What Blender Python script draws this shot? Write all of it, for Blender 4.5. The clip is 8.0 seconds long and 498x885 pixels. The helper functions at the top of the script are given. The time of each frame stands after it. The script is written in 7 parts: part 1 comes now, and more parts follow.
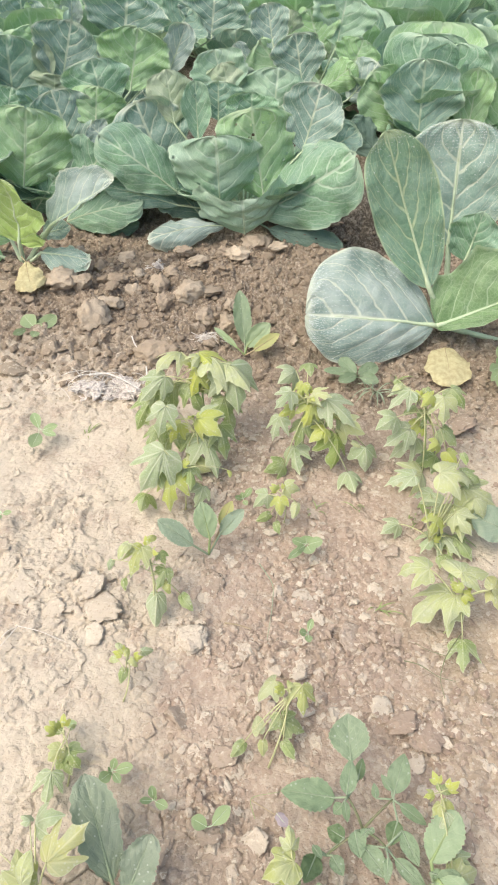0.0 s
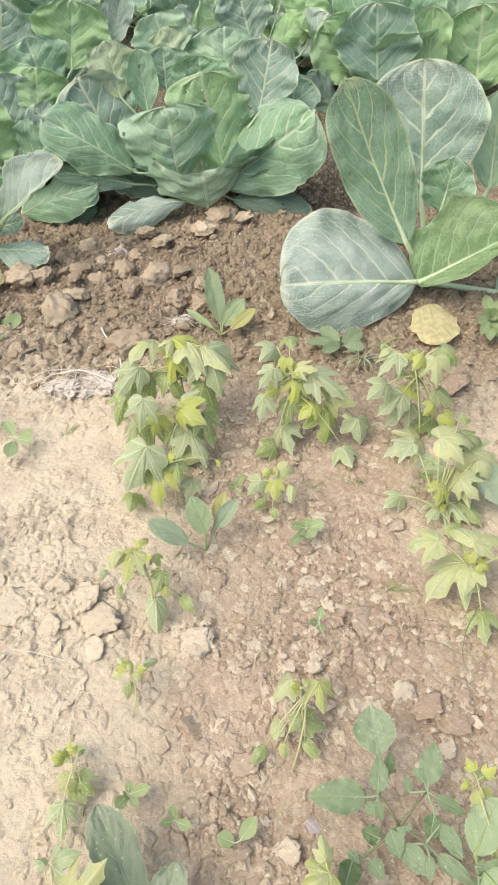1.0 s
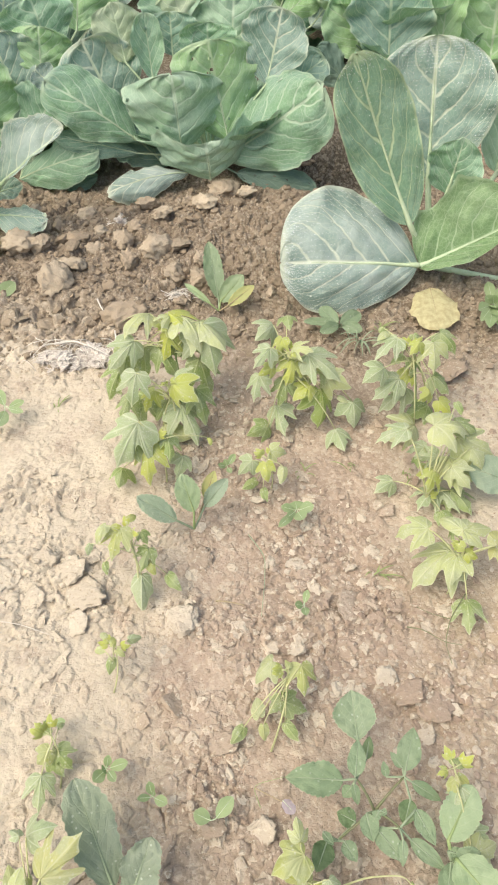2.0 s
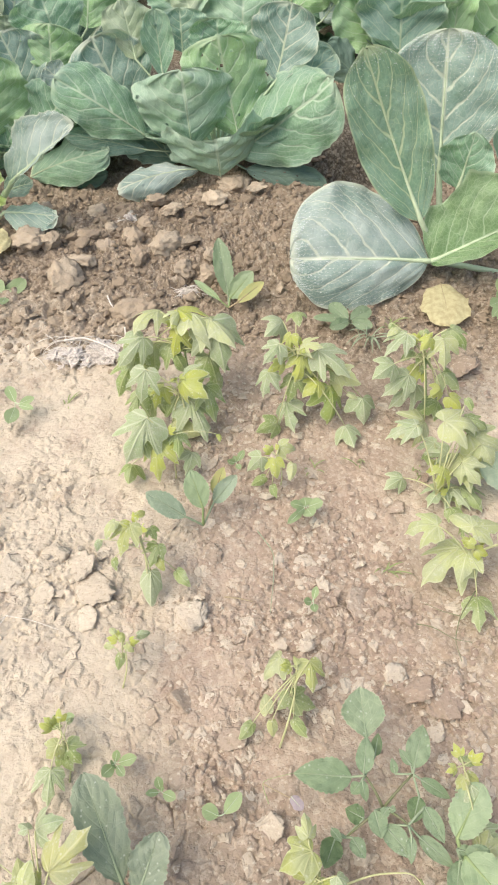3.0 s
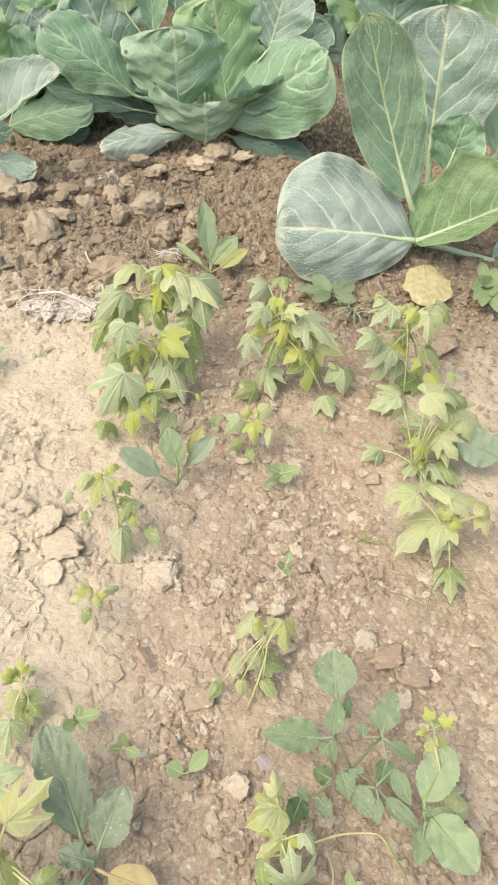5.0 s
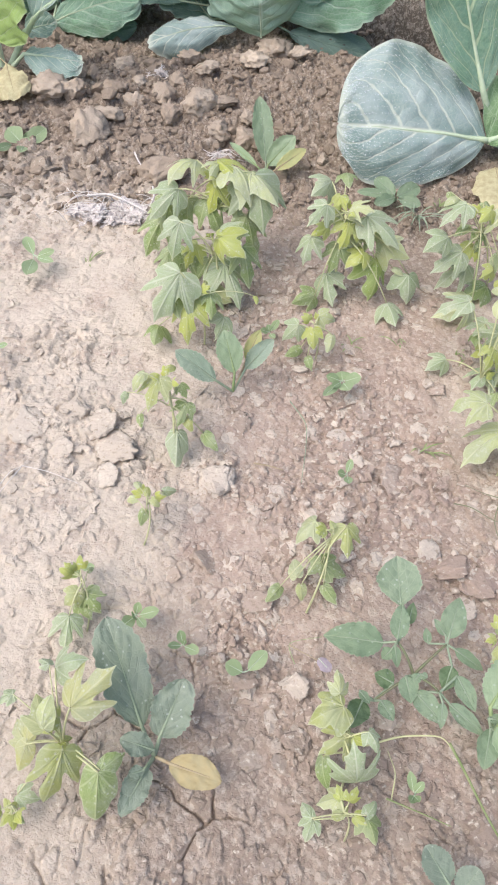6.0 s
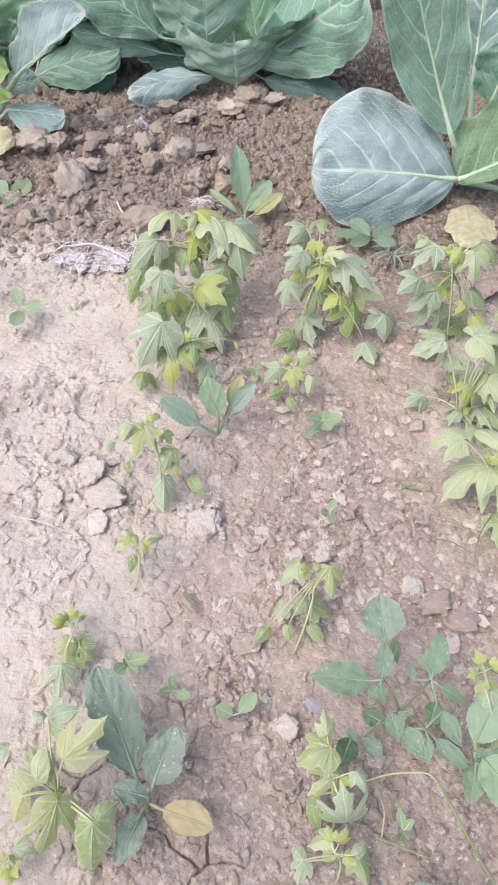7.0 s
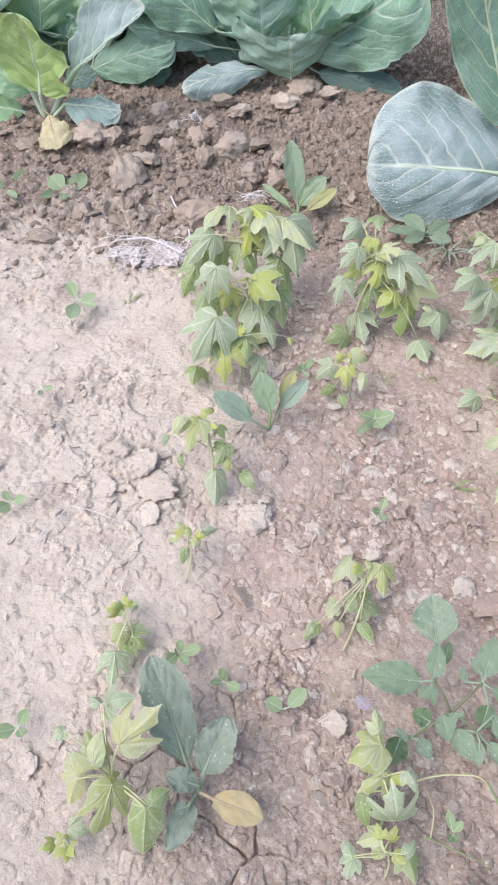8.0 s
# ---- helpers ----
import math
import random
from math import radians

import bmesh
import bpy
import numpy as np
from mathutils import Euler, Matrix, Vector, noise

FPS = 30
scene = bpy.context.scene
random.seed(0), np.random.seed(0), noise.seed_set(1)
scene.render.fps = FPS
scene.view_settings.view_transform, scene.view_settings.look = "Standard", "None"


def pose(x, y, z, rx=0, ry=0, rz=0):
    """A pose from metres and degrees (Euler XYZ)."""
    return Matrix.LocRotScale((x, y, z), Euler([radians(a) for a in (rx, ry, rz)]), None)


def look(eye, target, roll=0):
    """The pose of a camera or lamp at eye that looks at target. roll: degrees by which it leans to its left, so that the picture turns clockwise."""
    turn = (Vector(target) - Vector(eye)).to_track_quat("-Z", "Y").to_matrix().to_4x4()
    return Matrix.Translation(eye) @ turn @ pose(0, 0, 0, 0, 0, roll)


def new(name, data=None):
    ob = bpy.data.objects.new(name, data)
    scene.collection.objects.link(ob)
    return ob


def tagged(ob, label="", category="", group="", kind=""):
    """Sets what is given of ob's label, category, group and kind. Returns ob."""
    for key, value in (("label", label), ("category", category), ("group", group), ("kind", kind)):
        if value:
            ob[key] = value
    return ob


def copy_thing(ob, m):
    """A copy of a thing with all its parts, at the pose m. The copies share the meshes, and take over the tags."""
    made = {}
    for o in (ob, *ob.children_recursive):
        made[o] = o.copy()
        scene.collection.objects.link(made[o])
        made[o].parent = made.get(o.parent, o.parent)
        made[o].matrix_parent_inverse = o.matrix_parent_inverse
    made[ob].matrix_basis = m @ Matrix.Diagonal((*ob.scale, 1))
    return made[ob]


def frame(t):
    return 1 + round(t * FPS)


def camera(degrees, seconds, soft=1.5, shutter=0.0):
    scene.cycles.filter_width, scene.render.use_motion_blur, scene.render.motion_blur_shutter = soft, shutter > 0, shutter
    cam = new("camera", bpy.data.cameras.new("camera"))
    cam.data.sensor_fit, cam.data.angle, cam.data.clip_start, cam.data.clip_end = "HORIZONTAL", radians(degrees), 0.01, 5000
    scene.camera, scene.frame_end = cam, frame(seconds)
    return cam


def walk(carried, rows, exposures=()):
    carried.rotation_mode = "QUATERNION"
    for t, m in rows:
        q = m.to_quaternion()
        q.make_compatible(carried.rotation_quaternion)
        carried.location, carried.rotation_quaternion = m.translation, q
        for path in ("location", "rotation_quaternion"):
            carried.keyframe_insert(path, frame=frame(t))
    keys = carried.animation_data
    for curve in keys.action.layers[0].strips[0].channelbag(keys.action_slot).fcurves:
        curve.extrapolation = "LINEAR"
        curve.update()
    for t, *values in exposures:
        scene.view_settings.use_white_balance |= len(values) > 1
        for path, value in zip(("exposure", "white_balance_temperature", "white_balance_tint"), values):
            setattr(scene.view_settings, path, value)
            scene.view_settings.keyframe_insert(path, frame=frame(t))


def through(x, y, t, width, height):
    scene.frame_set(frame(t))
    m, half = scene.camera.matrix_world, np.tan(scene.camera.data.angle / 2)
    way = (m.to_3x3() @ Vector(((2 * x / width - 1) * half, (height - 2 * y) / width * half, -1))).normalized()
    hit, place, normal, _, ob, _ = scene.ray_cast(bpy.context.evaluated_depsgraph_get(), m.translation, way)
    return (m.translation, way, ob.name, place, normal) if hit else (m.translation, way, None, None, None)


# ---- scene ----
cam = camera(40.4, 8.0, soft=2.0)
PATH = [
    (0, (0.147, 0.043, 1.16), (0.022, 1.511, -0.193), 0.6),
    (0.3, (0.111, 0.076, 1.146), (-0.013, 1.487, -0.267), -1.0),
    (0.5, (0.121, 0.094, 1.137), (-0.019, 1.452, -0.325), -2.9),
    (0.7, (0.141, 0.108, 1.122), (-0.002, 1.454, -0.351), -5.3),
    (1, (0.15, 0.117, 1.118), (0.052, 1.536, -0.288), -5.1),
    (1.2, (0.151, 0.119, 1.116), (0.065, 1.577, -0.251), -4.4),
    (1.5, (0.152, 0.127, 1.118), (0.088, 1.536, -0.3), -4.1),
    (2, (0.156, 0.13, 1.111), (0.07, 1.501, -0.342), -2.6),
    (2.2, (0.161, 0.131, 1.102), (0.05, 1.497, -0.354), -3.6),
    (3.3, (0.159, 0.127, 1.109), (0.038, 1.492, -0.348), -3.6),
    (3.5, (0.161, 0.124, 1.107), (0.032, 1.511, -0.329), -4.2),
    (4, (0.158, 0.116, 1.112), (0.045, 1.564, -0.262), -3.6),
    (4.2, (0.163, 0.118, 1.113), (0.102, 1.58, -0.25), -2.2),
    (5.3, (0.1, 0.099, 1.018), (0.101, 1.361, -0.534), 4.5),
    (5.5, (0.093, 0.096, 0.997), (0.032, 1.311, -0.591), 1.9),
    (5.7, (0.091, 0.09, 0.974), (-0.004, 1.318, -0.601), 0.8),
    (6, (0.08, 0.088, 0.974), (-0.004, 1.29, -0.622), 1.5),
    (6.3, (0.087, 0.094, 0.974), (-0.006, 1.309, -0.612), 0.8),
    (6.5, (0.092, 0.096, 0.988), (0.002, 1.333, -0.581), -0.1),
    (7, (0.101, 0.097, 1.022), (0.023, 1.354, -0.532), -0.2),
    (7.2, (0.094, 0.096, 1.022), (-0.002, 1.346, -0.536), -0.4),
    (7.5, (0.088, 0.096, 1.025), (-0.041, 1.355, -0.524), -1.6),
    (8, (0.072, 0.094, 1.029), (-0.111, 1.327, -0.535), -2.6),
]
EXPOSURES = [
    (0.0, 0.65, 6680, 3), (0.6, 0.60, 7000, 1.5), (1.5, 0.61, 7000, 1), (2.2, 0.62, 7000, 1), (3.3, 0.63, 6760, 4), (4.2, 0.63, 6780, 4), (5.3, 0.61, 7350, 0), (5.6, 0.55, 7000, 0.5),
    (6.0, 0.54, 6030, 9.5), (6.5, 0.54, 5810, 11.5), (8.0, 0.54, 5710, 12.5),
]
walk(cam, [(t, look(eye, target, roll)) for t, eye, target, roll in PATH], EXPOSURES)

# ---- world and sun: bright overcast day, light from the upper left ----
SUN_EL, SUN_AZ = radians(60), radians(-120)
world = bpy.data.worlds.new("sky")
world.use_nodes = True
scene.world = world
sky = world.node_tree.nodes.new("ShaderNodeTexSky")
sky.sky_type, sky.sun_disc = "NISHITA", False
sky.sun_elevation, sky.sun_rotation = SUN_EL, SUN_AZ
sky.air_density, sky.dust_density, sky.ozone_density = 1.0, 6.0, 0.6
back = world.node_tree.nodes["Background"]
back.inputs["Strength"].default_value = 0.15
world.node_tree.links.new(sky.outputs["Color"], back.inputs["Color"])
sun_data = bpy.data.lights.new("sun", "SUN")
sun_data.energy, sun_data.angle, sun_data.color = 0.7, radians(60), (1.0, 0.95, 0.88)
sun = new("sun", sun_data)
sun.matrix_world = look((math.sin(SUN_AZ) * math.cos(SUN_EL) * 20, math.cos(SUN_AZ) * math.cos(SUN_EL) * 20, math.sin(SUN_EL) * 20), (0, 0, 0))


# ---- materials ----
class Nodes:
    """Short hand for a node tree of a principled material."""

    def __init__(self, name):
        self.mat = bpy.data.materials.new(name)
        self.mat.use_nodes = True
        self.tree = self.mat.node_tree
        self.bsdf = self.tree.nodes["Principled BSDF"]
        self.out = self.tree.nodes["Material Output"]

    def put(self, socket, value):
        if isinstance(value, bpy.types.NodeSocket):
            self.tree.links.new(value, socket)
        elif isinstance(value, (tuple, list)) and len(value) == 3 and socket.type == "RGBA":
            socket.default_value = (*value, 1)
        else:
            socket.default_value = value

    def node(self, kind, **values):
        n = self.tree.nodes.new(kind)
        for key, value in values.items():
            self.put(n.inputs[key], value)
        return n

    def math(self, op, a, b=0.0, c=0.0):
        n = self.tree.nodes.new("ShaderNodeMath")
        n.operation = op
        self.put(n.inputs[0], a), self.put(n.inputs[1], b), self.put(n.inputs[2], c)
        return n.outputs[0]

    def mix(self, fac, a, b, blend="MIX"):
        n = self.tree.nodes.new("ShaderNodeMix")
        n.data_type, n.blend_type = "RGBA", blend
        self.put(n.inputs["Factor"], fac)
        rgba = [s for s in n.inputs if s.type == "RGBA"]
        self.put(rgba[0], a), self.put(rgba[1], b)
        return [s for s in n.outputs if s.type == "RGBA"][0]

    def ramp(self, value, low, high, a=0.0, b=1.0):
        n = self.tree.nodes.new("ShaderNodeMapRange")
        n.interpolation_type = "SMOOTHSTEP"
        for key, v in (("Value", value), ("From Min", low), ("From Max", high), ("To Min", a), ("To Max", b)):
            self.put(n.inputs[key], v)
        return n.outputs[0]

    def coords(self, which="Object"):
        return self.tree.nodes.new("ShaderNodeTexCoord").outputs[which]

    def world(self):
        return self.tree.nodes.new("ShaderNodeNewGeometry").outputs["Position"]

    def split(self, vector):
        n = self.tree.nodes.new("ShaderNodeSeparateXYZ")
        self.put(n.inputs[0], vector)
        return n.outputs

    def noise(self, vector, scale, detail=4.0, rough=0.55, color=False):
        n = self.node("ShaderNodeTexNoise", Vector=vector, Scale=scale, Detail=detail, Roughness=rough)
        return n.outputs["Color" if color else "Fac"]

    def cells(self, vector, scale, feature="F1", out="Distance"):
        n = self.tree.nodes.new("ShaderNodeTexVoronoi")
        n.feature = feature
        self.put(n.inputs["Vector"], vector), self.put(n.inputs["Scale"], scale)
        return n.outputs[out]

    def chance(self):
        return self.tree.nodes.new("ShaderNodeObjectInfo").outputs["Random"]

    def bump(self, height, strength, distance):
        n = self.node("ShaderNodeBump", Height=height, Strength=strength, Distance=distance)
        self.put(self.bsdf.inputs["Normal"], n.outputs[0])

    def finish(self, color, rough, specular=0.3, through=0.0, through_color=None):
        self.put(self.bsdf.inputs["Base Color"], color)
        self.put(self.bsdf.inputs["Roughness"], rough)
        self.put(self.bsdf.inputs["Specular IOR Level"], specular)
        if through:
            t = self.node("ShaderNodeBsdfTranslucent", Color=through_color or color)
            m = self.node("ShaderNodeMixShader", Fac=through)
            self.tree.links.new(self.bsdf.outputs[0], m.inputs[1])
            self.tree.links.new(t.outputs[0], m.inputs[2])
            self.tree.links.new(m.outputs[0], self.out.inputs[0])
        return self.mat


def soil_material(name):
    """Clay loam: pale sun-baked crust near, browner crumbly tilled soil toward the cabbage row."""
    m = Nodes(name)
    p = m.world()
    x, y, z = m.split(p)
    big, mid = m.noise(p, 2.2, 5), m.noise(p, 11.0, 5, 0.6)
    fine, grit = m.noise(p, 60.0, 6, 0.65), m.noise(p, 320.0, 3, 0.6)
    crust = m.mix(m.ramp(big, 0.35, 0.65), SOIL_TAN, SOIL_PALE)
    left = m.ramp(m.math("ADD", x, m.math("MULTIPLY", m.math("SUBTRACT", big, 0.5), 0.9)), -0.35, 0.12)
    left = m.math("MAXIMUM", left, m.ramp(m.noise(p, 0.9, 3), 0.45, 0.6))
    left = m.math("MAXIMUM", left, m.ramp(m.math("ABSOLUTE", m.math("ADD", x, 0.6)), 0.9, 1.8))
    crust = m.mix(left, SOIL_PALE, crust)
    crust = m.mix(m.ramp(mid, 0.48, 0.72, 0.0, 0.55), crust, SOIL_PINK)
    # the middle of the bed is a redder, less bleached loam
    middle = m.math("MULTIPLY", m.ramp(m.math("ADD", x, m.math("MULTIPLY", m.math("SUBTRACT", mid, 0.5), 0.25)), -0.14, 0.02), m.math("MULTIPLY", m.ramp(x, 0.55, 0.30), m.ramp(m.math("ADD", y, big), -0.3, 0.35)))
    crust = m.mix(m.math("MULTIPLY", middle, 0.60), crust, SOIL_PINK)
    edge = m.math("ADD", y, m.math("MULTIPLY", m.math("SUBTRACT", mid, 0.5), 0.45))
    edge = m.math("ADD", edge, m.ramp(x, -0.3, 0.35, 0.0, 0.22))
    crust = m.mix(m.ramp(edge, 1.42, 1.80), crust, m.mix(m.ramp(fine, 0.3, 0.7), SOIL_DARK, SOIL_TILLED))
    # damper loam at the near end of the bed
    damp = m.math("MULTIPLY", m.ramp(m.math("ADD", y, m.math("MULTIPLY", m.math("SUBTRACT", mid, 0.5), 0.5)), 0.50, 0.22), m.ramp(x, -0.15, 0.03, 0.4, 1.0))
    reach = m.math("MULTIPLY", m.ramp(m.math("ADD", y, big), -0.4, 0.4), m.ramp(m.math("ADD", x, big), 1.7, 1.2))
    crust = m.mix(m.math("MULTIPLY", m.math("MULTIPLY", damp, reach), 0.85), crust, SOIL_DAMP)
    # shade in the furrow before the cabbage row, painted as dark wet soil
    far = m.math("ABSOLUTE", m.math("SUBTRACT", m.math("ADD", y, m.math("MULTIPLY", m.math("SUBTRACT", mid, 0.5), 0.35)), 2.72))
    darkening = m.math("MULTIPLY", m.ramp(far, 0.34, 0.22), m.math("MULTIPLY", m.ramp(x, 0.02, 0.16), m.ramp(x, 0.95, 0.75)))
    # the shade between the cabbages beyond is painted into the soil colour too
    darkening = m.math("MAXIMUM", darkening, m.ramp(m.math("ADD", y, m.math("MULTIPLY", m.math("SUBTRACT", mid, 0.5), 0.4)), 2.75, 3.0, 0.0, 0.8))
    crust = m.mix(m.math("MULTIPLY", darkening, 0.9), crust, SOIL_SHADED)
    # dry pale skins and damp specks
    crust = m.mix(m.ramp(fine, 0.55, 0.75, 0.0, 0.35), crust, SOIL_PALE)
    crust = m.mix(m.ramp(fine, 0.42, 0.25, 0.0, 0.35), crust, SOIL_BROWN)
    crust = m.mix(m.ramp(grit, 0.38, 0.26, 0.0, 0.4), crust, SOIL_BROWN)
    # every grain and crumb has a tone of its own: some bleached, some damp
    bent = m.tree.nodes.new("ShaderNodeVectorMath")
    bent.operation = "MULTIPLY_ADD"
    m.put(bent.inputs[0], m.noise(p, 140.0, 3, color=True)), m.put(bent.inputs[1], (0.012, 0.012, 0.012)), m.put(bent.inputs[2], p)
    q = bent.outputs[0]
    for scale, bleach, darkening in ((95.0, 0.30, 0.08), (230.0, 0.30, 0.15)):
        own = m.split(m.cells(q, scale, "F1", "Color"))[0]
        crust = m.mix(m.ramp(own, 0.62, 0.95, 0.0, bleach), crust, SOIL_SKIN)
        crust = m.mix(m.ramp(own, 0.32, 0.05, 0.0, darkening), crust, SOIL_BROWN)
    lumps = m.math("ADD", m.math("MULTIPLY", m.cells(q, 95.0), -0.45), m.math("MULTIPLY", m.cells(q, 230.0), -0.22))
    height = m.math("ADD", m.math("ADD", m.math("MULTIPLY", fine, 0.7), m.math("MULTIPLY", grit, 0.18)), lumps)
    m.bump(height, 0.8, 0.0050)
    return m.finish(crust, 0.95, 0.1)


SOIL_PALE, SOIL_TAN, SOIL_PINK = (0.555, 0.484, 0.402), (0.365, 0.295, 0.228), (0.325, 0.238, 0.197)
SOIL_SKIN, SOIL_DAMP, SOIL_TILLED = (0.60, 0.53, 0.45), (0.265, 0.215, 0.175), (0.245, 0.195, 0.150)
SOIL_BROWN, SOIL_DARK = (0.292, 0.234, 0.178), (0.195, 0.151, 0.115)
# soil darkened to stand for shade in the furrow and between cabbages
SOIL_SHADED = (0.095, 0.082, 0.066)
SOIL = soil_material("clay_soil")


def clod_material(name, a, b, pieces=False):
    m = Nodes(name)
    p = m.coords()
    fine, mid = m.noise(p, 70.0, 6, 0.65), m.noise(m.world(), 18.0, 4)
    own = m.tree.nodes.new("ShaderNodeNewGeometry").outputs["Random Per Island"] if pieces else m.chance()
    c = m.mix(own, a, b)
    if pieces:
        _, wy, _ = m.split(m.world())
        c = m.mix(m.ramp(wy, 1.35, 1.6, 0.0, 0.75), c, SOIL_TILLED)
    c = m.mix(m.ramp(mid, 0.35, 0.65, 0.0, 0.5), c, SOIL_BROWN)
    c = m.mix(m.ramp(fine, 0.55, 0.8, 0.0, 0.5), c, SOIL_PALE)
    c = m.mix(m.ramp(fine, 0.42, 0.28, 0.0, 0.6), c, SOIL_DARK)
    m.bump(fine, 0.9, 0.006)
    return m.finish(c, 0.95, 0.1)


VEINS = 5.2  # side veins on each half of a brassica leaf


def flake_material(name, single=False):
    """Crust flakes take the tone of the soil they lie on, each a little its own."""
    m = Nodes(name)
    p = m.world()
    own = m.chance() if single else m.tree.nodes.new("ShaderNodeNewGeometry").outputs["Random Per Island"]
    x, y, z = m.split(p)
    c = m.mix(m.ramp(own, 0.0, 0.9), (0.40, 0.33, 0.265) if single else (0.32, 0.255, 0.20), (0.51, 0.44, 0.37))
    c = m.mix(m.ramp(own, 0.80, 0.95, 0.0, 0.3), c, SOIL_SKIN)
    c = m.mix(m.ramp(x, 0.0, -0.25, 0.0, 0.75), c, SOIL_PALE)
    c = m.mix(m.math("MULTIPLY", m.ramp(x, -0.3, 0.3, 0.0, 0.6), m.ramp(own, 0.75, 0.55)), c, SOIL_PINK)
    c = m.mix(m.ramp(y, 1.3, 1.55, 0.0, 0.85), c, SOIL_BROWN)
    c = m.mix(m.math("MULTIPLY", m.ramp(y, 0.50, 0.26, 0.0, 0.6), m.ramp(x, -0.1, 0.1, 0.3, 1.0)), c, SOIL_DAMP)
    fine = m.noise(p, 120.0, 5, 0.6)
    c = m.mix(m.ramp(fine, 0.56, 0.68, 0.0, 0.75), c, (0.63, 0.57, 0.48))
    c = m.mix(m.ramp(fine, 0.43, 0.32, 0.0, 0.7), c, SOIL_BROWN)
    m.bump(fine, 0.8, 0.004)
    return m.finish(c, 0.95, 0.1)


def brassica_material(name, blade_a, blade_b, vein, bloom, count=VEINS, through=0.25, bold=1.0, net_of=0.7, relief=1.0, sway=0.2, dusty=0.3):
    """Waxy leaf: pale midrib side veins that branch forward, a fine net between them, grey bloom."""
    m = Nodes(name)
    u, v, _ = m.split(m.coords("UV"))
    p = m.coords()
    warp = m.math("MULTIPLY", m.math("SUBTRACT", m.noise(p, 11.0, 3), 0.5), sway)
    side = m.math("SUBTRACT", m.math("MULTIPLY", u, 2.0), 1.0)
    au = m.math("ABSOLUTE", side)
    # left and right veins are staggered
    lag = m.math("MULTIPLY", m.math("GREATER_THAN", side, 0.0), 0.45)
    run = m.math("SUBTRACT", v, m.math("MULTIPLY", m.math("POWER", au, 1.15), 0.52))
    run = m.math("ADD", m.math("MULTIPLY", m.math("ADD", run, warp), count), lag)
    near = m.math("ABSOLUTE", m.math("SUBTRACT", m.math("FRACT", run), 0.5))
    thick = m.math("SUBTRACT", 0.095 * bold, m.math("MULTIPLY", m.math("POWER", au, 0.6), 0.078 * bold))
    lines = m.math("SUBTRACT", 1.0, m.ramp(near, m.math("MULTIPLY", thick, 0.4), m.math("MULTIPLY", thick, 1.3)))
    # side veins fork towards the rim
    run = m.math("SUBTRACT", v, m.math("MULTIPLY", m.math("POWER", au, 1.5), 0.85))
    run = m.math("ADD", m.math("MULTIPLY", m.math("ADD", run, m.math("MULTIPLY", warp, 1.4)), count * 1.7), lag)
    near = m.math("ABSOLUTE", m.math("SUBTRACT", m.math("FRACT", run), 0.5))
    twigs = m.math("MULTIPLY", m.math("SUBTRACT", 1.0, m.ramp(near, 0.03 * bold, 0.075 * bold)), m.ramp(au, 0.25, 0.55, 0.0, 0.6))
    lines = m.math("MAXIMUM", lines, twigs)
    forks = m.cells(p, 24.0, "DISTANCE_TO_EDGE")
    net = m.math("MULTIPLY", m.math("SUBTRACT", 1.0, m.ramp(forks, 0.004, 0.028)), m.ramp(m.noise(p, 17.0, 2), 0.4, 0.62, 0.35 * net_of, 0.9 * net_of))
    mesh = m.math("SUBTRACT", 1.0, m.ramp(m.cells(p, 90.0, "DISTANCE_TO_EDGE"), 0.02, 0.10))
    mid = m.math("SUBTRACT", 1.0, m.ramp(au, 0.015, 0.05))
    veins = m.math("MAXIMUM", m.math("MAXIMUM", m.math("MULTIPLY", lines, 0.85 if relief == 1 else 0.45), m.math("MULTIPLY", net, 0.9)), m.math("MAXIMUM", mid, m.math("MULTIPLY", mesh, 0.34 * net_of)))
    tone = m.mix(m.chance(), blade_a, blade_b)
    tone = m.mix(m.ramp(m.noise(p, 9.0, 4), 0.35, 0.68, 0.0, 0.7), tone, bloom)
    tone = m.mix(m.ramp(m.noise(p, 130.0, 3), 0.6, 0.72, 0.0, 0.25), tone, vein)
    specks = m.math("MULTIPLY", m.ramp(m.cells(p, 120.0), 0.26, 0.14), m.ramp(m.noise(p, 28.0, 2), 0.48, 0.6))
    tone = m.mix(m.math("MULTIPLY", specks, dusty), tone, (0.55, 0.60, 0.54))
    rim = m.ramp(m.math("MAXIMUM", au, v), 0.92, 0.99, 0.0, 0.85)
    tone = m.mix(rim, tone, vein)
    color = m.mix(veins, tone, vein)
    blister = m.math("ADD", m.math("MULTIPLY", m.cells(p, 48.0), -0.8), m.math("MULTIPLY", m.noise(p, 70.0, 3), 0.5))
    m.bump(m.math("ADD", m.math("MULTIPLY", veins, -0.5), blister), 0.6 * relief, 0.006)
    return m.finish(color, m.ramp(m.noise(p, 25.0, 3), 0.3, 0.7, 0.42, 0.62), 0.4, through, m.mix(0.5, color, (0.25, 0.40, 0.12)))


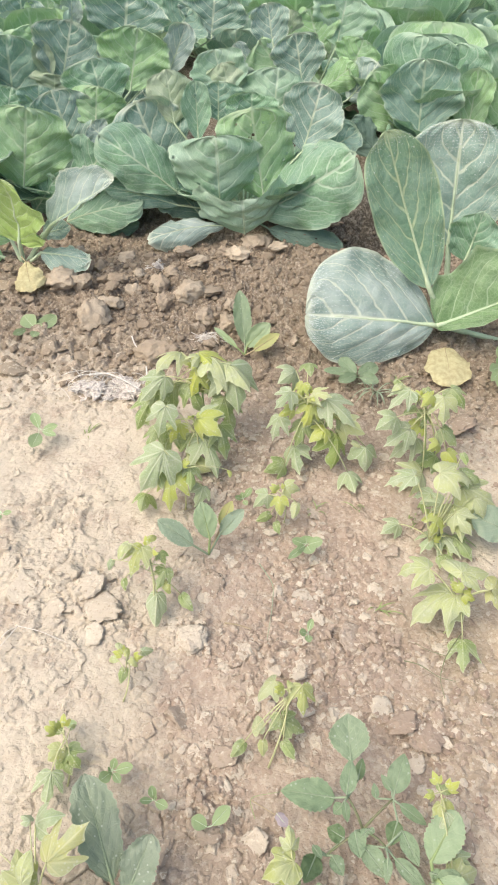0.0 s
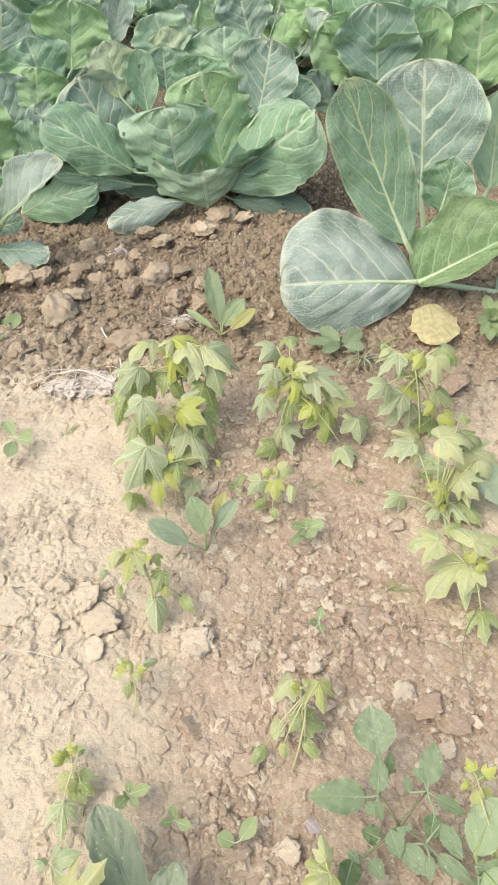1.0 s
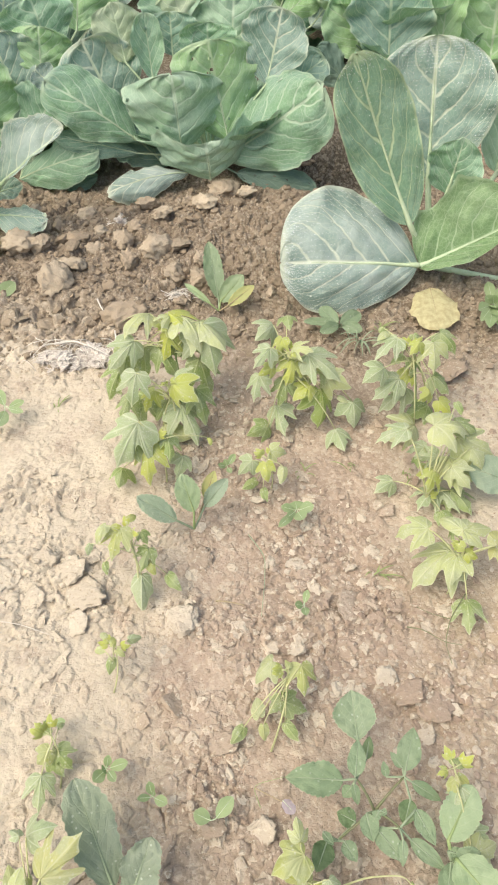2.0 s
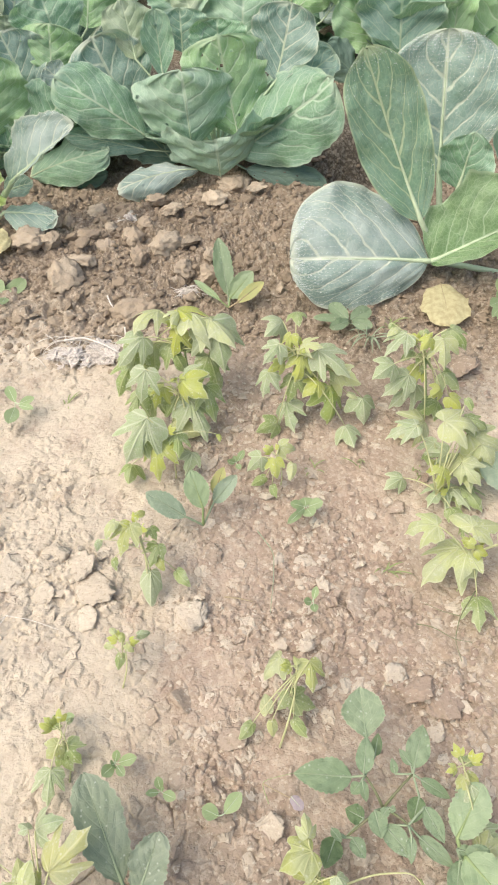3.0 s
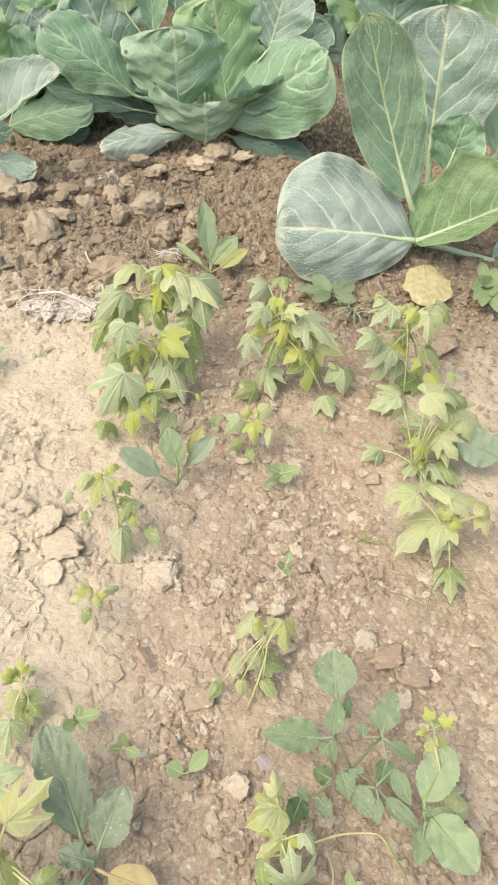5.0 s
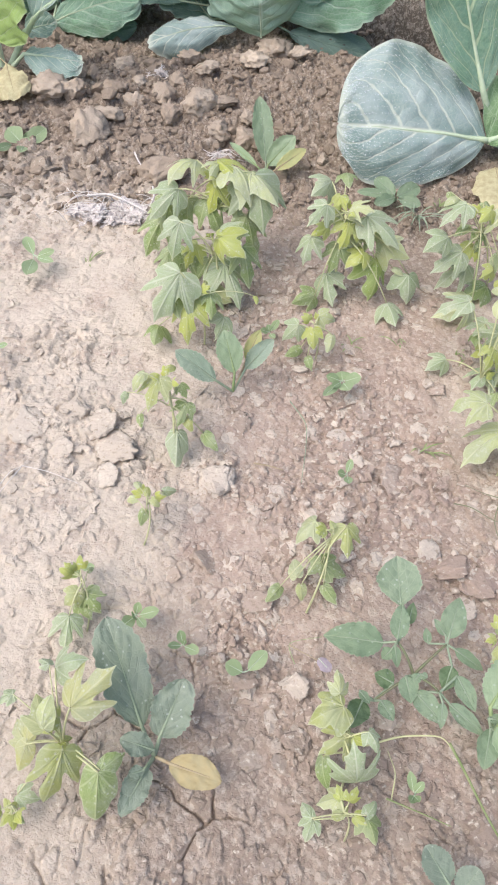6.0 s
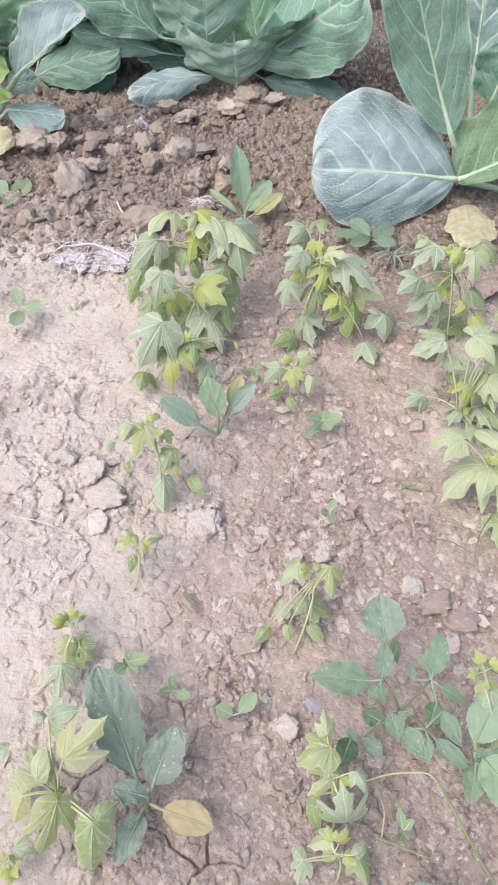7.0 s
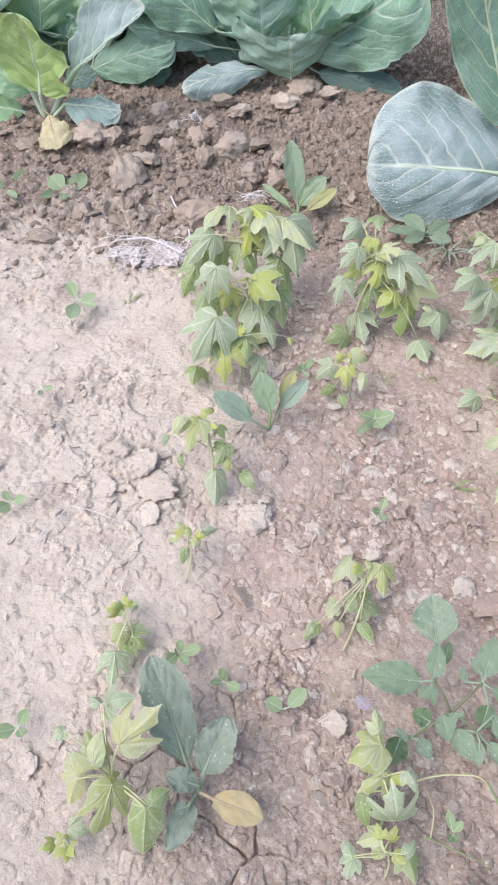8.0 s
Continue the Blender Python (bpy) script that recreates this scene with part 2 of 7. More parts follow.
def papaya_material(name, blade, blade2, vein, dust=0.6):
    m = Nodes(name)
    u, v, _ = m.split(m.coords("UV"))
    p = m.coords()
    au = m.math("ABSOLUTE", m.math("SUBTRACT", m.math("MULTIPLY", u, 2.0), 1.0))
    mid = m.math("SUBTRACT", 1.0, m.ramp(au, 0.02, 0.075))
    run = m.math("SUBTRACT", m.math("MULTIPLY", v, 7.0), m.math("MULTIPLY", au, 3.0))
    near = m.math("ABSOLUTE", m.math("SUBTRACT", m.math("FRACT", run), 0.5))
    side = m.math("SUBTRACT", 1.0, m.ramp(near, 0.02, 0.08))
    net = m.math("SUBTRACT", 1.0, m.ramp(m.cells(p, 210.0, "DISTANCE_TO_EDGE"), 0.01, 0.07))
    veins = m.math("MAXIMUM", m.math("MULTIPLY", mid, 0.8), m.math("MAXIMUM", m.math("MULTIPLY", side, 0.4), m.math("MULTIPLY", net, 0.28)))
    tone = m.mix(m.chance(), blade, blade2)
    tone = m.mix(m.ramp(m.noise(p, 40.0, 4), 0.35, 0.7, 0.0, 0.6), tone, blade2)
    tone = m.mix(m.ramp(m.noise(m.world(), 24.0, 4, 0.6), 0.40, 0.62, 0.0, dust), tone, (0.43, 0.47, 0.34))
    tone = m.mix(m.ramp(m.noise(p, 260.0, 2), 0.62, 0.72, 0.0, 0.45), tone, vein)
    color = m.mix(m.math("MULTIPLY", veins, 0.95), tone, vein)
    specks = m.math("MULTIPLY", m.ramp(m.cells(p, 150.0), 0.32, 0.18), m.ramp(m.noise(p, 45.0, 2), 0.44, 0.56))
    color = m.mix(m.math("MULTIPLY", specks, 0.7), color, (0.62, 0.64, 0.50))
    # dried white scars between the veins
    scars = m.math("MULTIPLY", m.ramp(m.noise(p, 75.0, 5, 0.7), 0.56, 0.68), dust)
    color = m.mix(m.math("MULTIPLY", scars, 0.75), color, (0.64, 0.67, 0.54))
    # bleached margin
    edge = m.tree.nodes.new("ShaderNodeAttribute")
    edge.attribute_name = "rim"
    color = m.mix(m.math("MULTIPLY", m.ramp(edge.outputs["Fac"], 0.93, 1.0), m.ramp(m.noise(p, 60.0, 3), 0.35, 0.6, 0.15, 0.85)), color, (0.62, 0.66, 0.48))
    m.bump(m.math("ADD", m.math("MULTIPLY", veins, -0.6), m.noise(p, 90.0, 3)), 0.5, 0.002)
    return m.finish(color, 0.46, 0.45, 0.3, m.mix(0.5, color, (0.40, 0.46, 0.10)))


def plain_material(name, a, b, scale=60.0, rough=0.6, through=0.0):
    m = Nodes(name)
    p = m.coords()
    c = m.mix(m.ramp(m.noise(p, scale, 5, 0.6), 0.3, 0.7), a, b)
    m.bump(m.noise(p, scale * 2, 4), 0.4, 0.002)
    return m.finish(c, rough, 0.3, through)


MAT = {
    "cabbage": brassica_material("cabbage_leaf", (0.217, 0.387, 0.235), (0.254, 0.434, 0.276), (0.524, 0.661, 0.524), (0.281, 0.429, 0.355), bold=1.2),
    "blue": brassica_material("waxy_blue_leaf", (0.209, 0.355, 0.285), (0.246, 0.402, 0.327), (0.524, 0.638, 0.513), (0.322, 0.463, 0.416), bold=1.2),
    "frost": brassica_material("grey_bloomed_leaf", (0.245, 0.345, 0.325), (0.280, 0.385, 0.365), (0.66, 0.71, 0.62), (0.50, 0.58, 0.585), bold=1.05, net_of=0.4, sway=0.16),
    "bold": brassica_material("bold_veined_leaf", (0.175, 0.312, 0.222), (0.195, 0.335, 0.245), (0.50, 0.60, 0.40), (0.27, 0.405, 0.335), bold=1.15, net_of=0.5, sway=0.16),
    "teal": brassica_material("teal_leaf", (0.203, 0.326, 0.280), (0.230, 0.353, 0.305), (0.638, 0.700, 0.593), (0.369, 0.487, 0.460), bold=1.1, net_of=0.5, sway=0.16),
    "light": brassica_material("light_green_leaf", (0.310, 0.516, 0.244), (0.354, 0.562, 0.277), (0.524, 0.661, 0.467), (0.348, 0.519, 0.348), through=0.25, bold=1.2),
    "pale": brassica_material("pale_inner_leaf", (0.314, 0.483, 0.328), (0.357, 0.526, 0.376), (0.524, 0.650, 0.536), (0.370, 0.504, 0.426), through=0.25, bold=1.2),
    "cream": brassica_material("cream_green_leaf", (0.345, 0.440, 0.290), (0.385, 0.475, 0.320), (0.54, 0.62, 0.47), (0.42, 0.50, 0.40), through=0.25, bold=1.1),
    "dull": brassica_material("wilted_leaf", (0.138, 0.224, 0.188), (0.172, 0.264, 0.220), (0.261, 0.360, 0.290), (0.213, 0.304, 0.267)),
    "weed": brassica_material("weed_leaf", (0.268, 0.361, 0.202), (0.302, 0.396, 0.238), (0.397, 0.475, 0.317), (0.337, 0.422, 0.290), net_of=0.4, relief=0.5),
    "shade": brassica_material("nightshade_leaf", (0.190, 0.270, 0.167), (0.218, 0.301, 0.190), (0.30, 0.37, 0.24), (0.270, 0.345, 0.236), net_of=0.4, relief=0.7, dusty=0.5),
    "lime": brassica_material("lime_green_leaf", (0.34, 0.49, 0.13), (0.37, 0.52, 0.15), (0.52, 0.62, 0.34), (0.40, 0.53, 0.22), through=0.3),
    "veined": brassica_material("veined_weed_leaf", (0.200, 0.280, 0.170), (0.225, 0.305, 0.19), (0.40, 0.46, 0.33), (0.265, 0.335, 0.24), bold=1.1, net_of=0.4, sway=0.1, relief=0.6, dusty=0.6),
    "dusk": brassica_material("dark_weed_leaf", (0.105, 0.170, 0.080), (0.125, 0.190, 0.095), (0.19, 0.25, 0.14), (0.155, 0.215, 0.125), net_of=0.4, relief=0.5),
    "sprout": brassica_material("seedling_leaf", (0.27, 0.36, 0.18), (0.31, 0.40, 0.21), (0.40, 0.47, 0.30), (0.34, 0.42, 0.26), net_of=0.3, relief=0.4),
    "greyweed": brassica_material("grey_weed_leaf", (0.220, 0.275, 0.212), (0.250, 0.305, 0.236), (0.345, 0.39, 0.31), (0.285, 0.335, 0.275), net_of=0.5, relief=0.8, dusty=0.85),
    "greyleaf": brassica_material("pale_grey_weed_leaf", (0.275, 0.355, 0.270), (0.305, 0.385, 0.300), (0.42, 0.48, 0.38), (0.35, 0.42, 0.36), net_of=0.4, relief=0.6, dusty=0.4),
    "yellowed": plain_material("yellowed_leaf", (0.47, 0.385, 0.20), (0.42, 0.37, 0.215), 55, 0.6, 0.25),
    "yellowgreen": plain_material("yellowing_weed_leaf", (0.52, 0.50, 0.23), (0.44, 0.47, 0.22), 60, 0.6, 0.3),
    "dry": plain_material("dry_leaf", (0.58, 0.54, 0.33), (0.43, 0.37, 0.22), 70, 0.75, 0.15),
    "fresh": brassica_material("fresh_green_leaf", (0.190, 0.315, 0.150), (0.215, 0.340, 0.165), (0.44, 0.56, 0.38), (0.275, 0.395, 0.235), bold=0.8, net_of=0.9, dusty=0.2),
    "py": papaya_material("papaya_yellow_leaf", (0.51, 0.55, 0.105), (0.46, 0.515, 0.12), (0.52, 0.55, 0.26), 0.3),
    "po": papaya_material("papaya_olive_leaf", (0.45, 0.48, 0.165), (0.40, 0.44, 0.17), (0.54, 0.56, 0.32), 0.5),
    "pm": papaya_material("papaya_mid_leaf", (0.235, 0.325, 0.115), (0.285, 0.37, 0.145), (0.50, 0.56, 0.32), 0.5),
    "pd": papaya_material("papaya_deep_leaf", (0.255, 0.36, 0.085), (0.30, 0.40, 0.105), (0.50, 0.55, 0.24), 0.15),
    "pg": papaya_material("papaya_grey_leaf", (0.350, 0.440, 0.262), (0.410, 0.49, 0.30), (0.61, 0.66, 0.51)),
    "pl": papaya_material("papaya_light_leaf", (0.50, 0.555, 0.28), (0.54, 0.58, 0.305), (0.62, 0.65, 0.44)),
    "pc": papaya_material("papaya_cream_leaf", (0.54, 0.53, 0.22), (0.50, 0.51, 0.24), (0.60, 0.60, 0.38)),
    "rib": plain_material("pale_rib", (0.55, 0.64, 0.47), (0.48, 0.58, 0.40), 80, 0.5),
    "petiole": plain_material("papaya_petiole", (0.54, 0.55, 0.33), (0.47, 0.48, 0.26), 80, 0.5),
    "stem": plain_material("green_stem", (0.255, 0.340, 0.145), (0.306, 0.374, 0.187), 80, 0.6),
    "vine": plain_material("brownish_green_stem", (0.20, 0.19, 0.12), (0.165, 0.20, 0.10), 80, 0.6),
    "greystem": plain_material("grey_green_stalk", (0.306, 0.365, 0.255), (0.255, 0.323, 0.221), 80, 0.6),
    "straw": plain_material("dry_straw", (0.425, 0.357, 0.238), (0.340, 0.272, 0.170), 90, 0.8),
    "grass": plain_material("grass_blade", (0.24, 0.31, 0.12), (0.31, 0.36, 0.17), 60, 0.6, 0.2),
    "salt": plain_material("pale_dry_mould", (0.68, 0.63, 0.60), (0.42, 0.37, 0.34), 210, 0.9),
    "dew": plain_material("dew_bead", (0.80, 0.84, 0.84), (0.72, 0.78, 0.78), 80, 0.1),
    "bleached": plain_material("bleached_root", (0.74, 0.70, 0.66), (0.60, 0.55, 0.52), 120, 0.85),
    "petal": plain_material("mauve_petal", (0.38, 0.33, 0.375), (0.30, 0.26, 0.30), 120, 0.6, 0.2),
    "flake": flake_material("crust_flake"),
    "crumb": clod_material("soil_crumb", SOIL_BROWN, SOIL_TAN, True),
    "crumb_pale": flake_material("crust_crumb"),
    "flake_single": flake_material("large_crust_flake", True),
    "lump": clod_material("soil_lump", (0.335, 0.268, 0.208), (0.45, 0.375, 0.30), True),
    "clod": clod_material("clod_brown", (0.37, 0.30, 0.235), (0.52, 0.44, 0.355)),
}


# ---- tools for meshes ----
def mesh_of(name, verts, faces, material, uvs=None, smooth=True):
    me = bpy.data.meshes.new(name)
    me.from_pydata([tuple(v) for v in verts], [], faces)
    if uvs is not None:
        layer = me.uv_layers.new(name="UVMap")
        loops = np.empty(len(me.loops), np.int32)
        me.loops.foreach_get("vertex_index", loops)
        layer.data.foreach_set("uv", np.asarray(uvs, np.float32)[loops].ravel())
    if smooth:
        me.shade_smooth()
    me.materials.append(material)
    return me


def part(name, me, parent, label=""):
    """One mesh as a part under a thing or under a part."""
    ob = new(name, me)
    ob.parent = parent
    return tagged(ob, label) if label else ob


def vec(*v):
    return np.array(v, float)


def unit(v):
    return v / max(np.linalg.norm(v), 1e-9)


def grid_faces(nv, nu):
    a = (np.arange(nv - 1)[:, None] * nu + np.arange(nu - 1)).ravel()
    return np.stack([a, a + 1, a + nu + 1, a + nu], 1).tolist()


def tube(points, radii, sides=6):
    """Vertices and faces of a tapered tube along points."""
    points = np.asarray(points, float)
    n = len(points)
    way = np.gradient(points, axis=0)
    way /= np.linalg.norm(way, axis=1)[:, None] + 1e-9
    ref = vec(0.31, 0.17, 0.93) if abs(way[:, 2]).mean() < 0.8 else vec(0.95, 0.2, 0.1)
    a = np.cross(way, ref)
    a /= np.linalg.norm(a, axis=1)[:, None] + 1e-9
    b = np.cross(way, a)
    ang = np.linspace(0, 2 * np.pi, sides, endpoint=False)
    ring = a[:, None] * np.cos(ang)[None, :, None] + b[:, None] * np.sin(ang)[None, :, None]
    verts = (points[:, None] + ring * np.asarray(radii)[:, None, None]).reshape(-1, 3)
    faces = [[i * sides + j, i * sides + (j + 1) % sides, (i + 1) * sides + (j + 1) % sides, (i + 1) * sides + j] for i in range(n - 1) for j in range(sides)]
    faces += [list(range(sides))[::-1], [(n - 1) * sides + j for j in range(sides)]]
    return verts, faces


def bow(a, b, lift, n=8):
    """Points of a bow from a to b, lifted in its middle by the vector lift."""
    s = np.linspace(0, 1, n)[:, None]
    return a + (b - a) * s + np.asarray(lift) * (4 * s * (1 - s))


CAMERA_SIDE = vec(0.15, 0.1, 1.1)  # point at the camera's place; leaves in the bed are turned toward it and up


def axes_of(base, tip, facing):
    length = np.linalg.norm(tip - base)
    y = (tip - base) / length
    z = unit(facing - y * (facing @ y))
    return length, np.cross(y, z), y, z


def blade(base, tip, width, facing, rng, cup=0.2, bend=0.1, ruffle=0.05, peak=0.5, blunt=0.55, tooth=0.0, nu=29, nv=44, tears=0.0, pucker=0.019, crinkle=0.11, ragged=0.075, keel=0.02, horns=-0.28, fan=0.0, lop=1.0):
    """A leaf blade from base to tip: vertices, faces, uvs and the line of its midrib."""
    length, X, Y, Z = axes_of(base, tip, facing)
    v = 0.35 * np.linspace(0, 1, nv) + 0.65 * (0.5 - 0.5 * np.cos(np.pi * np.linspace(0, 1, nv)))
    u = np.linspace(-1, 1, nu)
    power = math.log(0.5) / math.log(peak)
    half = np.maximum(1 - np.abs(2 * v**power - 1) ** 2, 0.0) ** blunt
    half[0], half[-1] = 0.05, 0.05
    if fan:
        # broad head leaf: widens up to the share fan of its length and ends in a wide round rim
        half = (0.07 + 0.93 * np.sin(np.pi / 2 * np.clip(v / fan, 0, 1)) ** 0.85) * (1 - 0.08 * smooth_step(v, 0.8, 1.0))
    ph = rng.uniform(0, 6.28, 8)
    U, V = np.meshgrid(u, v)
    sgn = np.where(U > 0, 1.0, -1.0)
    edge = 1 + ragged * np.sin(V * 11 + ph[0] + sgn) + 3 * ragged * (layered(V * 9 + 7 * sgn + 20 + ph[1], V * 0 + ph[2], 3, 17) - 0.5) + tooth * (2 * np.abs(np.mod(V * 11 + ph[2], 1.0) - 0.5) ** 0.7 - 0.5)
    H = half[:, None] * (width / 2) * np.where(abs(U) > 0.5, 1 + (edge - 1) * (abs(U) - 0.5) * 2, 1.0)
    turn = 2.0 * cup if abs(cup) > 0.02 else 0.04
    x = H * np.sin(turn * U) / turn * (1 + 0.12 * abs(turn))
    x = np.where(U > 0, lop * x, x)
    y = length * V + 1.2 * ragged * length * (layered(U * 5 + 30 + ph[7], U * 0 + 3, 4, 19) - 0.5) * V**3
    y = y + (horns if fan else 0.0) * length * V**3 * np.abs(U) ** 2.4
    z = H * (1 - np.cos(turn * U)) / turn * (1 + 0.12 * abs(turn))
    full = np.clip(half[:, None] * 1.15, 0, 1)
    z = z + crinkle * width * full * (layered(U * 2.2 + 10 + ph[0], V * 3.5 + ph[1] + 20, 3, 3) - 0.5) * (0.3 + abs(U))
    z = z + 0.055 * width * full * (layered(U * 5 + 40 + ph[2], V * 7 + 20 + ph[3], 2, 29) - 0.5)
    z = z + bend * length * 4 * V * (1 - V)
    z = z + ruffle * width * full * abs(U) ** 2.2 * (np.sin(V * 13 + ph[3] + 1.7 * sgn) + 0.7 * np.sin(V * 29 + ph[4] * sgn) * abs(U))
    z = z + ruffle * width * 0.5 * full * smooth_step(V, 0.72, 1.0) * (np.sin(U * 8 + ph[2]) + 0.6 * np.sin(U * 19 + ph[7]))
    z = z + 0.012 * width * np.sin(U * 7 + ph[5]) * np.sin(V * 17 + ph[6]) * (1 - abs(U) * 0.4)
    # the blade bulges between its sunken side veins
    run = (V - 0.52 * abs(U) ** 1.15) * VEINS + np.where(U > 0, 0.45, 0.0)
    z = z + pucker * width * np.abs(np.sin(np.pi * (run - 0.5))) ** 0.7 * np.sin(np.pi * np.clip(abs(U), 0.02, 1) ** 0.7) * half[:, None]
    z = z - keel * width * full**2 * np.exp(-((U / 0.12) ** 2))
    pts = base + x[..., None] * X + y[..., None] * Y + z[..., None] * Z
    uvs = np.stack([U * 0.5 + 0.5, V], -1).reshape(-1, 2)
    faces = grid_faces(nv, nu)
    if tears:
        # insect holes and torn margins
        keep = []
        for f in faces:
            r, c = divmod(f[0], nu)
            if 2 < r < nv - 3 and rng.random() < tears * (2.0 if c in (0, nu - 2) else 0.5):
                continue
            keep.append(f)
        faces = keep
    rib = pts[:, nu // 2] + 0.0005 * Z
    return pts.reshape(-1, 3), faces, uvs, rib


def brassica_leaf(parent, foot, base, tip, width, tone, rng, facing=None, rib=0.006, name="leaf", label="", dew=0, root=None, **shape):
    """A leaf with its stalk, which runs from the foot of the plant on as the midrib."""
    base, tip = vec(*base), vec(*tip)
    facing = unit(CAMERA_SIDE - (vec(*parent.location) + (base + tip) / 2)) + vec(0, 0, 0.4) if facing is None else vec(*facing)
    v, f, uv, line = blade(base, tip, width, facing, rng, **shape)
    leaf = part(name, mesh_of(name, v, f, MAT[tone], uv), parent, label)
    start = bow(vec(*(root or foot)), line[0], (0, 0, 0), 6)
    way = np.concatenate([start[:-1], line[: int(len(line) * 0.74)]])
    s = np.linspace(0, 1, len(way))
    tv, tf = tube(way, rib * (1.1 - s) ** 1.3 + 0.0003, 6 if len(line) > 30 else 4)
    stalk = {"yellowed": "straw", "dry": "straw", "dull": "dull", "weed": "stem", "shade": "greystem", "dusk": "greystem", "veined": "greystem", "greyleaf": "greystem", "yellowgreen": "straw", "greyweed": "greystem"}.get(tone, "rib")
    part("stalk", mesh_of("stalk", tv, tf, MAT[stalk]), leaf)
    if dew:
        tagged(part("dew", dew_mesh(v, uv, facing, dew, rng), leaf, "beads of dew along the leaf margin"), kind="stuff")
    return leaf


def dew_mesh(points, uvs, facing, count, rng):
    """Small beads of water on the outer half of a leaf."""
    rim = np.maximum(np.abs(uvs[:, 0] * 2 - 1), uvs[:, 1])
    edge = rim**3 * (uvs[:, 1] > 0.2) * (rim < 0.97)
    picks = rng.choice(len(points), count, p=edge / edge.sum())
    bm = bmesh.new()
    bmesh.ops.create_icosphere(bm, subdivisions=1, radius=1.0)
    ball = np.array([p.co[:] for p in bm.verts])
    tri = np.array([[q.index for q in p.verts] for p in bm.faces])
    bm.free()
    verts, faces = [], []
    for n, k in enumerate(picks):
        r = rng.uniform(0.0004, 0.0011)
        verts.append(ball * r + points[k] + unit(facing) * r * 0.6 + rng.normal(0, 0.0028, 3) * (1 - np.abs(unit(facing))))
        faces.append(tri + n * len(ball))
    return mesh_of("dew", np.concatenate(verts), np.concatenate(faces).tolist(), MAT["dew"])


def thing(name, place, label, category, group=""):
    ob = new(name)
    ob.empty_display_size = 0.05
    ob.location = place
    return tagged(ob, label, category, group)


def brassica(name, label, category, place, leaves, rib=0.006, group="", seed=1, foot=(0, 0, 0.01), skirt=0, stems=()):
    """A leafy plant: leaves are (base, tip, width, tone, shape), measured from its place."""
    rng = np.random.default_rng(seed)
    ob = thing(name, place, label, category, group)
    for base, tip, width, tone, shape in leaves:
        brassica_leaf(ob, foot, base, tip, width, tone, rng, rib=rib * (0.6 + 0.4 * min(width / 0.2, 1)), **shape)
    for a, b in stems:
        tv, tf = tube(bow(vec(*a), vec(*b), (0, 0, 0.008), 8), np.linspace(1.05 * rib, 0.7 * rib, 8), 6)
        part("stem", mesh_of("stem", tv, tf, MAT["vine"]), ob)
    # old outer leaves low round the stem, added to cover and shade the ground
    for k in range(skirt):
        az, el, length = k * 2.39996, radians(rng.uniform(6, 40)), rng.uniform(0.22, 0.31)
        out = vec(math.cos(az), math.sin(az), 0)
        if out[1] < -0.55:
            continue
        base = out * 0.06 + vec(0, 0, 0.06)
        tip = base + (out * math.cos(el) + vec(0, 0, math.sin(el))) * length
        brassica_leaf(ob, foot, base, tip, length * 0.85, ("cabbage", "blue", "dull")[k % 3], rng, facing=vec(0, 0, math.cos(el)) - out * math.sin(el), rib=rib,
                      cup=0.3, bend=0.05, ruffle=0.03, crinkle=0.07, peak=0.6, blunt=0.42, pucker=0.012, nu=21, nv=30)
    return ob


# half outlines of papaya leaves, from the tip back to the joint, for a blade one unit long
OUTLINES = {
    "full": ((0, 1.0), (0.06, 0.88), (0.13, 0.76), (0.22, 0.70), (0.20, 0.58), (0.16, 0.44), (0.18, 0.35), (0.28, 0.43), (0.40, 0.54), (0.54, 0.62),
             (0.51, 0.48), (0.46, 0.36), (0.43, 0.28), (0.49, 0.20), (0.44, 0.09), (0.35, -0.02), (0.24, -0.08), (0.10, -0.07), (0.0, 0.0)),
    "three": ((0, 1.0), (0.10, 0.84), (0.20, 0.70), (0.25, 0.58), (0.24, 0.46), (0.31, 0.43), (0.42, 0.50), (0.52, 0.52), (0.51, 0.38), (0.47, 0.22),
              (0.40, 0.05), (0.29, -0.06), (0.14, -0.08), (0.0, 0.0)),
    "oval": ((0, 1.0), (0.13, 0.88), (0.25, 0.72), (0.33, 0.58), (0.38, 0.48), (0.40, 0.36), (0.38, 0.20), (0.32, 0.03), (0.21, -0.07), (0.10, -0.06), (0.0, 0.0)),
}


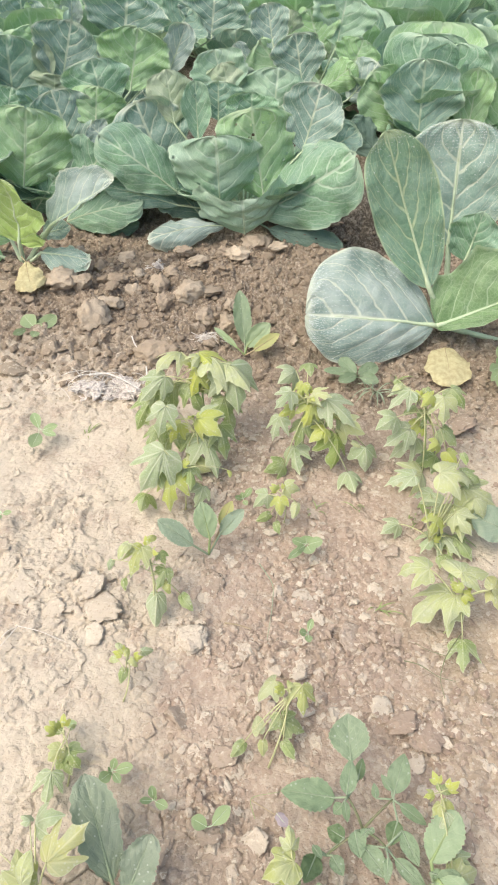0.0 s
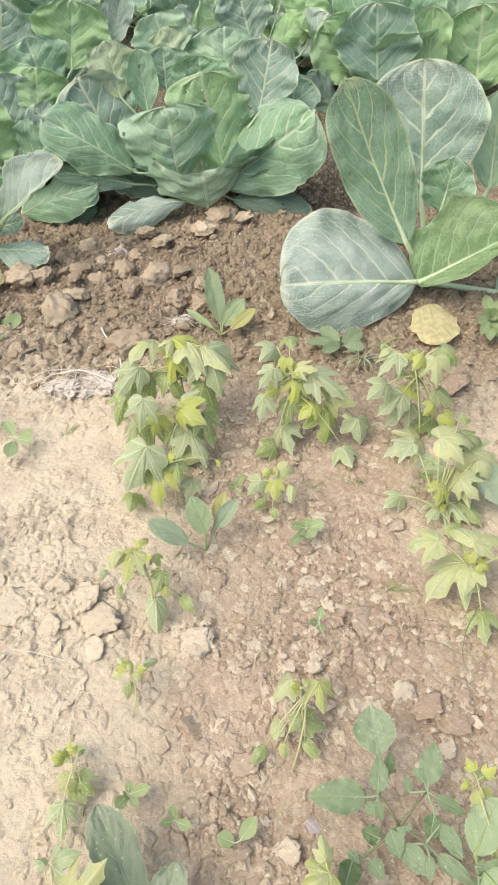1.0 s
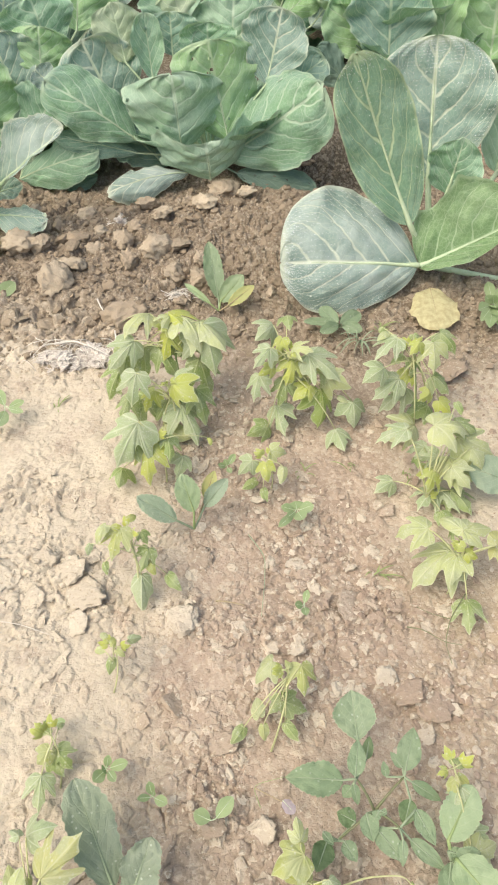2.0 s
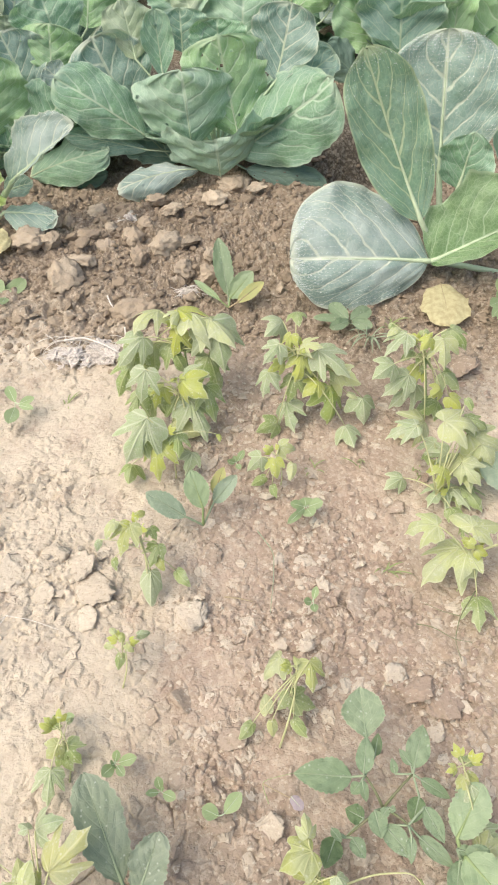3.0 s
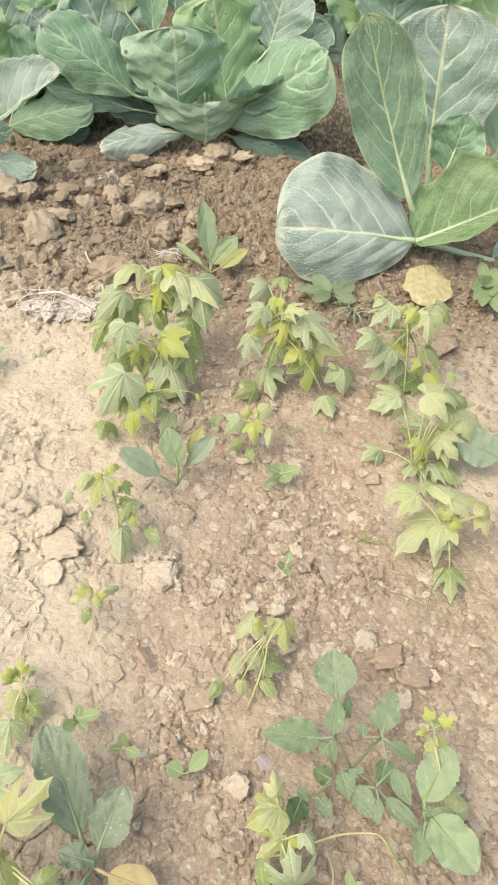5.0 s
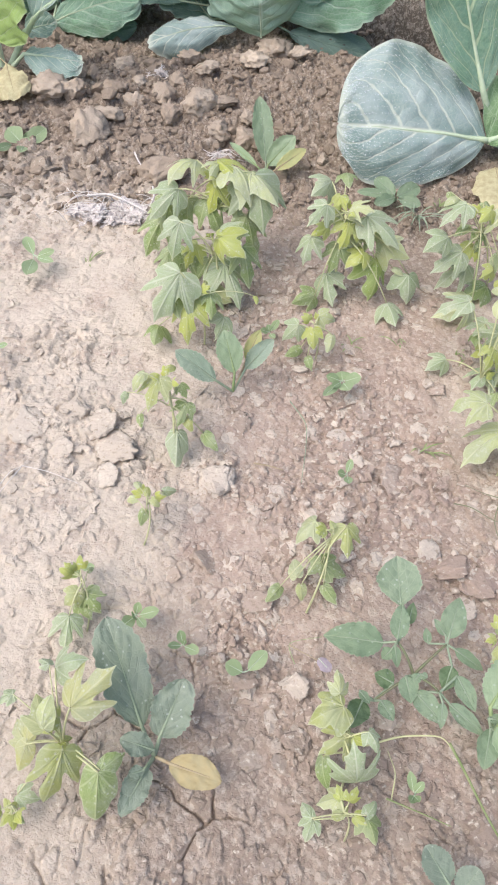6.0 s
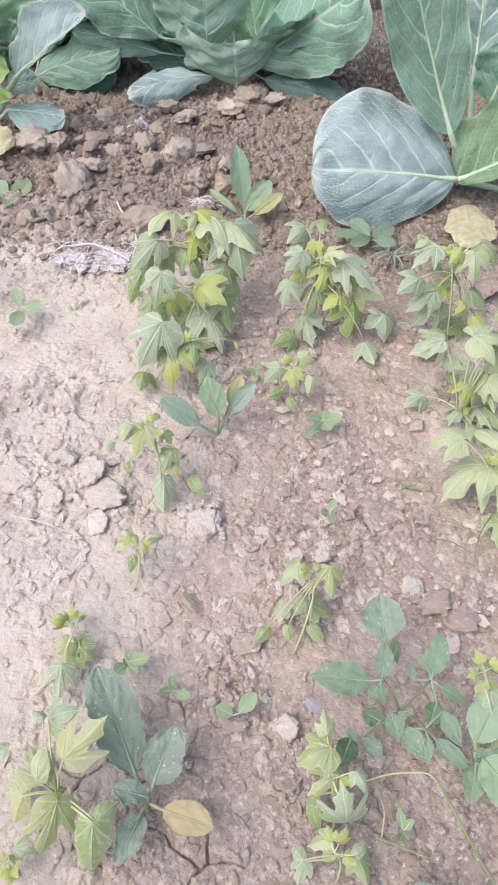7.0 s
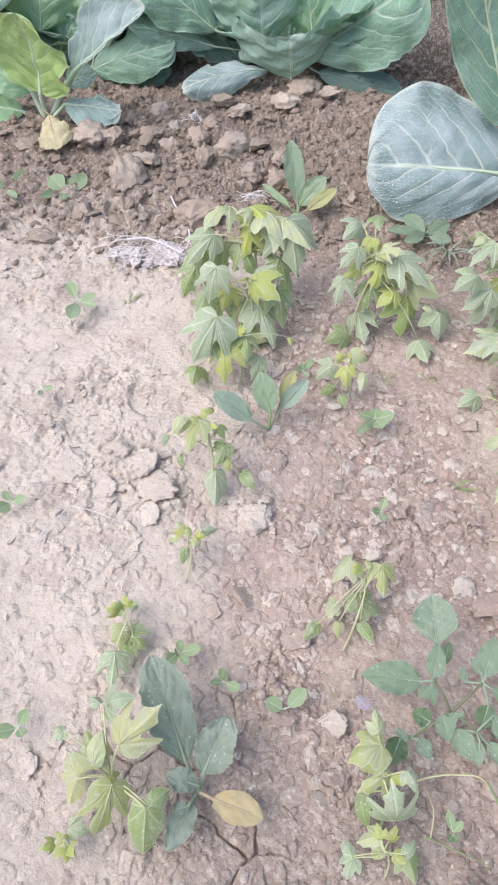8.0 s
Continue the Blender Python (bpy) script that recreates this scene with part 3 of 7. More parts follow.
def palm_leaf(parent, stem_top, joint, tip, tone, rng, form="full", hang=0.65):
    """A lobed papaya leaf that hangs from its joint, with its petiole from the stem."""
    joint, tip = vec(*joint), vec(*tip)
    out = (joint - stem_top) * vec(1, 1, 0)
    facing = unit(unit(CAMERA_SIDE - (vec(*parent.location) + joint)) + vec(0, 0, 0.4) + 0.35 * unit(out + vec(0, -0.01, 0)) + rng.normal(0, 0.22, 3))
    length, X, Y, Z = axes_of(joint, tip, facing)
    half = np.array(OUTLINES[form], float)
    k = np.arange(len(half))
    fine = np.linspace(0, len(half) - 1, 4 * (len(half) - 1) + 1)
    sides = []
    for sign in (1.0, -1.0):
        wide = rng.uniform(0.82, 1.04) * {"full": 1.0, "three": 1.1, "oval": 0.85}[form]
        rim = half * (1 + rng.normal(0, 0.045, (len(half), 1)))
        rim[0] = (0, 1)
        rim = np.stack([np.interp(fine, k, rim[:, 0]), np.interp(fine, k, rim[:, 1])], 1)
        for _ in range(2):
            rim[1:-1] = (rim[:-2] + 2 * rim[1:-1] + rim[2:]) / 4
        sides.append(rim * (sign * wide, 1.0))
    rim = np.concatenate([sides[0][::-1], sides[1][1:]])
    rings = np.array([0.02, 0.2, 0.4, 0.6, 0.8, 0.93, 1.0])
    x, y = rings[:, None] * rim[None, :, 0] * length, rings[:, None] * rim[None, :, 1] * length
    rr, th = np.hypot(x, y), np.arctan2(x, y)
    veins = np.array([0.0, 0.72, -0.72, 1.45, -1.45])
    own = np.argmin(np.abs(th[..., None] - veins), -1)
    off = th - veins[own]
    # halves fold down from the midrib and sag outward; the tip bends down
    fold, sag = hang * rng.uniform(0.05, 0.75, 2), rng.uniform(0.2, 1.1)
    z = -np.where(x > 0, fold[0], fold[1]) * np.abs(x) - sag * x**2 / length - 0.025 * np.abs(np.sin(off)) * rr
    z = z + 0.07 * length * np.sin(th * 4 + rng.uniform(0, 6)) * (rr / length) ** 2 + rng.normal(0, 0.12) * x
    z = z + rng.uniform(0.10, 0.26) * length * 4 * (y / length) * (1 - y / length)
    z = z + 0.07 * length * (layered(rim[None, :, 0] * 5 + 9 + rings[:, None] * 2, rim[None, :, 1] * 5 + rng.uniform(3, 30) + 0 * rings[:, None], 2, 23) - 0.5)
    pts = joint + x[..., None] * X + y[..., None] * Y + z[..., None] * Z
    uvs = np.stack([np.clip(np.sin(off) * rr / (0.30 * length), -1, 1) * 0.5 + 0.5, np.cos(off) * rr / length], -1)
    me = mesh_of("leaf", pts.reshape(-1, 3), grid_faces(len(rings), len(rim)), MAT[tone], uvs.reshape(-1, 2))
    me.attributes.new("rim", "FLOAT", "POINT").data.foreach_set("value", np.repeat(rings, len(rim)).astype(np.float32))
    leaf = part("leaf", me, parent)
    way = bow(stem_top, joint, (0, 0, 0.12 * np.linalg.norm(joint - stem_top)), 7)
    r = min(0.0019, 0.0007 + 0.6 * length * 0.03)
    tv, tf = tube(way, np.linspace(r, 0.7 * r, 7), 5)
    part("petiole", mesh_of("petiole", tv, tf, MAT["petiole"]), leaf)
    return leaf


def papaya(label, place, height, leaves, seed, lean=(0, 0), form="full"):
    """A papaya seedling: leaves are (joint, tip, tone, form), measured from its place."""
    rng = np.random.default_rng(seed)
    ob = thing("papaya_seedling", place, label, "seedling", "papaya seedlings in the bed")
    top = vec(lean[0], lean[1], height)
    way = bow(vec(0, 0, -0.01), top, (0.006, 0.004, 0), 7)
    thick = min(0.0030, 0.0007 + 0.013 * height)
    tv, tf = tube(way, np.linspace(thick, 0.62 * thick, 7), 7)
    part("stem", mesh_of("stem", tv, tf, MAT["petiole" if height < 0.19 else "stem"]), ob)
    for joint, tip, tone, *own in leaves:
        s = rng.uniform(0.65, 1.0)
        palm_leaf(ob, top * s, joint, tip, tone, rng, own[0] if own else form)
    # closed young leaves at the tip of the stem
    for k in range(3 if height > 0.04 else 1):
        a = rng.uniform(0, 6.28)
        j = top + vec(0.012 * math.cos(a), 0.012 * math.sin(a), 0.004)
        palm_leaf(ob, top, j, j + vec(0.018 * math.cos(a), 0.018 * math.sin(a), rng.uniform(-0.002, 0.014)), "py", rng, "three", 0.2)
    return ob


# ---- the ground ----
def hash2(i, j, k=0):
    h = np.sin(i * 127.1 + j * 311.7 + k * 74.7) * 43758.5453
    return h - np.floor(h)


def value_noise(x, y, k=0):
    i, j = np.floor(x), np.floor(y)
    fx, fy = x - i, y - j
    fx, fy = fx * fx * (3 - 2 * fx), fy * fy * (3 - 2 * fy)
    a, b = hash2(i, j, k), hash2(i + 1, j, k)
    c, d = hash2(i, j + 1, k), hash2(i + 1, j + 1, k)
    return a + (b - a) * fx + (c - a) * fy + (a - b - c + d) * fx * fy


def layered(x, y, octaves, k=0):
    return sum(value_noise(x * 2**o, y * 2**o, k + o) / 2**o for o in range(octaves)) / 2


def cellular(x, y, k=0):
    """Nearest and second nearest distance, and the nearest cell's own chance."""
    i, j = np.floor(x), np.floor(y)
    best, second, own = np.full(x.shape, 9.0), np.full(x.shape, 9.0), np.zeros(x.shape)
    for di in (-1, 0, 1):
        for dj in (-1, 0, 1):
            ci, cj = i + di, j + dj
            d = np.hypot(ci + hash2(ci, cj, k) - x, cj + hash2(ci, cj, k + 1) - y)
            closer = d < best
            second = np.where(closer, best, np.minimum(second, d))
            own, best = np.where(closer, hash2(ci, cj, k + 2), own), np.where(closer, d, best)
    return best, second, own


def smooth_step(v, a, b):
    s = np.clip((v - a) / (b - a), 0, 1)
    return s * s * (3 - 2 * s)


SMOOTH = ((-0.37, 1.30, 0.12, 0.11), (-0.18, 0.62, 0.13, 0.10), (0.26, 1.13, 0.09, 0.11), (0.05, 0.89, 0.05, 0.06), (0.27, 0.54, 0.07, 0.04),
          (0.05, 0.25, 0.07, 0.08), (0.39, 0.69, 0.09, 0.03), (-0.18, 1.15, 0.09, 0.13), (-0.38, 0.40, 0.12, 0.10))
BROKEN = ((0.20, 0.87, 0.12, 0.09), (0.16, 0.70, 0.15, 0.10), (-0.30, 0.84, 0.13, 0.09), (-0.02, 0.74, 0.07, 0.05), (0.05, 0.46, 0.07, 0.11),
          (0.14, 0.35, 0.05, 0.08), (-0.10, 0.235, 0.08, 0.06), (0.32, 0.75, 0.07, 0.09), (-0.38, 1.03, 0.11, 0.08), (0.42, 0.58, 0.08, 0.07))


def looseness(x, y):
    """How crumbly the crust is, from smooth washed or trodden ground to heaps of broken crust."""
    n = layered(x * 4.3, y * 4.3, 3, 21) + 0.10 * smooth_step(x, -0.35, 0.15)
    loose = 0.6 * smooth_step(n, 0.46, 0.64)
    wx, wy = x + 0.07 * (layered(x * 11, y * 11, 3, 25) - 0.5), y + 0.07 * (layered(x * 11, y * 11, 3, 27) - 0.5)
    for px, py, rx, ry in BROKEN:
        loose = np.maximum(loose, np.exp(-(((wx - px) / rx) ** 2 + ((wy - py) / ry) ** 2) ** 2))
    for px, py, rx, ry in SMOOTH:
        loose = loose * (1 - 0.92 * np.exp(-(((wx - px) / rx) ** 2 + ((wy - py) / ry) ** 2) ** 2))
    return loose


def ground_height(x, y):
    x, y = np.asarray(x, float), np.asarray(y, float)
    near = smooth_step(-np.hypot(x, y - 1.2), -2.8, -1.8)
    # crooked outlines for plates and crumbs
    wx = x + 0.030 * (layered(x * 14, y * 14, 3, 5) - 0.5) + 0.010 * (layered(x * 70, y * 70, 2, 6) - 0.5)
    wy = y + 0.030 * (layered(x * 14, y * 14, 3, 9) - 0.5) + 0.010 * (layered(x * 70, y * 70, 2, 8) - 0.5)
    tilled = smooth_step(y + 0.25 * (layered(x * 5, y * 5, 2, 2) - 0.5), 1.42, 1.62)
    crumbly = np.clip(0.06 + 0.90 * looseness(x, y) + tilled, 0, 1)
    h = 0.045 * (layered(x * 1.7, y * 1.7, 2, 3) - 0.45) + 0.016 * (layered(x * 7, y * 7, 2, 13) - 0.5)
    # broken crust: flakes at four sizes, each at a height and tilt of its own
    plates = crumbly * (1.0 - 0.25 * smooth_step(x, -0.2, 0.1))
    for scale, lift, k in ((15, 0.015, 11), (34, 0.012, 31), (74, 0.0075, 41), (135, 0.0040, 47)):
        d1, d2, own = cellular(wx * scale, wy * scale, k)
        gap = smooth_step(d2 - d1, 0.0, 0.10)
        h = h + plates * lift * (own**1.3 * (0.75 + 0.25 * gap) - 0.3)
    # round clods of the tilled strip
    for scale, lift, k in ((15, 0.014, 51), (30, 0.013, 57)):
        c1, c2, own = cellular(wx * scale, wy * scale, k)
        h = h + tilled * lift * np.sqrt(np.clip(1 - (c1 / 0.66) ** 2, 0, 1)) * own
    # drying cracks in the smooth near part
    f1, f2, own = cellular(wx * 9.5, wy * 9.5, 71)
    cracked = smooth_step(-y, -0.62, -0.34) * (1 - 0.5 * smooth_step(-x, 0.05, 0.3)) * smooth_step(layered(x * 9, y * 9, 2, 75), 0.36, 0.52)
    h = h - 0.011 * cracked * (1 - smooth_step(f2 - f1, 0.006, 0.034))
    # thin scabs of crust that lift off the smooth ground
    s1, s2, scab = cellular(wx * 46, wy * 46, 91)
    h = h + (1 - tilled) * 0.0035 * smooth_step(scab, 0.66, 0.72) * smooth_step(s2 - s1, 0.10, 0.20)
    h = h + crumbly * 0.009 * np.abs(layered(x * 22, y * 22, 4, 81) - 0.5) * 2 + (1 - crumbly) * 0.006 * (layered(x * 26, y * 26, 4, 85) - 0.5)
    bank = smooth_step(y, 1.6, 1.95) * (1 - smooth_step(y, 2.05, 2.4))
    # furrow between the crest of the strip and the next row
    h = h - 0.20 * np.exp(-((((x - 0.42) / 0.30) ** 2 + ((y - 2.58) / 0.19) ** 2) ** 2))
    h = h + 0.035 * bank + (0.003 + 0.003 * crumbly + 0.006 * tilled) * (layered(x * 34, y * 34, 4, 61) - 0.5) + (0.0012 + 0.006 * crumbly) * (layered(x * 130, y * 130, 2, 63) - 0.5)
    return (h - 0.006) * near


def axis(inner, far):
    """The close lines given, and wider and wider ones out to far on both sides."""
    low, high = inner[0], inner[-1]
    grow, d = [], inner[-1] - inner[-2]
    reach = 0.0
    while reach < far:
        d *= 1.22
        reach += d
        grow.append(reach)
    grow = np.array(grow)
    return np.concatenate([(low - grow)[::-1], inner, high + grow])


def ground():
    # the lines lie closest where the bed is nearest to the path
    side = np.linspace(0, 1, 320)
    side = 0.46 * side + 0.44 * side**3
    deep = np.linspace(0, 1, 860)
    xs = axis(np.concatenate([-side[:0:-1], side]) + 0.05, 1500)
    ys = axis(0.10 + 1.75 * deep + 0.90 * deep**3, 1500)
    X, Y = np.meshgrid(xs, ys)
    Z = ground_height(X, Y)
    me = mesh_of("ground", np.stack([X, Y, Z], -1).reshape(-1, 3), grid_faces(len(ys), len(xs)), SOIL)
    return tagged(new("ground", me), "pale cracked clay soil, browner and crumbly toward the cabbages", "ground", kind="structure")


soil = ground()


def lump_mesh(name, radius, rng, material, levels=2, flat=0.7, rough=0.10):
    """A broken lump: a ball cut by many planes, with a crumbly skin."""
    bm = bmesh.new()
    bmesh.ops.create_icosphere(bm, subdivisions=levels, radius=1.0)
    v = np.array([p.co[:] for p in bm.verts])
    f = [[q.index for q in p.verts] for p in bm.faces]
    bm.free()
    if levels == 2:
        v = v * rng.uniform(0.72, 1.2, (len(v), 1))
    cuts = rng.normal(size=(15, 3))
    cuts /= np.linalg.norm(cuts, axis=1)[:, None]
    for n, d in zip(cuts, rng.uniform(0.55, 0.95, 15)):
        v = v - np.clip(v @ n - d, 0, None)[:, None] * n
    if levels > 2:
        at = rng.uniform(0, 50, 3)
        skin = np.array([noise.fractal(Vector(p * 3.6 + at), 0.8, 2.1, 5) for p in v])
        v = v * (1 + rough * 1.6 * skin)[:, None]
    v = v * vec(*rng.uniform(0.8, 1.25, 2), flat) * radius * 1.15
    return mesh_of(name, v, f, material, smooth=False)


# ---- soil clods ----
def clod(x, y, size, rng, pale=False):
    me = lump_mesh("soil_clod", size / 2, rng, MAT["flake_single" if pale else "clod"], 4, rng.uniform(0.15, 0.26) if pale else rng.uniform(0.45, 0.7), 0.12 if pale else 0.18)
    me.shade_smooth()
    ob = new("soil_clod", me)
    ob.location = (x, y, float(ground_height(x, y)) + size * (0.01 if pale else 0.175))
    ob.rotation_euler = (rng.normal(0, 0.25), rng.normal(0, 0.25), rng.uniform(0, 6.28))
    return tagged(ob, "pale dry soil clod lying on the bed" if pale else "brown crumbly soil clod lying on tilled earth", "soil clod", "soil clods")


def crumbs(name, label, count, box, sizes, material, seed, keep, flat=0.62):
    """Loose crumbs strewn over a stretch of the ground, too many to count."""
    rng = np.random.default_rng(seed)
    kinds = []
    for k in range(12):
        me = lump_mesh("crumb", 1.0, rng, material, 2 if k < 6 else 1, flat)
        kinds.append((np.array([v.co[:] for v in me.vertices]), np.array([p.vertices[:] for p in me.polygons])))
        bpy.data.meshes.remove(me)
    xs, ys = rng.uniform(box[0], box[1], count), rng.uniform(box[2], box[3], count)
    ok = rng.random(count) < keep(xs, ys)
    xs, ys = xs[ok], ys[ok]
    zs = ground_height(xs, ys)
    verts, faces, n = [], [], 0
    for x, y, z in zip(xs, ys, zs):
        r = sizes[0] * (sizes[1] / sizes[0]) ** (rng.random() ** 2.6)
        v, f = kinds[rng.integers(6) + (0 if r > 0.0062 else 6)]
        a = rng.uniform(0, 6.28)
        c, s = math.cos(a) * r, math.sin(a) * r
        verts.append(np.stack([v[:, 0] * c - v[:, 1] * s + x, v[:, 0] * s + v[:, 1] * c + y, v[:, 2] * r + z + r * 0.08], 1))
        faces.append(f + n)
        n += len(v)
    me = mesh_of(name, np.concatenate(verts), np.concatenate(faces).tolist(), material, smooth=False)
    return tagged(new(name, me), label, "soil", kind="stuff")


crumbs("soil_crumbs", "loose brown soil crumbs strewn over the tilled strip", 14000, (-1.0, 1.0, 1.42, 2.75), (0.0022, 0.013), MAT["crumb"], 7, lambda x, y: smooth_step(y, 1.4, 1.65))
crumbs("soil_lumps", "rounded brown lumps of soil on the tilled strip", 1500, (-1.0, 0.9, 1.50, 2.45), (0.006, 0.024), MAT["lump"], 17, lambda x, y: 0.6 * smooth_step(y, 1.45, 1.75), 0.72)
crumbs("crust_crumbs", "small pale crumbs of dry crust on the bed", 42000, (-0.62, 0.70, 0.08, 1.65), (0.0011, 0.0090), MAT["crumb_pale"], 8,
       lambda x, y: 0.035 + looseness(x, y) ** 1.3 * (0.18 + 0.80 * smooth_step(x, -0.12, 0.06)), 0.5)


def flake_shape(size, rng):
    """Vertices and faces of one thin broken plate with a bevelled, uneven rim."""
    k = int(rng.integers(8, 12))
    ang = np.sort(rng.uniform(0, 6.28, k)) * 0.5 + np.linspace(0, 6.28, k, endpoint=False) * 0.5
    rad = size * rng.uniform(0.55, 1.15, k)
    ring = np.stack([np.cos(ang) * rad * rng.uniform(0.8, 1.3), np.sin(ang) * rad], 1)
    thick = size * rng.uniform(0.18, 0.36)
    low = np.column_stack([ring * 0.8, np.full(k, -thick)])
    edge = np.column_stack([ring, rng.normal(0, 0.08 * size, k)])
    top = np.column_stack([ring * 0.62, np.full(k, thick * 0.35) + rng.normal(0, 0.07 * size, k)])
    mid = np.array([[0, 0, thick * rng.uniform(0.2, 0.6)]])
    i = np.arange(k)
    j = (i + 1) % k
    faces = []
    for a in (0, k):
        faces += np.stack([a + i, a + j, a + k + j, a + k + i], 1).tolist()
    faces += np.stack([2 * k + i, 2 * k + j, np.full(k, 3 * k)], 1).tolist()
    return np.concatenate([low, edge, top, mid]), faces, thick


def loose_places(count, rng, low, high):
    xs, ys = rng.uniform(low[0], high[0], count), rng.uniform(low[1], high[1], count)
    side = smooth_step(xs, -0.15, 0.05)
    ok = rng.random(count) < 0.09 + (0.30 + 0.25 * side) * looseness(xs, ys)
    return xs[ok], ys[ok]


def crust_flakes(count, seed):
    """Thin broken plates of dry crust that lie flat or tilted on the loose soil, too many to count."""
    rng = np.random.default_rng(seed)
    xs, ys = loose_places(count, rng, (-0.85, 0.05), (0.85, 1.75))
    verts, faces, n = [], [], 0
    for x, y, z in zip(xs, ys, ground_height(xs, ys)):
        v, f, thick = flake_shape(0.003 * (0.015 / 0.003) ** (rng.random() ** 1.8), rng)
        turn = np.array(Euler((rng.normal(0, 0.16), rng.normal(0, 0.16), rng.uniform(0, 6.28))).to_matrix())
        verts.append(v @ turn.T + vec(x, y, z + thick * 0.2))
        faces += [[q + n for q in p] for p in f]
        n += len(v)
    me = mesh_of("crust_flakes", np.concatenate(verts), faces, MAT["flake"], smooth=False)
    return tagged(new("crust_flakes", me), "broken pale flakes of dry clay crust on the bed", "soil", kind="stuff")


crust_flakes(20000, 9)


# ---- cabbages of the field ----
def field_cabbage(seed, place=(0, 0, 0), size=1.0, tone_bias=0.5):
    """A cabbage with a loose rosette round a half-closed head."""
    rng = np.random.default_rng(seed)
    ob = thing("cabbage", place, "green cabbage with a loose waxy rosette, growing in the field", "cabbage", "cabbages of the field")
    n = 11
    for k in range(n):
        s = k / (n - 1)
        az = k * 2.39996 + rng.normal(0, 0.15)
        el = radians(34 + 46 * s ** 0.9 + rng.normal(0, 6))
        length = size * (0.35 - 0.11 * s) * rng.uniform(0.9, 1.1)
        out = vec(math.cos(az), math.sin(az), 0)
        base = out * size * (0.07 - 0.03 * s) + vec(0, 0, size * (0.05 + 0.07 * s))
        tip = base + (out * math.cos(el) + vec(0, 0, math.sin(el))) * length
        facing = vec(0, 0, 1) * math.cos(el) - out * math.sin(el)
        tone = ("cabbage", "pale", "light", "blue", "pale", "light")[rng.integers(6)]
        brassica_leaf(ob, (out * 0.02 + vec(0, 0, 0.03)), base, tip, length * rng.uniform(0.92, 1.15), tone, rng, facing=facing, rib=0.004 * size,
                      cup=0.16 + 0.35 * s, bend=-0.06 - 0.06 * s + (0.08 if k < 4 else 0.0), ruffle=0.022, crinkle=0.06, peak=rng.uniform(0.56, 0.64), blunt=0.40, ragged=0.03, pucker=0.012, nu=19, nv=26, tears=0.003)
    core = lump_mesh("head", 0.085 * size, rng, MAT["pale"], 3, 0.9)
    core.shade_smooth()
    core.uv_layers.new(name="UVMap")
    head = part("head", core, ob)
    head.location = (0, 0, 0.15 * size)
    return ob


# ---- litter ----
def strand(name, label, category, points, radius, tone, group=""):
    """A thin straw, twig or root that lies along points."""
    pts = np.array(points, float)
    t = np.linspace(0, len(pts) - 1, 6 * (len(pts) - 1) + 1)
    way = np.stack([np.interp(t, np.arange(len(pts)), pts[:, k]) for k in range(3)], 1)
    for _ in range(3):
        way[1:-1] = (way[:-2] + 2 * way[1:-1] + way[2:]) / 4
    way[:, 2] = np.maximum(way[:, 2], ground_height(way[:, 0], way[:, 1]) + radius * 0.6)
    v, f = tube(way - pts[0], radius * np.linspace(1.0, 0.5, len(way)), 6)
    ob = new(name, mesh_of(name, v, f, MAT[tone]))
    ob.location = pts[0]
    return tagged(ob, label, category, group)


def grass_tuft(place, label, blades, length, seed, lean=(0, 0), tone="grass"):
    """A tuft of thin arching grass blades."""
    rng = np.random.default_rng(seed)
    ob = thing("grass_tuft", (*place, float(ground_height(*place))), label, "grass", "grass tufts")
    for k in range(blades):
        a = rng.uniform(0, 6.28)
        out = vec(math.cos(a) + lean[0], math.sin(a) + lean[1], 0) * rng.uniform(0.4, 1.0)
        s = np.linspace(0, 1, 9)[:, None]
        reach = length * rng.uniform(0.6, 1.1)
        line = vec(*rng.normal(0, 0.006, 2), -0.004) + out * reach * 0.7 * s + vec(0, 0, 1) * reach * (0.75 * s - 0.55 * s**2)
        side = unit(np.cross(out, (0, 0, 1))) * 0.0016
        w = np.sin(np.pi * (0.12 + 0.88 * s)) ** 0.6
        v = np.concatenate([line - side * w, line + vec(0, 0, -0.0006), line + side * w])
        n = len(line)
        f = [[i, i + 1, n + i + 1, n + i] for i in range(n - 1)] + [[n + i, n + i + 1, 2 * n + i + 1, 2 * n + i] for i in range(n - 1)]
        part("blade", mesh_of("blade", v, f, MAT[tone]), ob)
    return ob


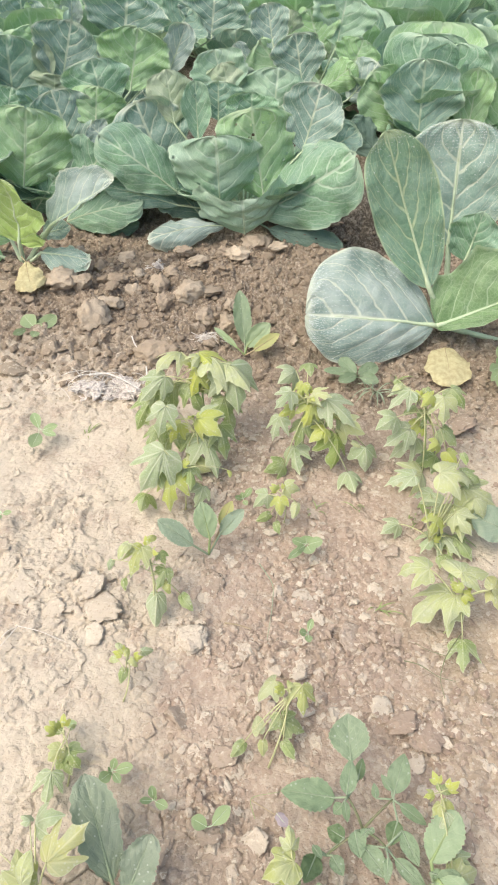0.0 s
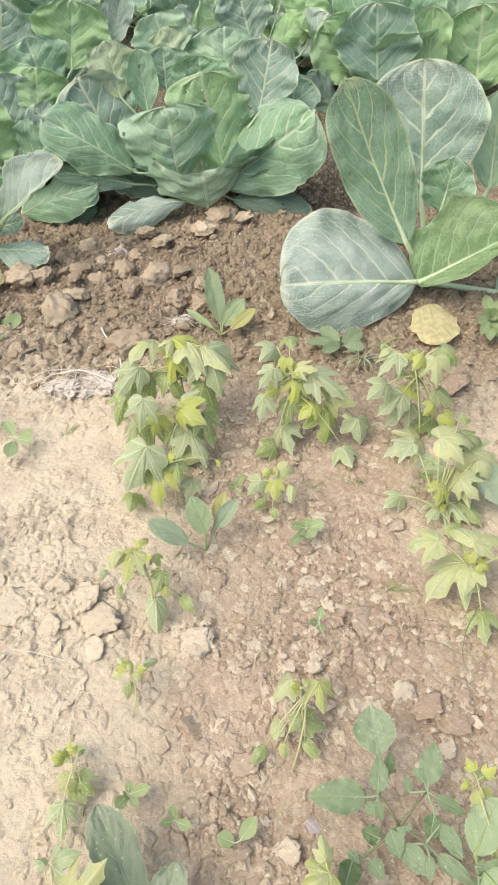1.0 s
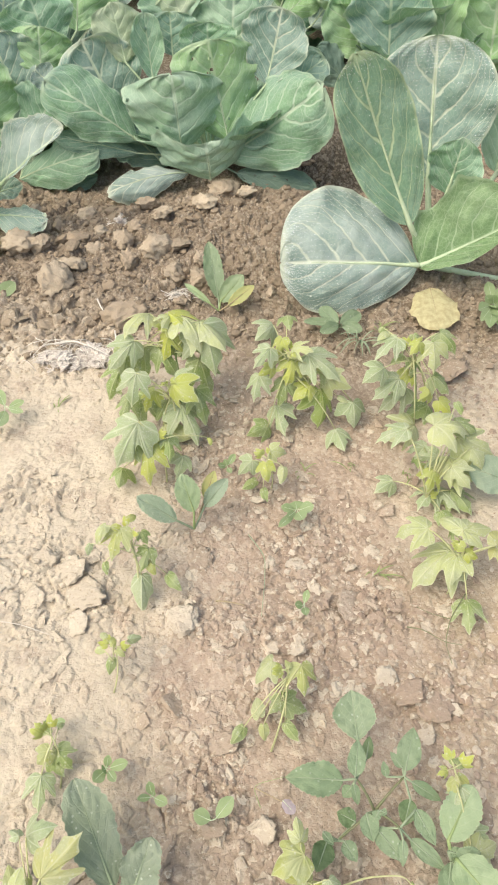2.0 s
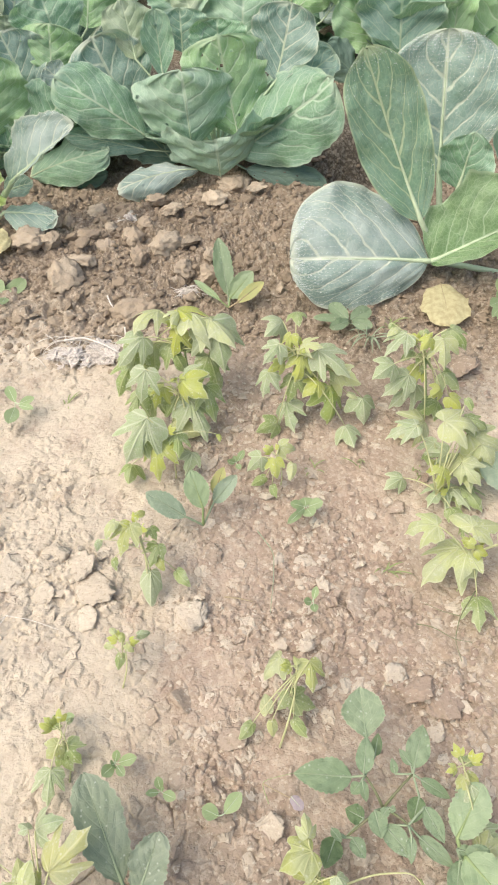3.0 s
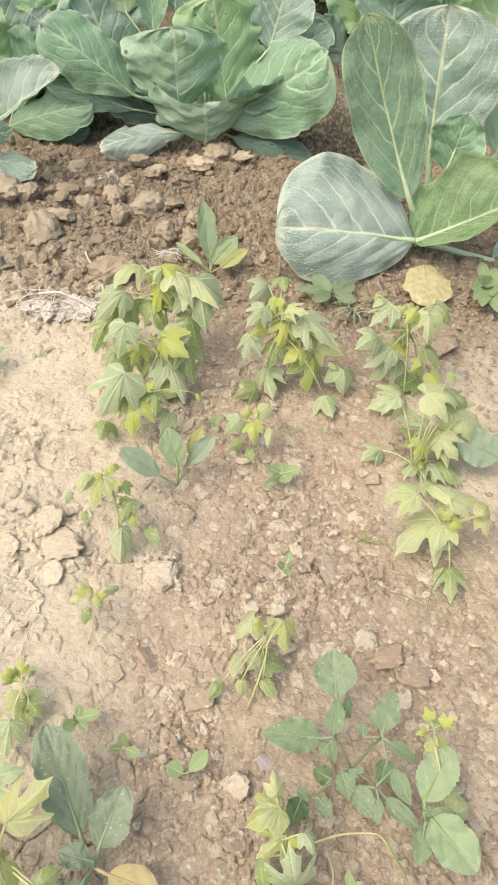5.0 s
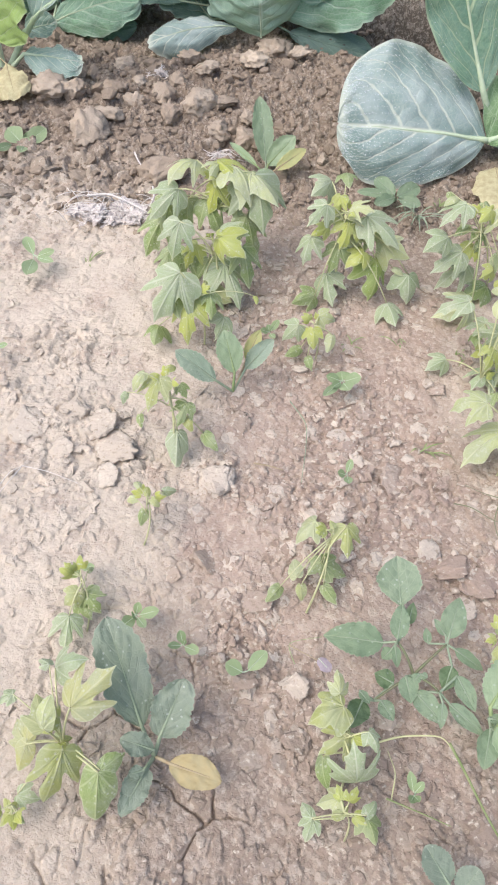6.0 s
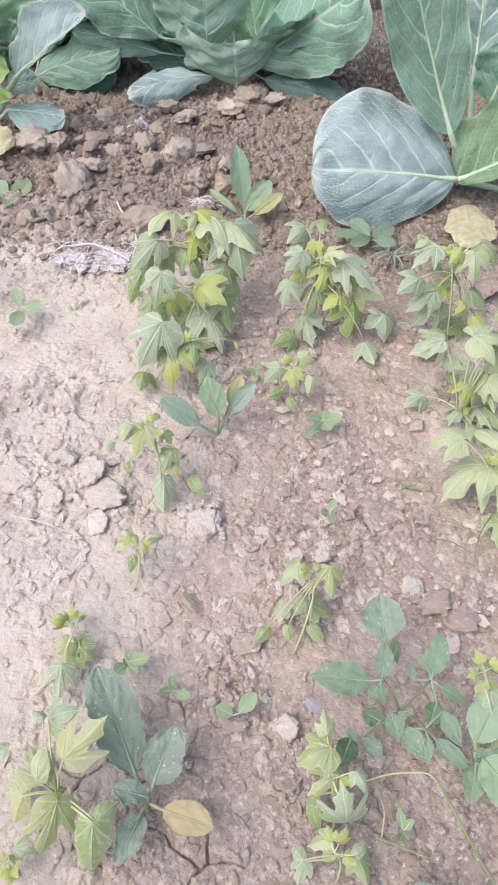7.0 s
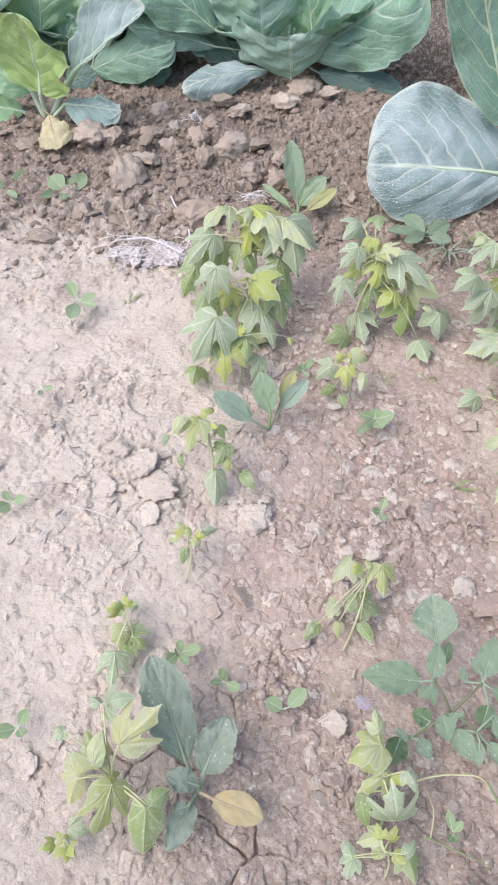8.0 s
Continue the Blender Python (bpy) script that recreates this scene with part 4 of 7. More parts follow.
def root_mat(place, size, seed):
    """A low matted clump of bleached dry roots and mould."""
    rng = np.random.default_rng(seed)
    ob = thing("dry_root_mat", (*place, 0.0), "bleached matted roots lying on crusted soil", "dead roots")
    for k in range(16):
        # crusted lumps of mouldy fibre
        a, r = rng.uniform(0, 6.28), rng.uniform(0, 1) ** 0.5
        c = vec(math.cos(a) * r * size[0] * 0.8, math.sin(a) * r * size[1] * 0.8, 0)
        me = lump_mesh("tuft", rng.uniform(0.25, 0.42) * size[1] + 0.006, rng, MAT["salt"], 3, 0.35, 0.5)
        t = part("tuft", me, ob)
        t.location = (c[0], c[1], float(ground_height(place[0] + c[0], place[1] + c[1])))
    for k in range(44):
        a = rng.uniform(0, 6.28)
        c = vec(rng.uniform(-1, 1) * size[0], rng.uniform(-1, 1) * size[1], 0)
        d = vec(math.cos(a), math.sin(a) * 0.5, 0) * rng.uniform(0.02, 0.05)
        pts = np.stack([c - d, c + vec(0, 0, rng.uniform(0.008, 0.02)), c + d])
        way = bow(pts[0], pts[2], pts[1] - (pts[0] + pts[2]) / 2, 8)
        way[:, 2] = np.maximum(way[:, 2], ground_height(way[:, 0] + place[0], way[:, 1] + place[1]) + 0.003)
        v, f = tube(way, np.full(8, rng.uniform(0.0005, 0.0010)), 5)
        part("root", mesh_of("root", v, f, MAT["bleached"]), ob)
    return ob


# ---- front row of cabbages ----

# shape shared by the round leaves of the cabbages
HEAD_LEAF = dict(ruffle=0.06, crinkle=0.12, ragged=0.065, tooth=0.03, peak=0.63, blunt=0.43, pucker=0.016, keel=0.01)

brassica(
    'cabbage', 'large green cabbage with pale veined leaves round a half-closed head', 'cabbage', (-0.095, 2.535, 0),
    [
        ((0.02, -0.165, 0.05), (0.014, -0.195, 0.185), 0.330, 'pale', dict(ruffle=0.025, fan=0.5, crinkle=0.07, ragged=0.05, cup=-0.42, bend=0.05, horns=0.30, keel=0.0, tears=0.004)),
        ((-0.057, -0.160, 0.072), (-0.322, -0.240, 0.043), 0.130, 'frost', dict(fan=0.85, cup=-0.45, bend=0.12, facing=(-0.1, -0.6, 0.75), **HEAD_LEAF)),
        ((0.107, -0.120, 0.050), (0.381, -0.130, -0.010), 0.107, 'dull', dict(cup=-0.2, bend=0.03, tears=0.04, **HEAD_LEAF)),
        ((-0.074, -0.120, 0.131), (-0.085, -0.120, 0.368), 0.345, 'pale', dict(cup=-0.4, bend=0.05, tears=0.006, **HEAD_LEAF)),
        ((0.072, -0.120, 0.104), (0.391, -0.100, 0.318), 0.270, 'cabbage', dict(cup=-0.3, bend=-0.04, lop=1.15, **HEAD_LEAF)),
        ((0.081, -0.070, 0.145), (0.028, -0.030, 0.436), 0.301, 'light', dict(cup=-0.3, bend=-0.04, tears=0.02, **HEAD_LEAF)),
        ((0.212, 0.000, 0.294), (0.263, 0.080, 0.491), 0.218, 'teal', dict(cup=0.25, bend=-0.05, **HEAD_LEAF)),
        ((0.262, 0.040, 0.263), (0.407, 0.100, 0.337), 0.142, 'blue', dict(cup=0.4, bend=-0.03, **HEAD_LEAF)),
        ((-0.270, -0.030, 0.174), (-0.385, 0.020, 0.431), 0.282, 'teal', dict(cup=0.25, bend=-0.05, **HEAD_LEAF)),
        ((-0.231, -0.090, 0.159), (-0.489, -0.120, 0.360), 0.177, 'cabbage', dict(cup=-0.35, bend=0.06, lop=1.25, **HEAD_LEAF)),
        ((-0.252, 0.030, 0.360), (-0.284, 0.090, 0.517), 0.166, 'cream', dict(cup=-0.3, bend=-0.03, **HEAD_LEAF)),
        ((-0.160, -0.020, 0.324), (-0.171, 0.020, 0.502), 0.109, 'cabbage', dict(cup=0.5, bend=-0.04, **HEAD_LEAF)),
        ((-0.075, 0.100, 0.431), (-0.119, 0.160, 0.568), 0.199, 'pale', dict(cup=0.35, bend=-0.03, **HEAD_LEAF)),
        ((-0.047, 0.080, 0.413), (-0.087, 0.130, 0.536), 0.199, 'cream', dict(cup=-0.3, bend=-0.03, **HEAD_LEAF)),
        ((0.099, 0.050, 0.379), (0.109, 0.110, 0.530), 0.250, 'pale', dict(cup=-0.3, bend=-0.03, **HEAD_LEAF)),
        ((-0.094, 0.030, 0.378), (-0.095, 0.060, 0.494), 0.176, 'blue', dict(cup=0.3, bend=-0.03, **HEAD_LEAF)),
        ((0.024, 0.020, 0.355), (0.023, 0.050, 0.466), 0.189, 'cabbage', dict(cup=0.3, bend=-0.03, **HEAD_LEAF)),
        ((-0.498, 0.020, 0.285), (-0.562, 0.030, 0.346), 0.093, 'frost', dict(cup=0.4, bend=-0.03, **HEAD_LEAF)),
        ((-0.236, -0.080, 0.107), (-0.503, -0.100, 0.175), 0.085, 'blue', dict(cup=-0.4, bend=0.05, **HEAD_LEAF)),
        ((-0.152, -0.020, 0.035), (-0.312, 0.000, 0.201), 0.190, 'blue', dict(cup=0.2, bend=-0.03, **HEAD_LEAF)),
        ((0.206, 0.060, 0.075), (0.302, 0.140, 0.256), 0.188, 'blue', dict(cup=0.2, bend=-0.03, **HEAD_LEAF)),
    ],
    rib=0.0038, seed=101, group='cabbages of the field', foot=(0, 0, 0.05), skirt=18, stems=(),
)

brassica(
    'cabbage', 'green cabbage with broad dark leaves spread over tilled soil', 'cabbage', (-0.777, 2.601, 0),
    [
        ((-0.153, -0.101, 0.130), (-0.100, -0.061, 0.400), 0.355, 'light', dict(cup=-0.2, bend=-0.03, **HEAD_LEAF)),
        ((0.031, 0.019, 0.230), (-0.040, 0.059, 0.427), 0.238, 'teal', dict(cup=0.25, bend=-0.04, **HEAD_LEAF)),
        ((0.138, 0.119, 0.354), (0.096, 0.159, 0.512), 0.253, 'cabbage', dict(cup=-0.2, bend=-0.03, **HEAD_LEAF)),
        ((0.106, 0.059, 0.293), (0.121, 0.099, 0.436), 0.214, 'light', dict(cup=-0.25, bend=-0.03, **HEAD_LEAF)),
        ((-0.115, 0.099, 0.325), (-0.107, 0.119, 0.428), 0.162, 'blue', dict(cup=0.3, bend=-0.03, **HEAD_LEAF)),
        ((-0.236, 0.049, 0.310), (-0.205, 0.099, 0.423), 0.186, 'cabbage', dict(cup=0.2, bend=-0.03, **HEAD_LEAF)),
        ((0.043, -0.031, 0.118), (0.170, -0.021, 0.276), 0.209, 'cabbage', dict(cup=0.2, bend=-0.03, **HEAD_LEAF)),
        ((-0.146, -0.061, 0.020), (-0.041, -0.061, 0.154), 0.199, 'cabbage', dict(cup=-0.2, bend=-0.03, **HEAD_LEAF)),
        ((0.008, -0.141, 0.020), (0.319, -0.181, 0.129), 0.160, 'cabbage', dict(cup=-0.25, bend=0.08, **HEAD_LEAF)),
        ((0.056, -0.161, 0.020), (0.291, -0.161, 0.035), 0.089, 'dull', dict(cup=0.1, bend=-0.03, **HEAD_LEAF)),
        ((-0.317, -0.051, 0.038), (-0.330, -0.021, 0.250), 0.334, 'cabbage', dict(cup=-0.2, bend=-0.03, **HEAD_LEAF)),
    ],
    rib=0.0038, seed=102, group='cabbages of the field', foot=(0, 0, 0.05), skirt=22, stems=(),
)

brassica(
    'cabbage', 'cabbage with bright green and blue-green veined upright leaves', 'cabbage', (-0.866, 3.300, 0),
    [
        ((-0.114, -0.040, 0.298), (-0.045, 0.000, 0.526), 0.283, 'teal', dict(cup=0.25, bend=-0.04, **HEAD_LEAF)),
        ((0.197, -0.060, 0.276), (0.246, -0.020, 0.512), 0.315, 'light', dict(cup=0.15, bend=-0.04, **HEAD_LEAF)),
        ((-0.332, -0.100, 0.202), (-0.322, -0.060, 0.478), 0.320, 'blue', dict(cup=0.2, bend=-0.04, **HEAD_LEAF)),
        ((-0.161, -0.060, 0.297), (-0.189, -0.040, 0.457), 0.103, 'cream', dict(cup=0.6, bend=-0.03, **HEAD_LEAF)),
        ((-0.136, -0.100, 0.262), (-0.120, -0.100, 0.342), 0.206, 'cream', dict(cup=-0.3, bend=-0.03, **HEAD_LEAF)),
        ((0.088, 0.000, 0.346), (0.092, 0.020, 0.444), 0.089, 'cream', dict(cup=0.5, bend=-0.03, **HEAD_LEAF)),
        ((0.356, 0.020, 0.327), (0.443, 0.050, 0.520), 0.131, 'frost', dict(cup=0.3, bend=-0.03, **HEAD_LEAF)),
        ((-0.233, 0.060, 0.366), (-0.262, 0.100, 0.488), 0.213, 'light', dict(cup=0.2, bend=-0.03, **HEAD_LEAF)),
        ((0.317, -0.100, 0.217), (0.259, -0.100, 0.289), 0.204, 'teal', dict(cup=0.2, bend=-0.03, **HEAD_LEAF)),
        ((0.295, 0.060, 0.323), (0.080, 0.100, 0.409), 0.246, 'blue', dict(cup=0.2, bend=-0.03, **HEAD_LEAF)),
        ((-0.001, 0.050, 0.331), (-0.030, 0.100, 0.449), 0.228, 'cabbage', dict(cup=0.2, bend=-0.03, **HEAD_LEAF)),
    ],
    rib=0.0038, seed=112, group='cabbages of the field', foot=(0, 0, 0.05), skirt=22, stems=(),
)

brassica(
    'cabbage', 'blue-green cabbage with tall veined leaves in the field', 'cabbage', (-0.936, 3.950, 0),
    [
        ((-0.447, 0.000, 0.299), (-0.448, 0.040, 0.487), 0.277, 'teal', dict(cup=0.25, bend=-0.03, **HEAD_LEAF)),
        ((0.089, -0.050, 0.308), (0.122, 0.000, 0.529), 0.415, 'teal', dict(cup=0.2, bend=-0.03, **HEAD_LEAF)),
        ((0.326, 0.000, 0.320), (0.424, 0.050, 0.463), 0.267, 'blue', dict(cup=0.25, bend=-0.03, **HEAD_LEAF)),
        ((-0.152, -0.100, 0.377), (-0.141, -0.080, 0.524), 0.116, 'frost', dict(cup=0.5, bend=-0.03, **HEAD_LEAF)),
        ((-0.323, 0.060, 0.332), (-0.326, 0.100, 0.480), 0.245, 'light', dict(cup=0.2, bend=-0.03, **HEAD_LEAF)),
        ((0.527, 0.050, 0.324), (0.545, 0.100, 0.515), 0.341, 'teal', dict(cup=0.2, bend=-0.03, **HEAD_LEAF)),
        ((0.290, 0.120, 0.386), (0.255, 0.160, 0.523), 0.304, 'pale', dict(cup=0.2, bend=-0.03, **HEAD_LEAF)),
        ((-0.114, 0.100, 0.363), (-0.107, 0.150, 0.501), 0.243, 'cabbage', dict(cup=-0.2, bend=-0.03, **HEAD_LEAF)),
    ],
    rib=0.0038, seed=113, group='cabbages of the field', foot=(0, 0, 0.05), skirt=22, stems=(),
)

brassica(
    'cabbage', 'pale green cabbage with upright veined leaves in the field', 'cabbage', (0.079, 3.550, 0),
    [
        ((-0.133, -0.050, 0.401), (-0.169, 0.000, 0.567), 0.181, 'teal', dict(cup=0.25, bend=-0.03, **HEAD_LEAF)),
        ((-0.058, 0.020, 0.417), (-0.065, 0.050, 0.536), 0.109, 'cream', dict(cup=-0.3, bend=-0.03, **HEAD_LEAF)),
        ((-0.038, -0.060, 0.256), (-0.199, -0.060, 0.434), 0.246, 'light', dict(cup=-0.2, bend=-0.03, **HEAD_LEAF)),
        ((0.008, -0.100, 0.268), (-0.037, -0.060, 0.467), 0.239, 'teal', dict(cup=0.2, bend=-0.03, **HEAD_LEAF)),
        ((-0.210, -0.050, 0.324), (-0.314, -0.050, 0.415), 0.084, 'frost', dict(cup=-0.3, bend=-0.03, **HEAD_LEAF)),
        ((0.090, -0.100, 0.250), (0.240, -0.100, 0.364), 0.140, 'light', dict(cup=-0.3, bend=-0.03, **HEAD_LEAF)),
        ((0.077, 0.040, 0.387), (0.015, 0.080, 0.537), 0.245, 'light', dict(cup=0.2, bend=-0.03, **HEAD_LEAF)),
        ((0.151, 0.050, 0.402), (0.182, 0.100, 0.589), 0.291, 'pale', dict(cup=0.2, bend=-0.03, **HEAD_LEAF)),
        ((0.218, -0.120, 0.218), (0.340, -0.100, 0.367), 0.186, 'frost', dict(cup=-0.25, bend=-0.03, **HEAD_LEAF)),
        ((0.219, 0.000, 0.302), (0.272, 0.030, 0.431), 0.209, 'light', dict(cup=0.25, bend=-0.03, **HEAD_LEAF)),
    ],
    rib=0.0038, seed=114, group='cabbages of the field', foot=(0, 0, 0.05), skirt=22, stems=(),
)

brassica(
    'cabbage', 'yellow-green cabbage with upright veined leaves behind the young one', 'cabbage', (0.744, 3.281, 0),
    [
        ((-0.13, -0.06, 0.125), (-0.146, -0.02, 0.431), 0.339, 'blue', dict(cup=0.3, bend=-0.05, **HEAD_LEAF)),
        ((0.078, -0.06, 0.13), (0.077, -0.03, 0.408), 0.164, 'light', dict(cup=0.3, bend=-0.03, **HEAD_LEAF)),
        ((0.289, -0.06, 0.084), (0.275, -0.02, 0.401), 0.398, 'light', dict(cup=0.15, bend=-0.04, **HEAD_LEAF)),
        ((-0.193, -0.02, 0.134), (-0.357, 0.02, 0.368), 0.249, 'light', dict(cup=0.2, bend=-0.03, **HEAD_LEAF)),
        ((0.009, 0.06, 0.166), (0, 0.12, 0.464), 0.325, 'cabbage', dict(cup=0.3, bend=-0.03, **HEAD_LEAF)),
        ((0.203, 0.06, 0.154), (0.203, 0.12, 0.47), 0.351, 'pale', dict(cup=0.3, bend=-0.03, **HEAD_LEAF)),
        ((0.444, -0.02, 0.05), (0.54, 0, 0.277), 0.326, 'cabbage', dict(cup=0.2, bend=-0.03, **HEAD_LEAF)),
        ((-0.294, -0.1, 0.076), (-0.439, -0.12, 0.202), 0.162, 'dull', dict(cup=-0.3, bend=-0.03, **HEAD_LEAF)),
    ],
    rib=0.0038, seed=103, group='cabbages of the field', foot=(0, 0, 0.05), skirt=22, stems=(),
)

brassica(
    'young_cabbage', 'young open cabbage with big waxy blue-green leaves and pale ribs', 'cabbage', (0.579, 1.816, 0),
    [
        ((-0.074, -0.02, 0.189), (-0.248, 0.03, 0.588), 0.188, 'bold', dict(ragged=0.03, cup=0.2, bend=-0.04, ruffle=0.045, peak=0.58, blunt=0.46, tears=0.004, dew=320)),
        ((-0.019, 0.1, 0.262), (-0.03, 0.2, 0.574), 0.323, 'teal', dict(ragged=0.02, cup=0.12, bend=-0.03, ruffle=0.035, peak=0.55, blunt=0.47, dew=2400)),
        ((0.032, 0.07, 0.228), (0.052, 0.08, 0.37), 0.142, 'cabbage', dict(cup=0.2, bend=-0.02, ruffle=0.06, peak=0.5, blunt=0.55)),
        ((-0.038, -0.06, 0.088), (0.204, -0.08, 0.24), 0.303, 'fresh', dict(facing=(0, -0.7, 0.7), lop=0.3, pucker=0.03, cup=0.3, bend=-0.03, ruffle=0.03, peak=0.5, blunt=0.42, tooth=0.01)),
        ((-0.045, -0.06, 0.09), (-0.416, -0.115, 0.137), 0.255, 'frost', dict(facing=(0.05, -0.72, 0.69), lop=1.62, ragged=0.022, cup=-0.22, bend=0.05, ruffle=0.04, peak=0.60, blunt=0.44, dew=3000, pucker=0.04)),
        ((0.182, 0.16, 0.244), (0.178, 0.2, 0.486), 0.128, 'pale', dict(ragged=0.05, cup=0.35, bend=-0.03, ruffle=0.05, peak=0.55, blunt=0.45)),
        ((0.193, -0.03, 0.024), (0.369, 0, 0), 0.191, 'blue', dict(cup=0.1, bend=0.03, ruffle=0.04, peak=0.5)),
    ],
    rib=0.008, seed=104, group='', foot=(0, 0, 0.05), skirt=0, stems=(),
)

brassica(
    'young_cabbage', 'small young cabbage with upright pale-stalked leaves', 'cabbage', (-0.819, 2.111, 0),
    [
        ((0.131, -0.021, 0.176), (0.37, -0.051, 0.35), 0.20, 'frost', dict(facing=(-0.25, -0.75, 0.6), lop=0.28, cup=0.3, bend=0.02, ruffle=0.03, peak=0.52, blunt=0.45, tooth=0.05, dew=420)),
        ((0.018, -0.031, 0.118), (0.012, -0.051, 0.335), 0.27, 'lime', dict(facing=(-0.3, -0.6, 0.8), lop=1.25, cup=0.25, bend=-0.03, ruffle=0.04, peak=0.5, blunt=0.42, tooth=0.02)),
        ((0.088, 0.009, 0.134), (0.177, 0.029, 0.152), 0.07, 'teal', dict(facing=(0, -0.7, 0.7), cup=0.2, bend=0.02, blunt=0.42)),
        ((0.093, -0.051, 0.095), (0.269, -0.091, 0.098), 0.072, 'teal', dict(facing=(0.1, -0.55, 0.8), lop=1.5, cup=-0.25, bend=0.05, ruffle=0.08, ragged=0.12, tooth=0.08, peak=0.55, blunt=0.36, dew=200)),
        ((-0.07, 0, 0.045), (-0.222, -0.02, 0.079), 0.097, 'light', dict(cup=0.2, bend=0.05)),
        ((-0.034, 0.02, 0.1), (-0.169, 0.02, 0.183), 0.115, 'light', dict(cup=0.2, bend=0.05)),
    ],
    rib=0.0075, seed=105, group='', foot=(0, 0, 0.01), skirt=0, stems=(),
)

brassica(
    'weed', 'toothed broad-leaved weed with grey-green upright leaves on crusted soil', 'weed', (-0.012, 0.931, 0),
    [
        ((-0.032, -0.002, 0.04), (-0.107, 0.018, 0.09), 0.042, 'greyleaf', dict(cup=0.12, bend=0.04, ruffle=0.02, peak=0.5, blunt=0.68, tooth=0.11, nu=15, nv=44, pucker=0.02, ragged=0.03)),
        ((0.002, 0.012, 0.05), (-0.022, 0.059, 0.11), 0.047, 'weed', dict(cup=0.1, bend=0.04, ruffle=0.02, peak=0.5, blunt=0.68, tooth=0.11, nu=15, nv=44, pucker=0.02, ragged=0.03)),
        ((0.021, 0.034, 0.04), (0.07, 0.055, 0.1), 0.034, 'greyleaf', dict(cup=0.35, bend=0.04, ruffle=0.02, peak=0.5, blunt=0.68, tooth=0.11, nu=15, nv=44, pucker=0.02, ragged=0.03)),
        ((0.021, 0.047, 0.05), (0.044, 0.067, 0.11), 0.027, 'yellowgreen', dict(cup=0.3, bend=0.04, ruffle=0.02, peak=0.5, blunt=0.68, tooth=0.11, nu=15, nv=44, pucker=0.02, ragged=0.03)),
    ],
    rib=0.003, seed=106, group='', foot=(0, 0, 0.01), skirt=0, stems=(),
)

brassica(
    'weed', 'low weed with broad grey-green leaves beside the seedlings', 'weed', (0.66, 1.02, 0),
    [
        ((-0.035, 0.0, 0.05), (-0.118, 0.025, 0.07), 0.075, 'greyleaf', dict(cup=0.15, bend=0.05, ruffle=0.03, peak=0.5, blunt=0.5, tooth=0.05, nu=15, nv=44, ragged=0.03)),
        ((0.01, -0.02, 0.05), (0.06, -0.07, 0.06), 0.06, 'greyleaf', dict(cup=0.15, bend=0.05, ruffle=0.03, peak=0.5, blunt=0.5, tooth=0.05, nu=15, nv=44, ragged=0.03)),
        ((0.0, 0.03, 0.05), (0.02, 0.10, 0.08), 0.06, 'weed', dict(cup=0.15, bend=0.05, ruffle=0.03, peak=0.5, blunt=0.5, tooth=0.05, nu=15, nv=44, ragged=0.03)),
    ],
    rib=0.003, seed=121, group='', foot=(0, 0, 0.01), skirt=0, stems=(),
)

brassica(
    'weed', 'small toothed weed with one yellowing leaf among clods', 'weed', (-0.006, 1.665, 0),
    [
        ((-0.002, 0.029, 0.03), (-0.030, 0.150, 0.135), 0.052, 'shade', dict(cup=0.3, bend=0.04, ruffle=0.02, peak=0.5, blunt=0.68, tooth=0.11, nu=15, nv=44, pucker=0.02, ragged=0.03)),
        ((0.004, 0.016, 0.03), (0.068, 0.052, 0.09), 0.053, 'weed', dict(cup=0.2, bend=0.04, ruffle=0.02, peak=0.5, blunt=0.68, tooth=0.11, nu=15, nv=44, pucker=0.02, ragged=0.03)),
        ((0.026, -0.003, 0.03), (0.097, 0.032, 0.07), 0.034, 'yellowgreen', dict(cup=0.2, bend=0.04, ruffle=0.02, peak=0.5, blunt=0.68, tooth=0.11, nu=15, nv=44, pucker=0.02, ragged=0.03)),
        ((-0.021, 0.004, 0.03), (-0.099, 0.075, 0.05), 0.019, 'weed', dict(cup=0.4, bend=0.04, ruffle=0.02, peak=0.5, blunt=0.68, tooth=0.11, nu=15, nv=44, pucker=0.02, ragged=0.03)),
    ],
    rib=0.003, seed=107, group='', foot=(0, 0, 0.01), skirt=0, stems=(),
)

